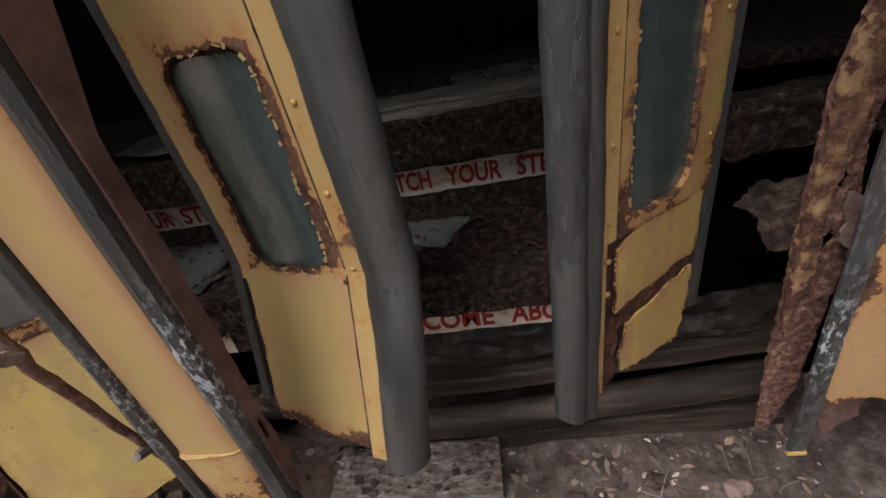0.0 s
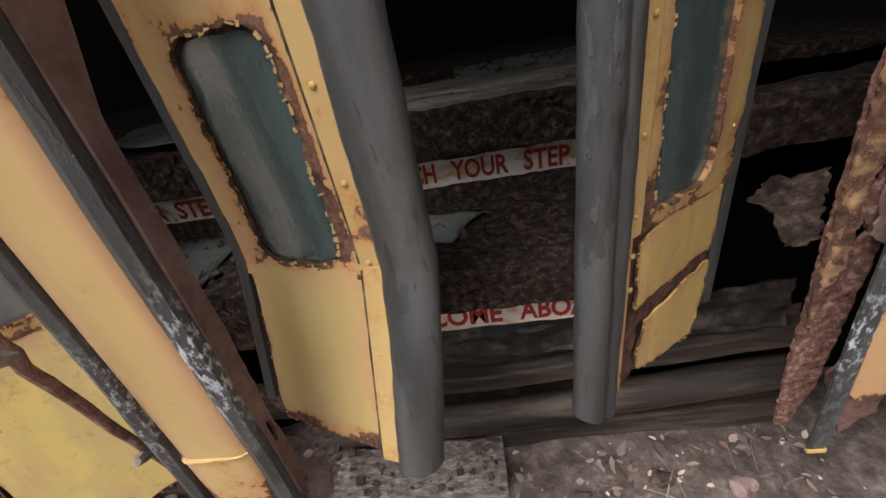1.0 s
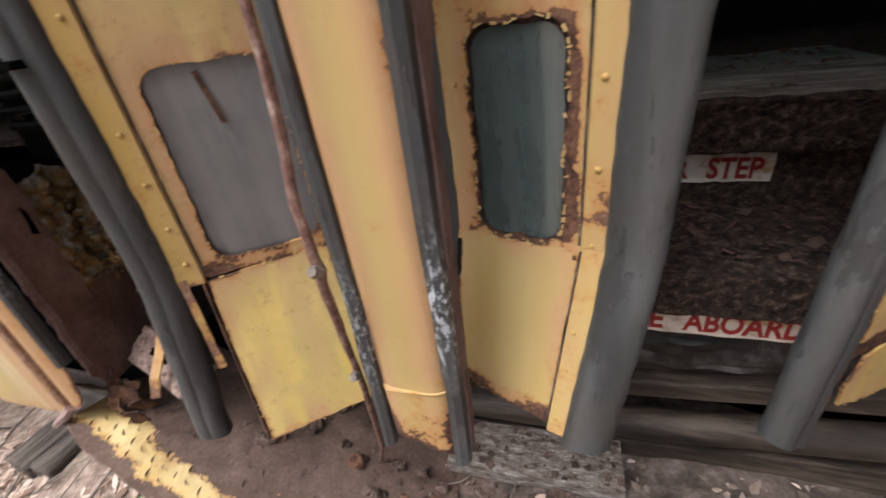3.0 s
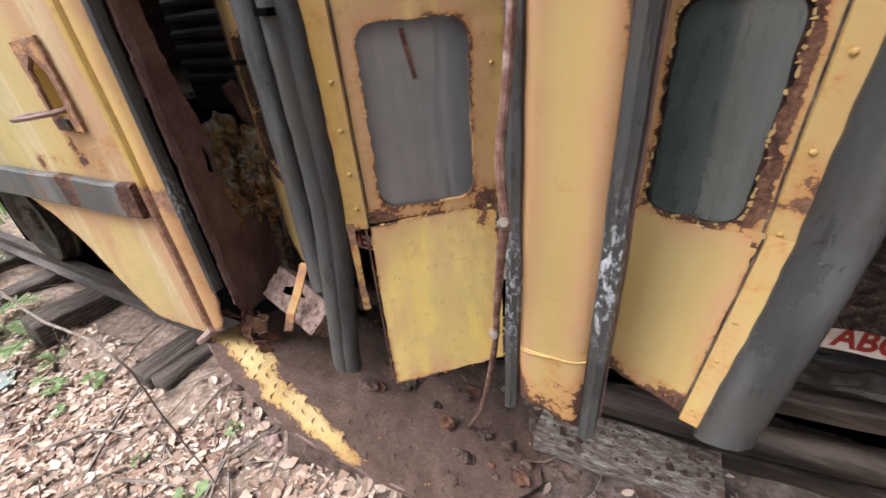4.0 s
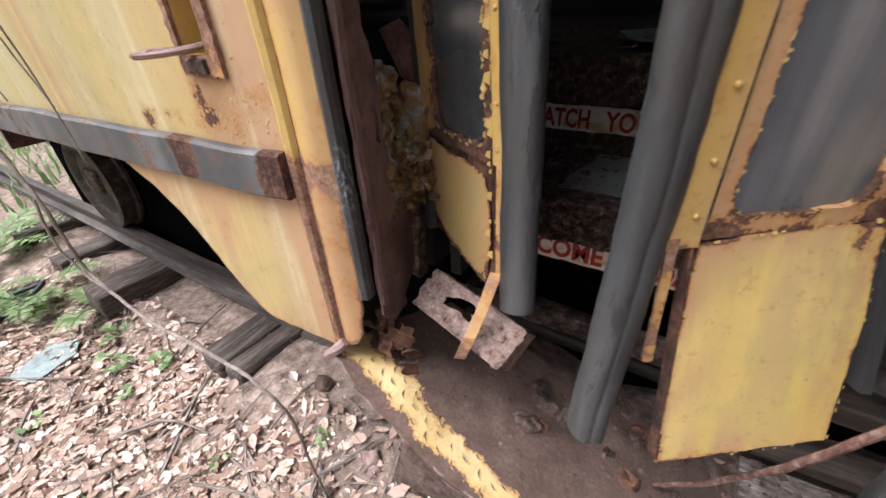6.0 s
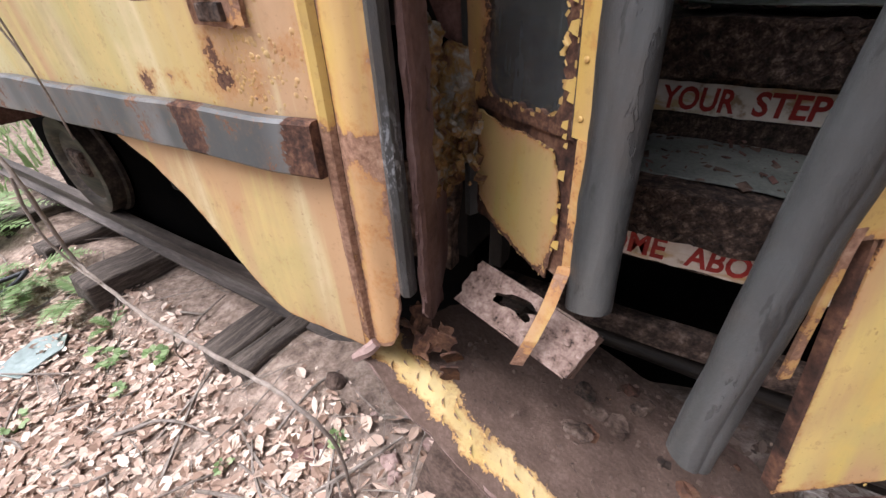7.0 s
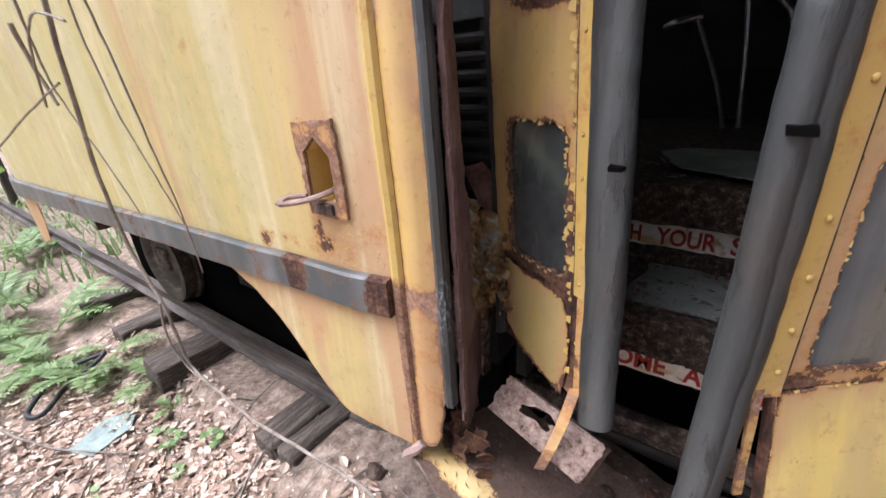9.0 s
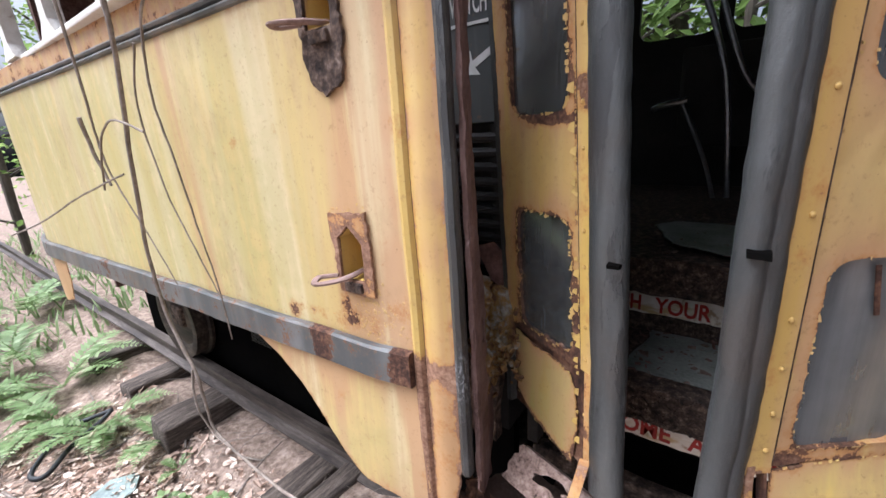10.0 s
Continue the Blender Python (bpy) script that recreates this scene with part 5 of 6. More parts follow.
blisters(tram, on_side, 210, lambda r: (min(-1.56, r.gauss(-1.66, 0.055)), r.gauss(1.575, 0.04)), 0.007, YELLOW_RUST, 3)
blisters(tram, on_side, 160, lambda r: (r.uniform(-1.775, -1.64), r.choice((1.63, 1.845, 2.20)) + r.gauss(0, 0.012)), 0.006, YELLOW_RUST, 4)
blisters(tram, on_side, 90, lambda r: (r.uniform(-1.51, -1.44), r.gauss(1.45, 0.05)), 0.006, YELLOW_RUST, 5)
blisters(tram, on_side, 120, lambda r: (r.uniform(-3.4, -1.56), 1.505 + abs(r.gauss(0, 0.008))), 0.005, YELLOW_RUST, 6)


def panel(name, d, place, corners, rn, marks, mat, label, amp=0.004, holes=(), out=0.0, edges=None):
    if marks:
        curls(d, place, corners, 30, 0.006, mat, len(label) + len(corners), 1.0, out)
    part(name, plate(torn(corners, rn, amp, 0.016, edges), holes, 0.004, 0.013, lambda u, v, w: place(u, v, w + out + 0.003 * noise.noise(Vector((u * 8, v * 8, len(label))))), marks), mat, d, label, True)


def none_shift(v):
    return 0.0


# left doorway, leaf folded inwards beside the body
def lower_a(d, place, rn):
    def marks(u, v, e, h):
        return 0.38 * math.exp(-e / 0.010) + 0.45 * max(0, (1.26 - v) / 0.06), 0.4, 1.0
    panel("lower_panel", d, place, [(0.285, 1.27), (0.22, 1.22), (0.16, 1.205), (0.10, 1.19), (0.055, 1.185), (0.035, 1.30), (0.045, 1.40), (0.062, 1.435), (0.10, 1.44), (0.20, 1.44), (0.285, 1.455)], rn, marks, OLIVE, "olive-yellow lower panel with curled paint at its edges", 0.004)
    panel("rusted_backing", d, place, [(0.30, 1.22), (0.0, 1.20), (0.0, 1.48), (0.30, 1.48)], rn, None, RUSTY, "bare rusted steel behind the flaked paint", 0.003, (), -0.008)
    part("hanging_strap", strip([(-0.020, 0.0), (-0.020, 0.005), (0.004, 0.005), (0.004, 0.0)], 1.23, 1.47, 14, lambda u, z, w: place(u, z, w + 0.004), lambda u, z: (0.42, 0.8, 0)), YELLOW, d, "yellow strip peeling off the leaf edge")
    blisters(d, place, 130, lambda r: (lambda k: (0.055 + 0.23 * k, 1.195 + 0.085 * k ** 2 + abs(r.gauss(0, 0.012))))(r.random()), 0.005, OLIVE, 9)
    for i in range(26):
        v = rn.uniform(1.25, 2.15)
        s = rn.uniform(0.006, 0.016)
        fl = bmesh.new()
        base = rn.choice((0.030, 0.034, 0.026))
        vs = [fl.verts.new(place(base + a * s, v + b * s * 1.6, 0.002 + c * s)) for a, b, c in ((0, -0.5, 0), (-0.1, 0.5, 0), (0.7, 0.35, 0.35), (0.9, -0.2, 0.55))]
        fl.faces.new(vs)
        lay = mark_layers(fl)
        r = bmesh.ops.extrude_face_region(fl, geom=fl.faces[:])
        for q in (g for g in r["geom"] if isinstance(g, bmesh.types.BMVert)):
            q.co.y += 0.0015
        part("paint_flake", fl, YELLOW, d)


leaf((-1.174, 0.538), (-1.418, 0.674), "yellow tram door leaf folded inward, paint flaking to rust", GLASS_DARK, 0.318, lower_a, 0.065, lambda u, v: 0.03 * max(0, 1.5 - v), none_shift,
     [1.36, 1.50, 1.58, 1.72, 1.80, 1.97, 2.06, 2.2], 1.19, 3, 1.0, 0.0, False, 1.47, None,
     ((0.034, 1.58, 0.012, 0.10, 0.9), (0.034, 1.44, 0.014, 0.10, 0.8), (0.03, 2.0, 0.010, 0.18, 0.55), (0.2, 1.46, 0.2, 0.03, 0.8), (0.10, 2.03, 0.09, 0.014, 0.7)))


# left doorway, leaf turned out towards the centre post
def lower_b(d, place, rn):
    def marks(u, v, e, h):
        green = 1.1 * blob(u, v, 0.17, 1.20, 0.06, 0.13)
        return 0.34 * math.exp(-e / 0.008) + 0.5 * blob(u, v, 0.26, 1.44, 0.03, 0.04) + 0.28 * blob(u, v, 0.02, 1.12, 0.02, 0.05), 0.35, 0.3 + green
    panel("lower_panel", d, place, [(0.018, 1.075), (0.272, 1.118), (0.285, 1.30), (0.288, 1.462), (0.15, 1.462), (0.022, 1.455), (0.020, 1.30)], rn, marks, YELLOW_MOSS, "mustard-yellow lower panel with a green algae bloom", 0.0015)
    part("edge_angle", strip([(0.012, -0.014), (0.012, 0.002), (0.016, 0.003), (0.016, -0.014)], 1.085, 1.46, 12, lambda u, z, w: place(u, z, w), lambda u, z: (0.8, 0, 0)), RUSTY, d)
    part("strip_stub", strip([(-0.022, 0.0), (-0.022, 0.005), (-0.008, 0.005), (-0.008, 0.0)], 1.27, 1.47, 16, lambda u, z, w: place(u + 0.002 * noise.noise(Vector((z * 40, u * 90, 0))), z, w + 0.002), lambda u, z: (0.62 + 0.2 * noise.noise(Vector((z * 30, 2, 0))), 0.9, 0)), YELLOW_RUST, d, "rusted yellow strip stub")
    part("wiper_mark", strip([(0.135, 0.0), (0.135, 0.002), (0.143, 0.002), (0.143, 0.0)], 1.72, 1.80, 4, lambda u, z, w: place(u + (z - 1.76) * -0.2, z, w - 0.006), None), RUSTY, d, "rust run on the pane")


leaf((-0.861, 0.414), (-0.627, 0.602), "yellow tram door leaf with grey pane and grey rubber edge, ajar", GLASS_GREY, 0.306, lower_b, 0.0, lambda u, v: max(0.0, 1.465 - v) / 0.37 * (0.06 + 0.14 * max(0, u)) if u > 0.005 else 0.03 * max(0, 1.465 - v) / 0.37, none_shift,
     [1.57, 1.73, 1.885, 2.045, 1.50, 1.65], 1.118, 4, 0.55, -0.004, False, 1.455, None, ((0.03, 1.47, 0.03, 0.03, 0.5), (0.27, 1.48, 0.03, 0.04, 0.55)), 0.82, 0.032, True, 0.12)


# right doorway, leaf beside the centre post
def lower_c(d, place, rn):
    def marks(u, v, e, h):
        wear = 0.26 * math.exp(-e / 0.008) + 0.95 * max(0, (1.185 - v + 0.02 * (u > 0.1)) / 0.05) * (0.6 + 0.4 * math.sin(u * 40)) + 0.5 * blob(u, v, 0.045, 1.37, 0.012, 0.03)
        return min(wear, 0.75), 0.35 * math.exp(-e / 0.02) + 0.25 * max(0, (1.25 - v) / 0.1), 0.0
    panel("lower_panel", d, place, [(0.018, 1.128), (0.12, 1.142), (0.205, 1.16), (0.225, 1.165), (0.232, 1.20), (0.236, 1.35), (0.236, 1.478), (0.12, 1.478), (0.022, 1.478)], rn, marks, TAN, "tan-yellow lower panel rusting along the bottom edge", 0.003)
    part("edge_strip", strip([(-0.022, 0.0), (-0.022, 0.006), (0.016, 0.006), (0.018, 0.0)], 1.12, 1.49, 16, lambda u, z, w: place(u, z, w + 0.002), lambda u, z: (0.26, 0.4, 0)), TAN, d, "riveted yellow edge strip")
    part("edge_seam", strip([(0.0185, 0.0), (0.0185, 0.005), (0.0215, 0.005), (0.0215, 0.0)], 1.128, 1.48, 20, lambda u, z, w: place(u + 0.0015 * noise.noise(Vector((z * 25, 1, 0))), z, w), None), DARK_RUST, d)


leaf((-0.166, 0.550), (-0.439, 0.630), "tan-yellow tram door leaf with green pane, bent outward at the foot", GLASS_GREEN, 0.247, lower_c, -0.02, lambda u, v: 0.19 * max(0.0, 1.49 - v) - 0.05 * max(0, v - 1.55) * -1, lambda v: 0.06 * max(0.0, 1.49 - v),
     [1.262, 1.34, 1.15, 1.496, 1.619, 1.739, 1.86, 2.0], 1.118, 5, 0.85, 0.0, True, 1.49, TAN, ((0.04, 1.56, 0.02, 0.09, 0.6), (0.045, 1.72, 0.012, 0.1, 0.55), (0.19, 1.84, 0.12, 0.02, 0.3), (0.225, 1.49, 0.02, 0.03, 0.5)), rim=0.044)


# right doorway, leaf folded inwards
def lower_d(d, place, rn):
    def m1(u, v, e, h):
        return 0.30 * math.exp(-e / 0.008) + 0.2 * math.exp(-((u - 0.03) / 0.01) ** 2), 0.4, 0.3
    panel("lower_panel", d, place, [(0.030, 1.325), (0.13, 1.33), (0.252, 1.345), (0.255, 1.462), (0.10, 1.462), (0.026, 1.445)], rn, m1, YELLOW_MOSS, "yellow lower panel with rusted edges", 0.004)
    panel("foot_panel", d, place, [(0.055, 1.175), (0.10, 1.165), (0.17, 1.158), (0.225, 1.150), (0.243, 1.22), (0.246, 1.315), (0.16, 1.30), (0.06, 1.285), (0.047, 1.23)], rn, m1, YELLOW_MOSS, "torn yellow foot panel hanging askew", 0.005, (), 0.004)
    panel("rusted_backing", d, place, [(0.012, 1.155), (0.045, 1.16), (0.05, 1.27), (0.246, 1.305), (0.252, 1.47), (0.012, 1.47)], rn, None, RUSTY, "bare rusted backing sheet", 0.006, (), -0.006)
    part("edge_strip", strip([(-0.024, 0.0), (-0.024, 0.006), (-0.002, 0.006), (0.0, 0.0)], 1.165, 1.47, 16, lambda u, z, w: place(u, z, w + 0.002), lambda u, z: (0.38 + 0.9 * max(0, 1.3 - z), 0.6, 0)), YELLOW, d, "yellow edge strip rusting away at the foot")


leaf((0.197, 0.572), (0.400, 0.720), "yellow tram door leaf with green pane, folded inward, foot torn", GLASS_GREEN, 0.268, lower_d, 0.02, lambda u, v: 0.0, none_shift,
     [1.38, 1.503, 1.615, 1.746, 1.44, 1.86], 1.15, 6, 0.6, 0.0, False, 1.47, None, ((0.03, 1.49, 0.02, 0.05, 0.7), (0.25, 1.52, 0.03, 0.06, 0.55), (0.03, 1.6, 0.012, 0.2, 0.25)), lobed=True)

# ---- fallen step plate, rusted box, plank, branch ----


def tread_z(x, y):
    return 0.916 - (0.353 * (x + 1.346) + 0.204 * (y - 0.347)) / 0.913


rnd = random.Random(55)
TREAD_PAINT = painted("worn_tread_paint", (0.66, 0.49, 0.18), (0.58, 0.42, 0.14), fade=(0.70, 0.58, 0.32), under=[(0.25, (0.05, 0.03, 0.022)), (0.5, (0.12, 0.078, 0.058)), (0.7, (0.20, 0.135, 0.105)), (0.85, (0.27, 0.19, 0.15))])
step = thing("fallen_step", (-1.1, 0.45, 0.75), "fallen rusty step plate with worn yellow tread-plate edge, caked with dirt", "step plate")


def tread_top(x, y):
    return tread_z(x, y) + 0.012 * noise.fractal(Vector((x * 4, y * 4, 1)), 0.8, 2, 3) + 0.004 * noise.fractal(Vector((x * 26, y * 14, 1)), 0.7, 2, 3) - 0.14 * max(0, (0.315 - 0.05 * (x + 1.3)) - y)


def yellow_mid(x):
    return 0.392 - 0.22 * (x + 1.46) + 0.10 * max(0, x + 1.25)


def tread_marks(x, y, e, h):
    k = abs(y - yellow_mid(x)) / (0.046 - 0.03 * max(0, min(1, (x + 1.45) / 0.6)))
    on = 1.0 if x < -0.93 else 0.0
    return max(0.16, min(0.95, 0.50 + 0.62 * (k - 1) + 0.28 * noise.noise(Vector((x * 22, y * 22, 5))))) if on else 0.95, 0.15, 0


edge_line = [(-1.525, 0.338), (-1.42, 0.30), (-1.177, 0.268), (-1.0, 0.285), (-0.80, 0.325), (-0.62, 0.38)]
outline = torn(edge_line + [(-0.50, 0.60), (-0.62, 0.86), (-1.0, 0.82), (-1.45, 0.78), (-1.52, 0.5)], rnd, 0.005, 0.03)
part("tread_plate", plate(outline, (), 0.008, 0.02, lambda x, y, w: (x, y, tread_top(x, y) + w), tread_marks), TREAD_PAINT, step, "dirt-caked steel plate with a worn yellow edge", True)
def crescent(half, wide, high):
    bm = bmesh.new()
    rows = []
    for i in range(7):
        k = i / 3 - 1
        w = wide * (1 - 0.75 * abs(k))
        y = -0.35 * half * k * k
        rows.append([bm.verts.new((k * half, y - w, -0.001)), bm.verts.new((k * half, y, high * (1 - 0.8 * k * k))), bm.verts.new((k * half, y + w, -0.001))])
    for a, b in zip(rows, rows[1:]):
        bm.faces.new((a[0], a[1], b[1], b[0]))
        bm.faces.new((a[1], a[2], b[2], b[1]))
    return bm


lug = crescent(0.015, 0.0028, 0.0042)
lay = mark_layers(lug)
for v in lug.verts:
    v[lay[0]] = 0.42 if abs(v.co.x) > 0.006 else 0.62
LUG = mesh_of("tread_lug", lug, TREAD_PAINT)
LUG_BARE = mesh_of("tread_lug", crescent(0.014, 0.003, 0.004), DIRT)
for i in range(24):
    for j in range(3):
        x = -1.47 + i * 0.038 + (j % 2) * 0.019
        y = yellow_mid(x) + (j - 1) * 0.03 if x < -1.06 else 0.34 + j * 0.05
        a = 40 if (i + j) % 2 else -50
        q = new("tread_lug", LUG if x < -1.06 else LUG_BARE)
        q.parent, q.matrix_parent_inverse = step, Matrix.Translation(step.location).inverted()
        q.matrix_basis = Matrix.Translation((x, y, tread_top(x, y) - 0.0006)) @ Vector((0.353, 0.204, 0.913)).to_track_quat("Z", "Y").to_matrix().to_4x4() @ pose(0, 0, 0, 0, 0, a * 0.4 + 20)
lip = [(x, y) for x, y in edge_line]
fl = bmesh.new()
top = [fl.verts.new((x, y, tread_top(x, y) - 0.004 + 0.004 * math.sin(x * 20))) for x, y in lip]
bot = [fl.verts.new((x + 0.01, y + 0.02, tread_z(x, y) - 0.07 + 0.01 * math.sin(x * 17))) for x, y in lip]
for i in range(len(lip) - 1):
    fl.faces.new((top[i], top[i + 1], bot[i + 1], bot[i]))
bmesh.ops.subdivide_edges(fl, edges=fl.edges[:], cuts=4, use_grid_fill=True)
roughen(fl, 0.006, 20, 2)
r = bmesh.ops.extrude_face_region(fl, geom=fl.faces[:])
for v in (g for g in r["geom"] if isinstance(g, bmesh.types.BMVert)):
    v.co.y += 0.006
part("front_lip", fl, RUST_PALE, step, "rusted downturned lip")
bm = tube([(-1.50, 0.36, 1.02), (-1.515, 0.345, 1.0), (-1.545, 0.33, 0.975)], (0.013, 0.015, 0.011), 7)
whole("bent_rod_end", bm, RUST_PALE, "short bent rusty rod end at the body corner", "metal scrap")

# dirt bank that carries the fallen plate
bank = bmesh.new()
cols, rws = 34, 16
gridv = []
for j in range(rws + 1):
    for i in range(cols + 1):
        x, y = -1.50 + 1.15 * i / cols, 0.40 + 0.60 * j / rws
        e = min(i / 4, (cols - i) / 5, j / 3, 1.0)
        z = gz(x, y) + max(0, min(1, e)) * max(0, tread_z(x, y) - 0.07 - gz(x, y))
        gridv.append(bank.verts.new((x, y, z + 0.012 * noise.noise(Vector((x * 14, y * 14, 3))) - (0.02 if e <= 0 else 0))))
for j in range(rws):
    for i in range(cols):
        a = j * (cols + 1) + i
        bank.faces.new((gridv[a], gridv[a + 1], gridv[a + cols + 2], gridv[a + cols + 1]))
whole("dirt_bank", bank, DIRT, "bank of brown dirt and rubble under the fallen step", "dirt", kind="structure", smooth=True)

A0, A1, A2 = Vector((-1.370, 0.484, 1.111)), Vector((-1.339, 0.545, 1.176)), Vector((-1.109, 0.415, 1.087))
eu, ev = (A2 - A0), (A1 - A0)
en = eu.cross(ev).normalized()
en = en if en.y < 0 else -en
rnd = random.Random(61)
hole = torn([(0.27, 0.42), (0.25, 0.58), (0.36, 0.76), (0.52, 0.84), (0.64, 0.72), (0.55, 0.60), (0.57, 0.42), (0.46, 0.50), (0.36, 0.44)], rnd, 0.03, 0.05)
crate = thing("rusted_box", (-1.24, 0.47, 1.03), "pinkish-brown rusted sheet-metal box, holed, tipped against the door leaf", "metal box")
part("front_plate", plate(torn([(0, 0), (1, 0), (1.02, 1), (0, 1)], rnd, 0.02, 0.1), [hole], 0.03, 0.06, lambda u, v, w: A0 + eu * u + ev * v + en * (w * 0.12 + 0.003 * noise.noise(Vector((u * 9, v * 4, 0)))), None), BOX_RUST, crate, "scaly plate with a rusted-out hole")
for c0, c1 in (((0, 0), (1, 0)), ((1, 0), (1, 1)), ((1, 1), (0, 1))):
    sd = bmesh.new()
    p, q = A0 + eu * c0[0] + ev * c0[1], A0 + eu * c1[0] + ev * c1[1]
    n = 8
    rows = [[sd.verts.new(p.lerp(q, i / n) - en * (dd + 0.006 * noise.noise(Vector((i * 1.3, dd * 50, c0[0])))) - en.cross(q - p).normalized() * tk) for i in range(n + 1)] for dd, tk in ((0.0, 0.0), (0.055, 0.0), (0.055, 0.004), (0.0, 0.004))]
    for k in range(4):
        for i in range(n):
            sd.faces.new((rows[k][i], rows[k][i + 1], rows[(k + 1) % 4][i + 1], rows[(k + 1) % 4][i]))
    part("side_flange", sd, BOX_RUST, crate)
st = bmesh.new()
sp = [Vector((-1.155, 0.492, 1.26)), Vector((-1.165, 0.452, 1.19)), Vector((-1.178, 0.420, 1.135)), Vector((-1.196, 0.408, 1.075))]
rows = [[st.verts.new(p + Vector((s * 0.0115, s * 0.004 + q, 0))) for s, q in ((-1, 0), (1, 0), (1, 0.005), (-1, 0.005))] for p in sp]
for a, b in zip(rows, rows[1:]):
    for j in range(4):
        st.faces.new((a[j], a[(j + 1) % 4], b[(j + 1) % 4], b[j]))
st.faces.new(rows[0])
st.faces.new(rows[-1])
lay = mark_layers(st)
for v in st.verts:
    v[lay[0]], v[lay[1]] = (0.46 if v.co.z > 1.12 else 0.75), 0.9
part("strap", st, YELLOW_RUST, crate, "bent yellow strap hanging over the plate")
for u, v in ((0.7, 0.35), (0.88, 0.55), (0.2, 0.8), (0.62, 0.25)):
    bm = bmesh.new()
    bmesh.ops.create_uvsphere(bm, u_segments=8, v_segments=5, radius=0.008)
    bmesh.ops.scale(bm, vec=(1.3, 1, 0.6), verts=bm.verts[:])
    bmesh.ops.translate(bm, vec=A0 + eu * u + ev * v, verts=bm.verts[:])
    part("scale_blister", roughen(bm, 0.004, 60, u), BOX_RUST, crate)

bm = box(-0.56, -0.035, 0.695, 0.865, 0.545, 0.605, 0.006)
bmesh.ops.subdivide_edges(bm, edges=[e for e in bm.edges if e.calc_length() > 0.1], cuts=10, use_grid_fill=True)
roughen(bm, 0.008, 9, 4)
bmesh.ops.transform(bm, matrix=Matrix.Translation((-0.4, 0.78, 0.58)) @ pose(0, 0, 0, 0, -1, 1.5) @ Matrix.Translation((0.4, -0.78, -0.58)), verts=bm.verts[:])
PLANK = plain("grey_plank_wood", [(0.36, (0.05, 0.036, 0.028)), (0.47, (0.135, 0.105, 0.085)), (0.56, (0.23, 0.195, 0.168)), (0.66, (0.42, 0.40, 0.37))], 22, 0.9, 0.006, 70, 0.0, (1.0, 3, 3))
whole("old_plank", bm, PLANK, "grey dirty timber plank lying on the dirt under the doorway", "plank")

bm = tube([(-0.535, 0.372, 2.6), (-0.528, 0.375, 2.1), (-0.530, 0.378, 1.80), (-0.541, 0.372, 1.66), (-0.533, 0.365, 1.54), (-0.552, 0.39, 1.44), (-0.575, 0.43, 1.28), (-0.62, 0.49, 1.05), (-0.69, 0.57, 0.80), (-0.76, 0.63, 0.63)], (0.007, 0.007, 0.007, 0.007, 0.0085, 0.0075, 0.007, 0.0068, 0.006, 0.005), 9, seed=3, wobble=0.0016, steps=5)
br = thing("leaning_branch", (-0.76, 0.63, 0.62), "thin reddish-brown dead branch leaning against the centre post", "branch")
part("stem", bm, BARK, br, "", True)
for z, p in ((1.545, (-0.533, 0.352, 1.548)), (1.27, (-0.578, 0.418, 1.27))):
    b2 = tube([(p[0], p[1] + 0.012, p[2] - 0.006), (p[0] + 0.003, p[1], p[2]), (p[0] + 0.008, p[1] - 0.012, p[2] + 0.008)], (0.011, 0.010, 0.007), 7)
    part("knot", b2, VINE, br, "pale broken knot", True)

# ---- vines, twigs, debris ----


def vine(name, lines, label, cat, mat=VINE):
    t = thing(name, lines[0][0][-1], label, cat)
    for pts, r0, r1 in lines:
        n = len(pts)
        part("stem", tube(pts, [r0 + (r1 - r0) * i / (n - 1) for i in range(n)], 7, seed=n, wobble=0.0012, steps=5), mat, t, "", True)
    return t


vine("hanging_vine", [
    ([(-2.16, 0.12, 2.75), (-2.19, 0.12, 2.40), (-2.21, 0.12, 2.24), (-2.30, 0.12, 1.97), (-2.36, 0.12, 1.716), (-2.335, 0.12, 1.50), (-2.235, 0.12, 1.345), (-2.22, 0.12, 1.20), (-2.18, 0.12, 1.14), (-2.0, 0.11, 1.14), (-1.80, 0.10, 1.155), (-1.60, 0.09, 1.20), (-1.44, 0.08, 1.24), (-1.365, 0.08, 1.235), (-1.325, 0.09, 1.16), (-1.34, 0.10, 0.98), (-1.36, 0.12, 0.72), (-1.38, 0.14, 0.36)], 0.007, 0.0018),
    ([(-2.24, 0.115, 1.36), (-2.235, 0.10, 1.25), (-2.19, 0.11, 1.15), (-2.06, 0.11, 1.145)], 0.004, 0.002),
    ([(-1.72, 0.097, 1.175), (-1.74, 0.09, 1.12), (-1.755, 0.10, 1.06)], 0.002, 0.001)], "long thin grey-brown vine hanging down in front of the car", "vine")
vine("climbing_vine", [
    ([(-2.02, 0.17, 2.72), (-2.12, 0.19, 2.42), (-2.20, 0.19, 2.33), (-2.27, 0.20, 2.16), (-2.25, 0.21, 1.99), (-2.23, 0.22, 1.80), (-2.23, 0.24, 1.58), (-2.24, 0.25, 1.40)], 0.0045, 0.002),
    ([(-2.33, 0.21, 2.30), (-2.44, 0.22, 2.14), (-2.42, 0.23, 1.90), (-2.33, 0.24, 1.70), (-2.26, 0.25, 1.55)], 0.0035, 0.002)], "thin dry vine stems against the yellow side", "vine")
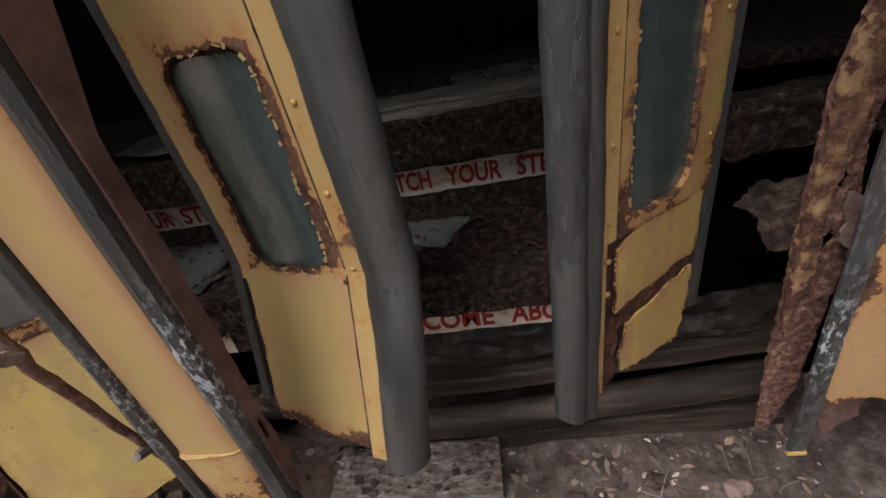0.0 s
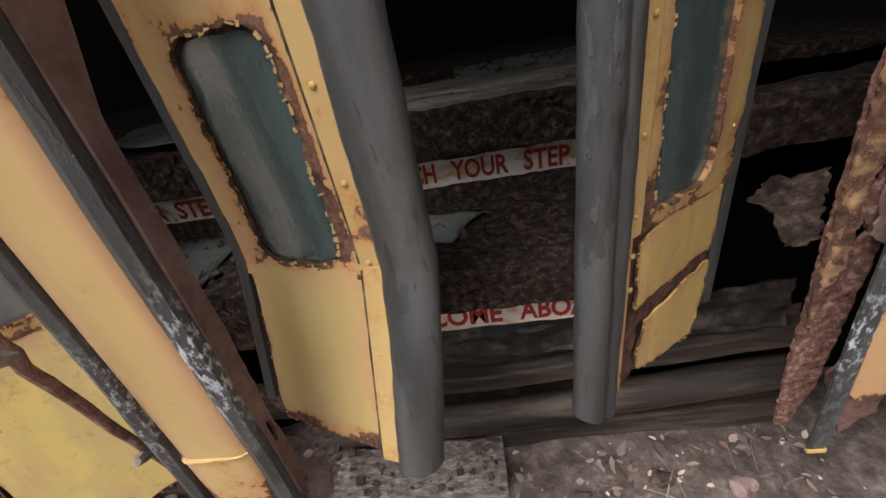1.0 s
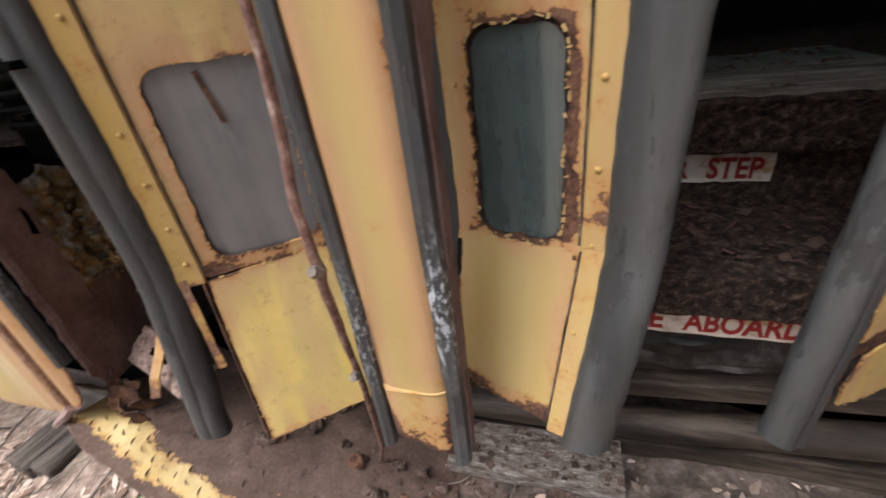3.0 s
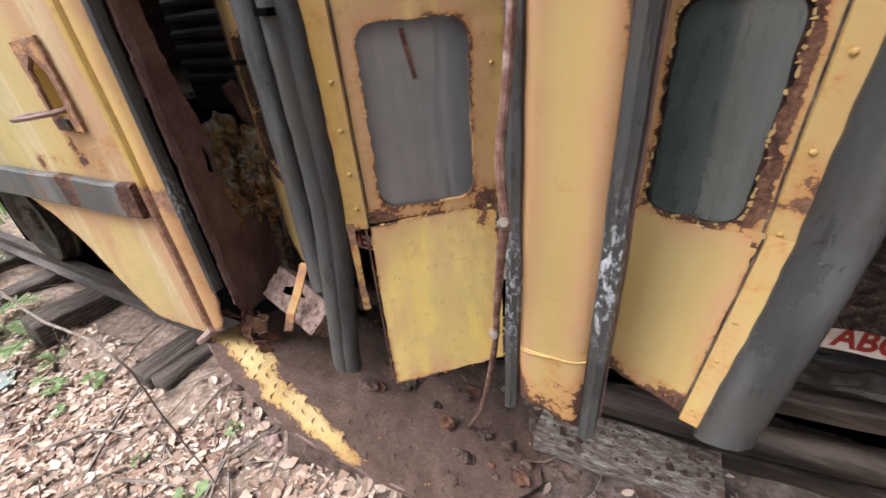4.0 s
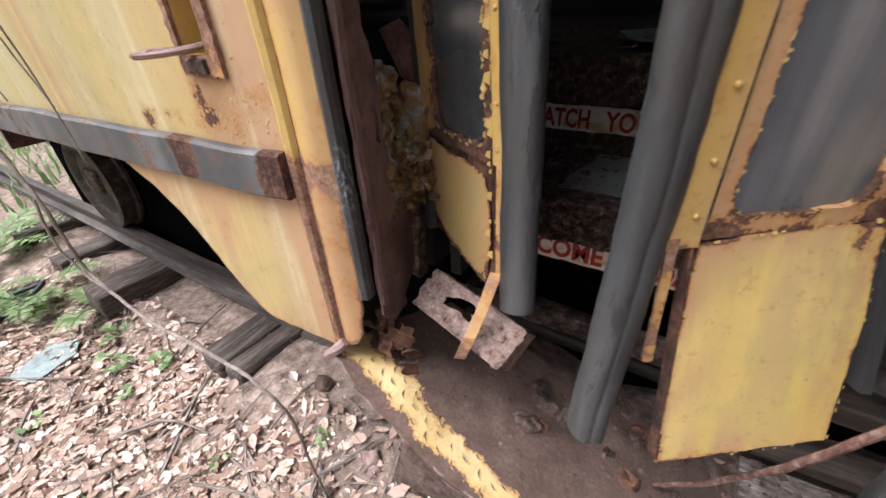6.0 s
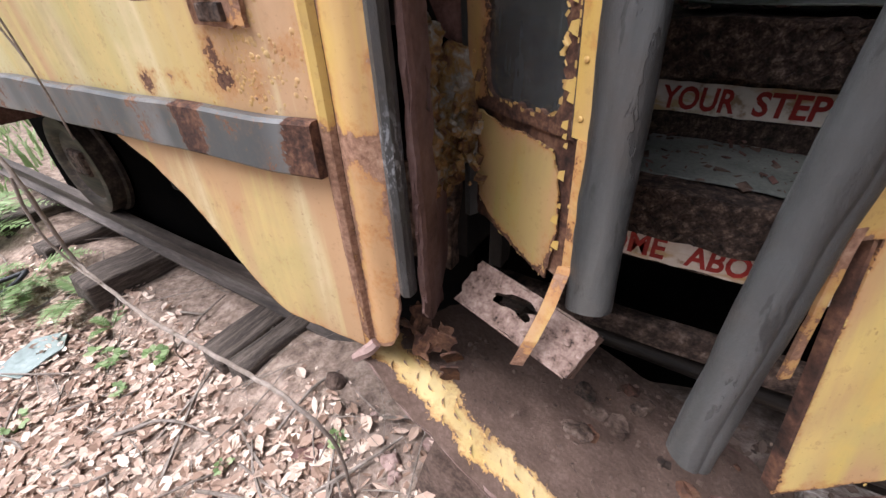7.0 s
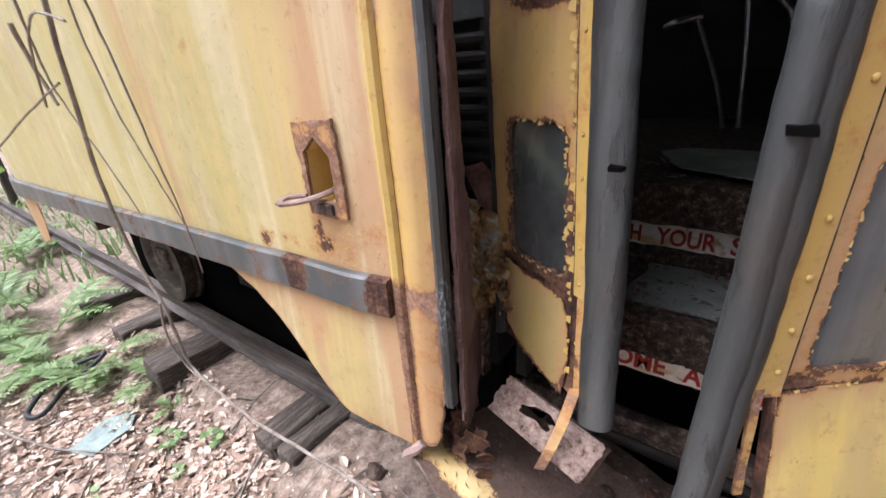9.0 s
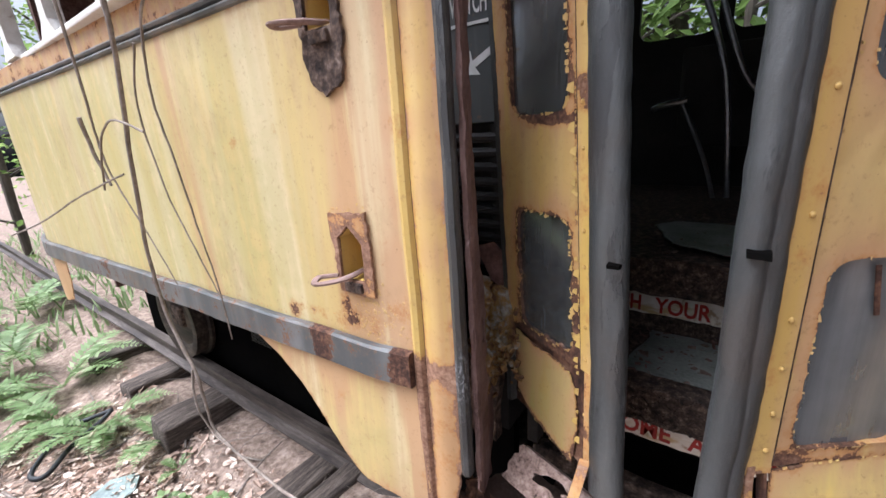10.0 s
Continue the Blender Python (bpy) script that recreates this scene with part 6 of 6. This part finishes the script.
vine("climbing_vine", [
    ([(-2.75, 0.18, 2.75), (-2.80, 0.19, 2.50), (-2.78, 0.19, 2.20), (-2.82, 0.20, 2.12), (-2.80, 0.20, 1.98), (-2.76, 0.21, 1.88), (-2.60, 0.22, 1.68), (-2.52, 0.23, 1.55)], 0.006, 0.002),
    ([(-2.83, 0.17, 2.14), (-2.84, 0.185, 2.02), (-2.79, 0.195, 1.90)], 0.008, 0.005),
    ([(-4.05, 0.05, 1.62), (-3.4, 0.08, 1.74), (-2.9, 0.11, 1.86), (-2.38, 0.12, 1.955)], 0.004, 0.003),
    ([(-2.62, 0.13, 1.90), (-2.50, 0.12, 2.04), (-2.33, 0.11, 2.10), (-2.10, 0.10, 2.06)], 0.0035, 0.003)], "tangled dry vine with a side shoot by the yellow side", "vine")

rnd = random.Random(90)
for pts in ([(-3.0, -0.75), (-2.55, -0.35), (-2.2, 0.1)], [(-3.3, -0.55), (-2.9, -0.45), (-2.45, -0.3)], [(-2.3, -0.6), (-1.9, -0.5), (-1.5, -0.42)], [(-2.75, 0.0), (-2.6, 0.15), (-2.35, 0.2)], [(-4.4, -0.35), (-3.9, -0.2), (-3.4, 0.05)], [(-1.75, 0.02), (-1.5, 0.18), (-1.3, 0.2)]):
    p3 = [(x, y, gz(x, y) + 0.035 + rnd.uniform(0, 0.015)) for x, y in pts]
    whole("fallen_twig", tube(p3, (0.009, 0.007, 0.004), 7, seed=1, wobble=0.003, steps=6), VINE, "dead grey-brown stick lying on the leaves", "twig", "fallen sticks", smooth=True)

hz = 0.075
whole("rubber_hose", tube([(-4.62, 0.30, hz + 0.05), (-4.66, 0.18, hz + 0.04), (-4.70, 0.02, hz + 0.03), (-4.50, -0.12, hz + 0.03), (-4.33, -0.22, hz + 0.02), (-4.25, -0.16, hz + 0.02), (-4.42, 0.0, hz + 0.03), (-4.56, 0.2, hz + 0.03), (-4.62, 0.29, hz + 0.05)], [0.016] * 9, 8, steps=5), HOSE, "black rubber strip doubled over on the leaves", "hose", smooth=True)


def shard(pts, z, mat, label, cat, thick=0.006, tilt=(0, 0)):
    cx, cy = pts[0]
    bm = plate(torn(pts, random.Random(int(cx * 100)), 0.004, 0.04), (), thick, 0.05, lambda x, y, w: (x, y, gz(x, y) * 0.5 + gz(cx, cy) * 0.5 + z + w + tilt[0] * (x - cx) + tilt[1] * (y - cy)), None)
    return whole("glass_shard" if cat == "glass" else "metal_scrap", bm, mat, label, cat)


GLASS_SHARD = glass("pale_green_shard", (0.16, 0.21, 0.185), (0.32, 0.38, 0.345), 0.25)
shard([(-3.80, -0.16), (-3.62, -0.09), (-3.66, 0.12), (-3.78, 0.20), (-3.88, 0.06)], 0.04, GLASS_SHARD, "pale green broken glass on the leaves", "glass")
shard([(-2.72, -0.62), (-2.60, -0.58), (-2.62, -0.50), (-2.74, -0.52)], 0.035, GLASS_SHARD, "small pale green glass shard on the leaves", "glass")
shard([(-2.0, 0.30), (-1.88, 0.34), (-1.90, 0.42), (-2.02, 0.40)], 0.03, RUST_PINK, "flat rusty metal scrap on the soil", "scrap metal")
shard([(-0.80, 0.70), (-0.62, 0.54), (-0.57, 0.66), (-0.60, 0.86), (-0.72, 0.88)], 0.07, PRIMER, "flat rusty sheet scrap on the dirt", "scrap", 0.004, (-0.25, -0.1))
rnd = random.Random(101)


def clod(x, y, r, mat, label, cat, seed, z=None):
    bm = bmesh.new()
    bmesh.ops.create_icosphere(bm, subdivisions=3, radius=r)
    bmesh.ops.scale(bm, vec=(1.2, 0.9, 0.6), verts=bm.verts[:])
    roughen(bm, r * 0.5, 1.2 / r, seed)
    bmesh.ops.translate(bm, vec=(x, y, (gz(x, y) if z is None else z) + r * 0.3), verts=bm.verts[:])
    return whole("dirt_clod" if cat == "clod" else "stone", bm, mat, label, cat, "loose clods")


for i in range(34):
    x, y = rnd.choice(((rnd.uniform(-2.1, -1.4), rnd.uniform(0.2, 0.6)), (rnd.uniform(-0.6, 0.6), rnd.uniform(0.55, 0.9)), (rnd.uniform(-2.3, -1.0), rnd.uniform(-0.1, 0.3))))
    clod(x, y, rnd.uniform(0.012, 0.04), rnd.choice((DIRT, DIRT, RUST_PALE)), "brown clod of dirt on the ground", "clod", i)
for i in range(30):
    x, y = rnd.uniform(-1.15, -0.55), rnd.uniform(0.52, 0.82)
    r = rnd.uniform(0.008, 0.03)
    clod(x, y, r, rnd.choice((DIRT, DARK_RUST, RUSTY)), "dark lump of rust and dirt on the fallen step", "clod", 60 + i, tread_top(x, y) - 0.004)
# rust scale and rubbish on the steps and floor
sc = bmesh.new()
for i in range(1900):
    k = rnd.random()
    if k < 0.3:
        x, y, z = rnd.uniform(-1.4, 0.42), rnd.uniform(0.85, 1.17), 1.305
    elif k < 0.52:
        x, y, z = rnd.uniform(-1.4, 0.5), rnd.uniform(1.1, 1.7), 1.60
    else:
        x, y = rnd.uniform(-1.4, -0.04), rnd.uniform(0.42, 0.86)
        z = tread_top(x, y) + 0.001 if x < -0.6 else max(gz(x, y) + 0.004, 0.612 if x > -0.55 and y > 0.70 else 0.0)
    s = (0.0018 + 0.012 * rnd.random() ** 3) * (0.55 if z < 1.2 and x < -0.6 else 1.0)
    box(-s, s, -s * 0.8, s * 0.8, -s * 0.15, s * 0.15, 0, sc, pose(x, y, z + s * 0.2, rnd.uniform(-25, 25), rnd.uniform(-25, 25), rnd.uniform(0, 180)))
tagged(new("rust_scale", mesh_of("rust_scale", sc, DIRT)), "flakes of rust scale and rubbish on the steps", "rust flakes", kind="stuff")

chips = bmesh.new()
for i in range(800):
    top = rnd.random() < 0.45
    x, y, z = rnd.uniform(-1.4, 0.45), (rnd.uniform(1.1, 1.75) if top else rnd.uniform(0.83, 1.16)), (1.602 if top else 1.312)
    s = 0.0012 + 0.007 * rnd.random() ** 3
    box(-s * 1.6, s * 1.6, -s * 0.7, s * 0.7, -s * 0.2, s * 0.2, 0, chips, pose(x, y, z + s * 0.2, rnd.uniform(-35, 35), rnd.uniform(-35, 35), rnd.uniform(0, 180)))
tagged(new("paint_chips", mesh_of("paint_chips", chips, RUST_PINK)), "reddish chips of paint and rust strewn on the steps", "paint chips", kind="stuff")

# seat frame and grab pole inside
seat = thing("seat_frame", (-1.1, 2.2, 1.58), "bare broken tram seat frame with dull chrome legs", "seat")
part("grab_handle", tube([(-1.36, 2.25, 2.06), (-1.30, 2.2, 2.075), (-1.20, 2.2, 2.09)], (0.014, 0.016, 0.014), 8), STEEL, seat, "", True)
part("leg", tube([(-1.22, 2.2, 2.08), (-1.10, 2.2, 1.80), (-1.04, 2.2, 1.6)], (0.011, 0.011, 0.011), 8), STEEL, seat, "", True)
part("leg", tube([(-1.19, 2.22, 2.62), (-1.05, 2.22, 2.2), (-0.98, 2.22, 1.6)], (0.015, 0.014, 0.013), 8), STEEL, seat, "", True)
part("leg", tube([(-1.12, 2.24, 2.60), (-0.98, 2.24, 2.2), (-0.86, 2.24, 2.02), (-0.82, 2.24, 1.6)], (0.014, 0.014, 0.014, 0.013), 8), STEEL, seat, "", True)
part("seat_back", box(-1.25, -0.75, 2.3, 2.34, 1.85, 2.35, 0.02), INSIDE, seat, "seat back coloured dark for interior shade")

# ---- plants ----


def fern(x, y, seed, fronds, size):
    rn = random.Random(seed)
    t = thing("fern_plant", (x, y, gz(x, y)), "bright green feathery fern growing beside the track", "fern", "ferns by the car")
    for k in range(fronds):
        a, ln, up = rn.uniform(0, 6.28), size * rn.uniform(0.6, 1.1), rn.uniform(0.5, 1.1)
        bm = bmesh.new()
        pts = []
        for i in range(23):
            s = i / 22
            r = ln * s
            pts.append(Vector((x + math.cos(a) * r * 0.85, y + math.sin(a) * r * 0.85, gz(x, y) + ln * (up * s - 0.75 * up * s * s))))
        tube(pts, [0.003 * (1 - 0.8 * i / 22) for i in range(23)], 4, bm, steps=1)
        side = Vector((-math.sin(a), math.cos(a), 0))
        for i in range(3, 23):
            p, d = pts[i], (pts[i] - pts[i - 1]).normalized()
            l2 = ln * 0.17 * math.sin(math.pi * min(1, i / 22 + 0.06)) + 0.01
            for sg in (-1, 1):
                b = (side * sg + d * 0.45 + Vector((0, 0, rn.uniform(-0.15, 0.2)))).normalized()
                q = d.cross(b).cross(b).normalized() * l2 * 0.17
                vs = [bm.verts.new(v) for v in (p, p + b * l2 * 0.35 + q, p + b * l2, p + b * l2 * 0.35 - q)]
                bm.faces.new(vs)
        part("frond", bm, FERN, t)


for k, (x, y, n, s) in enumerate(((-4.55, 0.20, 7, 0.62), (-5.0, 0.05, 7, 0.7), (-5.2, -0.30, 7, 0.7), (-5.7, 0.2, 8, 0.8), (-5.9, -0.5, 8, 0.8), (-6.6, 0.0, 9, 0.9), (-6.5, -1.1, 8, 0.8), (-7.5, -0.5, 9, 0.9), (-4.0, 0.40, 6, 0.42), (-3.62, 0.34, 3, 0.26), (-8.2, 0.4, 9, 1.0), (-8.0, -1.6, 9, 1.0), (-9.0, -0.6, 9, 1.1))):
    fern(x, y, 200 + k, n, s)


def weed(x, y, seed, n, size, z=None):
    rn = random.Random(seed)
    t = thing("weed_seedling", (x, y, gz(x, y)), "small fresh green seedling among the dead leaves", "weed", "seedlings")
    bm = bmesh.new()
    for k in range(n):
        a, h = rn.uniform(0, 6.28), rn.uniform(0.3, 1) * size
        p0 = Vector((x, y, gz(x, y)))
        p1 = p0 + Vector((math.cos(a) * h * 0.5, math.sin(a) * h * 0.5, h * 0.7))
        tube([p0, (p0 + p1) / 2 + Vector((0, 0, h * 0.1)), p1], (0.0015, 0.0012, 0.001), 4, bm, steps=1)
        for j in range(3):
            b = a + (j - 1) * 1.1
            l, w = size * rn.uniform(0.3, 0.5), size * rn.uniform(0.14, 0.22)
            d, s = Vector((math.cos(b), math.sin(b), rn.uniform(-0.2, 0.3))), Vector((-math.sin(b), math.cos(b), 0))
            vs = [bm.verts.new(q) for q in (p1, p1 + d * l * 0.35 + s * w, p1 + d * l * 0.8 + s * w * 0.6, p1 + d * l, p1 + d * l * 0.8 - s * w * 0.6, p1 + d * l * 0.35 - s * w)]
            bm.faces.new(vs)
    part("leaves", bm, FERN, t)


rnd = random.Random(57)
verts, faces = [], []
for k in range(3200):
    x, y = rnd.uniform(-16, -5.6), rnd.uniform(-4.5, 2.2)
    if noise.noise(Vector((x * 0.8, y * 0.8, 3))) + rnd.random() * 0.8 < 0.25 - 0.12 * (-5.6 - x):
        continue
    a, h, w = rnd.uniform(0, 6.28), rnd.uniform(0.08, 0.34), rnd.uniform(0.006, 0.016)
    z, b = gz(x, y) - 0.01, len(verts)
    dx, dy = math.cos(a), math.sin(a)
    verts += [(x - dy * w, y + dx * w, z), (x + dy * w, y - dx * w, z), (x + dx * h * 0.25 + dy * w, y + dy * h * 0.25 - dx * w, z + h * 0.65), (x + dx * h * 0.25 - dy * w, y + dy * h * 0.25 + dx * w, z + h * 0.65), (x + dx * h * 0.6, y + dy * h * 0.6, z + h)]
    faces += [(b, b + 1, b + 2, b + 3), (b + 3, b + 2, b + 4)]
me = bpy.data.meshes.new("grass")
me.from_pydata(verts, [], faces)
me.materials.append(FERN)
tagged(new("grass", me), "light green undergrowth beyond the end of the car", "grass", kind="stuff")

for k, (x, y, n, s) in enumerate(((-1.86, 0.42, 5, 0.06), (-1.42, 0.16, 6, 0.07), (-1.78, 0.15, 7, 0.09), (-3.05, 0.12, 5, 0.07), (-3.3, -0.2, 5, 0.08), (-2.9, -0.55, 5, 0.10), (-3.1, 0.33, 5, 0.11), (-2.2, 0.15, 4, 0.05), (-2.55, -0.25, 4, 0.06), (-3.35, 0.2, 6, 0.12))):
    weed(x, y, 300 + k, n, s)


def tree(x, y, h, seed, low):
    rn = random.Random(seed)
    t = thing("tree", (x, y, gz(x, y)), "slender woodland tree with green summer leaves", "tree", "trees of the wood")
    z0 = gz(x, y) - 0.1
    lean = (rn.uniform(-0.06, 0.06) * h, rn.uniform(-0.06, 0.06) * h)
    r = 0.014 * h
    bm = tube([(x, y, z0), (x + lean[0] * 0.3, y + lean[1] * 0.3, z0 + h * 0.4), (x + lean[0], y + lean[1], z0 + h)], (r, r * 0.75, r * 0.25), 9, seed=seed, wobble=r * 0.05, steps=6)
    leaves = bmesh.new()
    for k in range(16):
        s = rn.uniform(low, 1.0)
        a, ln = rn.uniform(0, 6.28), h * rn.uniform(0.12, 0.26) * (1.2 - s * 0.6)
        p0 = Vector((x + lean[0] * s, y + lean[1] * s, z0 + h * s))
        p1 = p0 + Vector((math.cos(a) * ln, math.sin(a) * ln, ln * rn.uniform(0.0, 0.5)))
        tube([p0, (p0 + p1) / 2 + Vector((0, 0, ln * 0.08)), p1], (r * 0.3, r * 0.2, r * 0.06), 5, bm, steps=2)
        for j in range(75):
            c = p0.lerp(p1, rn.uniform(0.25, 1.1)) + Vector((rn.gauss(0, 1), rn.gauss(0, 1), rn.gauss(0, 0.7))) * ln * 0.24
            q = Euler((rn.uniform(-0.9, 0.9), rn.uniform(-0.9, 0.9), rn.uniform(0, 6.28))).to_matrix()
            sz = rn.uniform(0.05, 0.10)
            vs = [leaves.verts.new(c + q @ Vector(v) * sz) for v in ((-1, 0, 0), (0, 0.55, 0.12), (1, 0, 0), (0, -0.55, 0.12))]
            leaves.faces.new(vs)
    part("trunk", bm, TRUNK, t, "", True)
    part("crown", leaves, FOLIAGE, t)


for k, (x, y, h, low) in enumerate(((-2.9, 6.0, 7, 0.2), (-1.7, 5.2, 6, 0.2), (-3.9, 5.0, 6, 0.15), (-0.6, 6.8, 8, 0.2), (-4.8, 8.5, 9, 0.2), (-2.2, 9.5, 10, 0.2), (0.6, 9.0, 9, 0.2), (-6.8, 6.5, 8, 0.2), (2.5, 6.5, 7, 0.2), (-9, 3.5, 8, 0.2),
        (-1.9, 4.4, 4.5, 0.2), (-1.5, 4.9, 5.5, 0.2), (-2.4, 5.2, 6, 0.2), (-1.2, 5.8, 6.5, 0.2), (-1.0, 4.2, 5, 0.15), (0.4, 4.6, 5.5, 0.15), (-0.2, 5.6, 6, 0.15), (-13, 1.2, 7, 0.1), (-15, 3.2, 8, 0.1), (-17, 4.5, 9, 0.1), (-12, -3.5, 10, 0.2), (-8.5, -4.5, 8, 0.3), (-4.5, -6.5, 9, 0.35), (0.5, -7.5, 9, 0.35), (4.0, -6.0, 8, 0.35), (-1.8, -10, 10, 0.3))):
    tree(x, y, h, 400 + k, low)

rnd = random.Random(131)
rag = plate(torn([(0.535, 0.86), (0.548, 0.81), (0.528, 0.74), (0.518, 0.68), (0.55, 0.68), (0.60, 0.75), (0.66, 0.84), (0.60, 0.90)], rnd, 0.006, 0.010), (), 0.004, 0.02, lambda x, y, w: (x, y, 1.335 + w + 0.5 * (x - 0.52) + 0.02 * noise.noise(Vector((x * 20, y * 20, 1)))), None)
part("torn_sheet", rag, DARK_RUST, tram, "grey torn sheet hanging at the broken step end", True)
heap = roughen(box(0.56, 0.95, 0.96, 1.10, 1.40, 1.53, 0.02), 0.022, 9, 3, 6)
roughen(heap, 0.008, 30, 5)
part("rust_lump", heap, STEP_DIRT, tram, "lump of crumbling rust and dirt at the step end")

for p, sz, leaf_x in (((-0.906, 0.357, 1.838), (0.014, 0.010, 0.005), -0.861), ((-1.106, 0.442, 1.764), (0.012, 0.008, 0.004), -1.174)):
    owner = [o for o in bpy.data.objects if o.name.startswith("door_leaf") and o.parent is None and abs(o.location.x - leaf_x) < 0.01][0]
    part("rubber_slot", roughen(box(p[0] - sz[0], p[0] + sz[0], p[1] - sz[1], p[1] + sz[1], p[2] - sz[2], p[2] + sz[2], 0.001), 0.003, 60, p[2]), SHADE_BLACK, owner, "black split in the rubber")
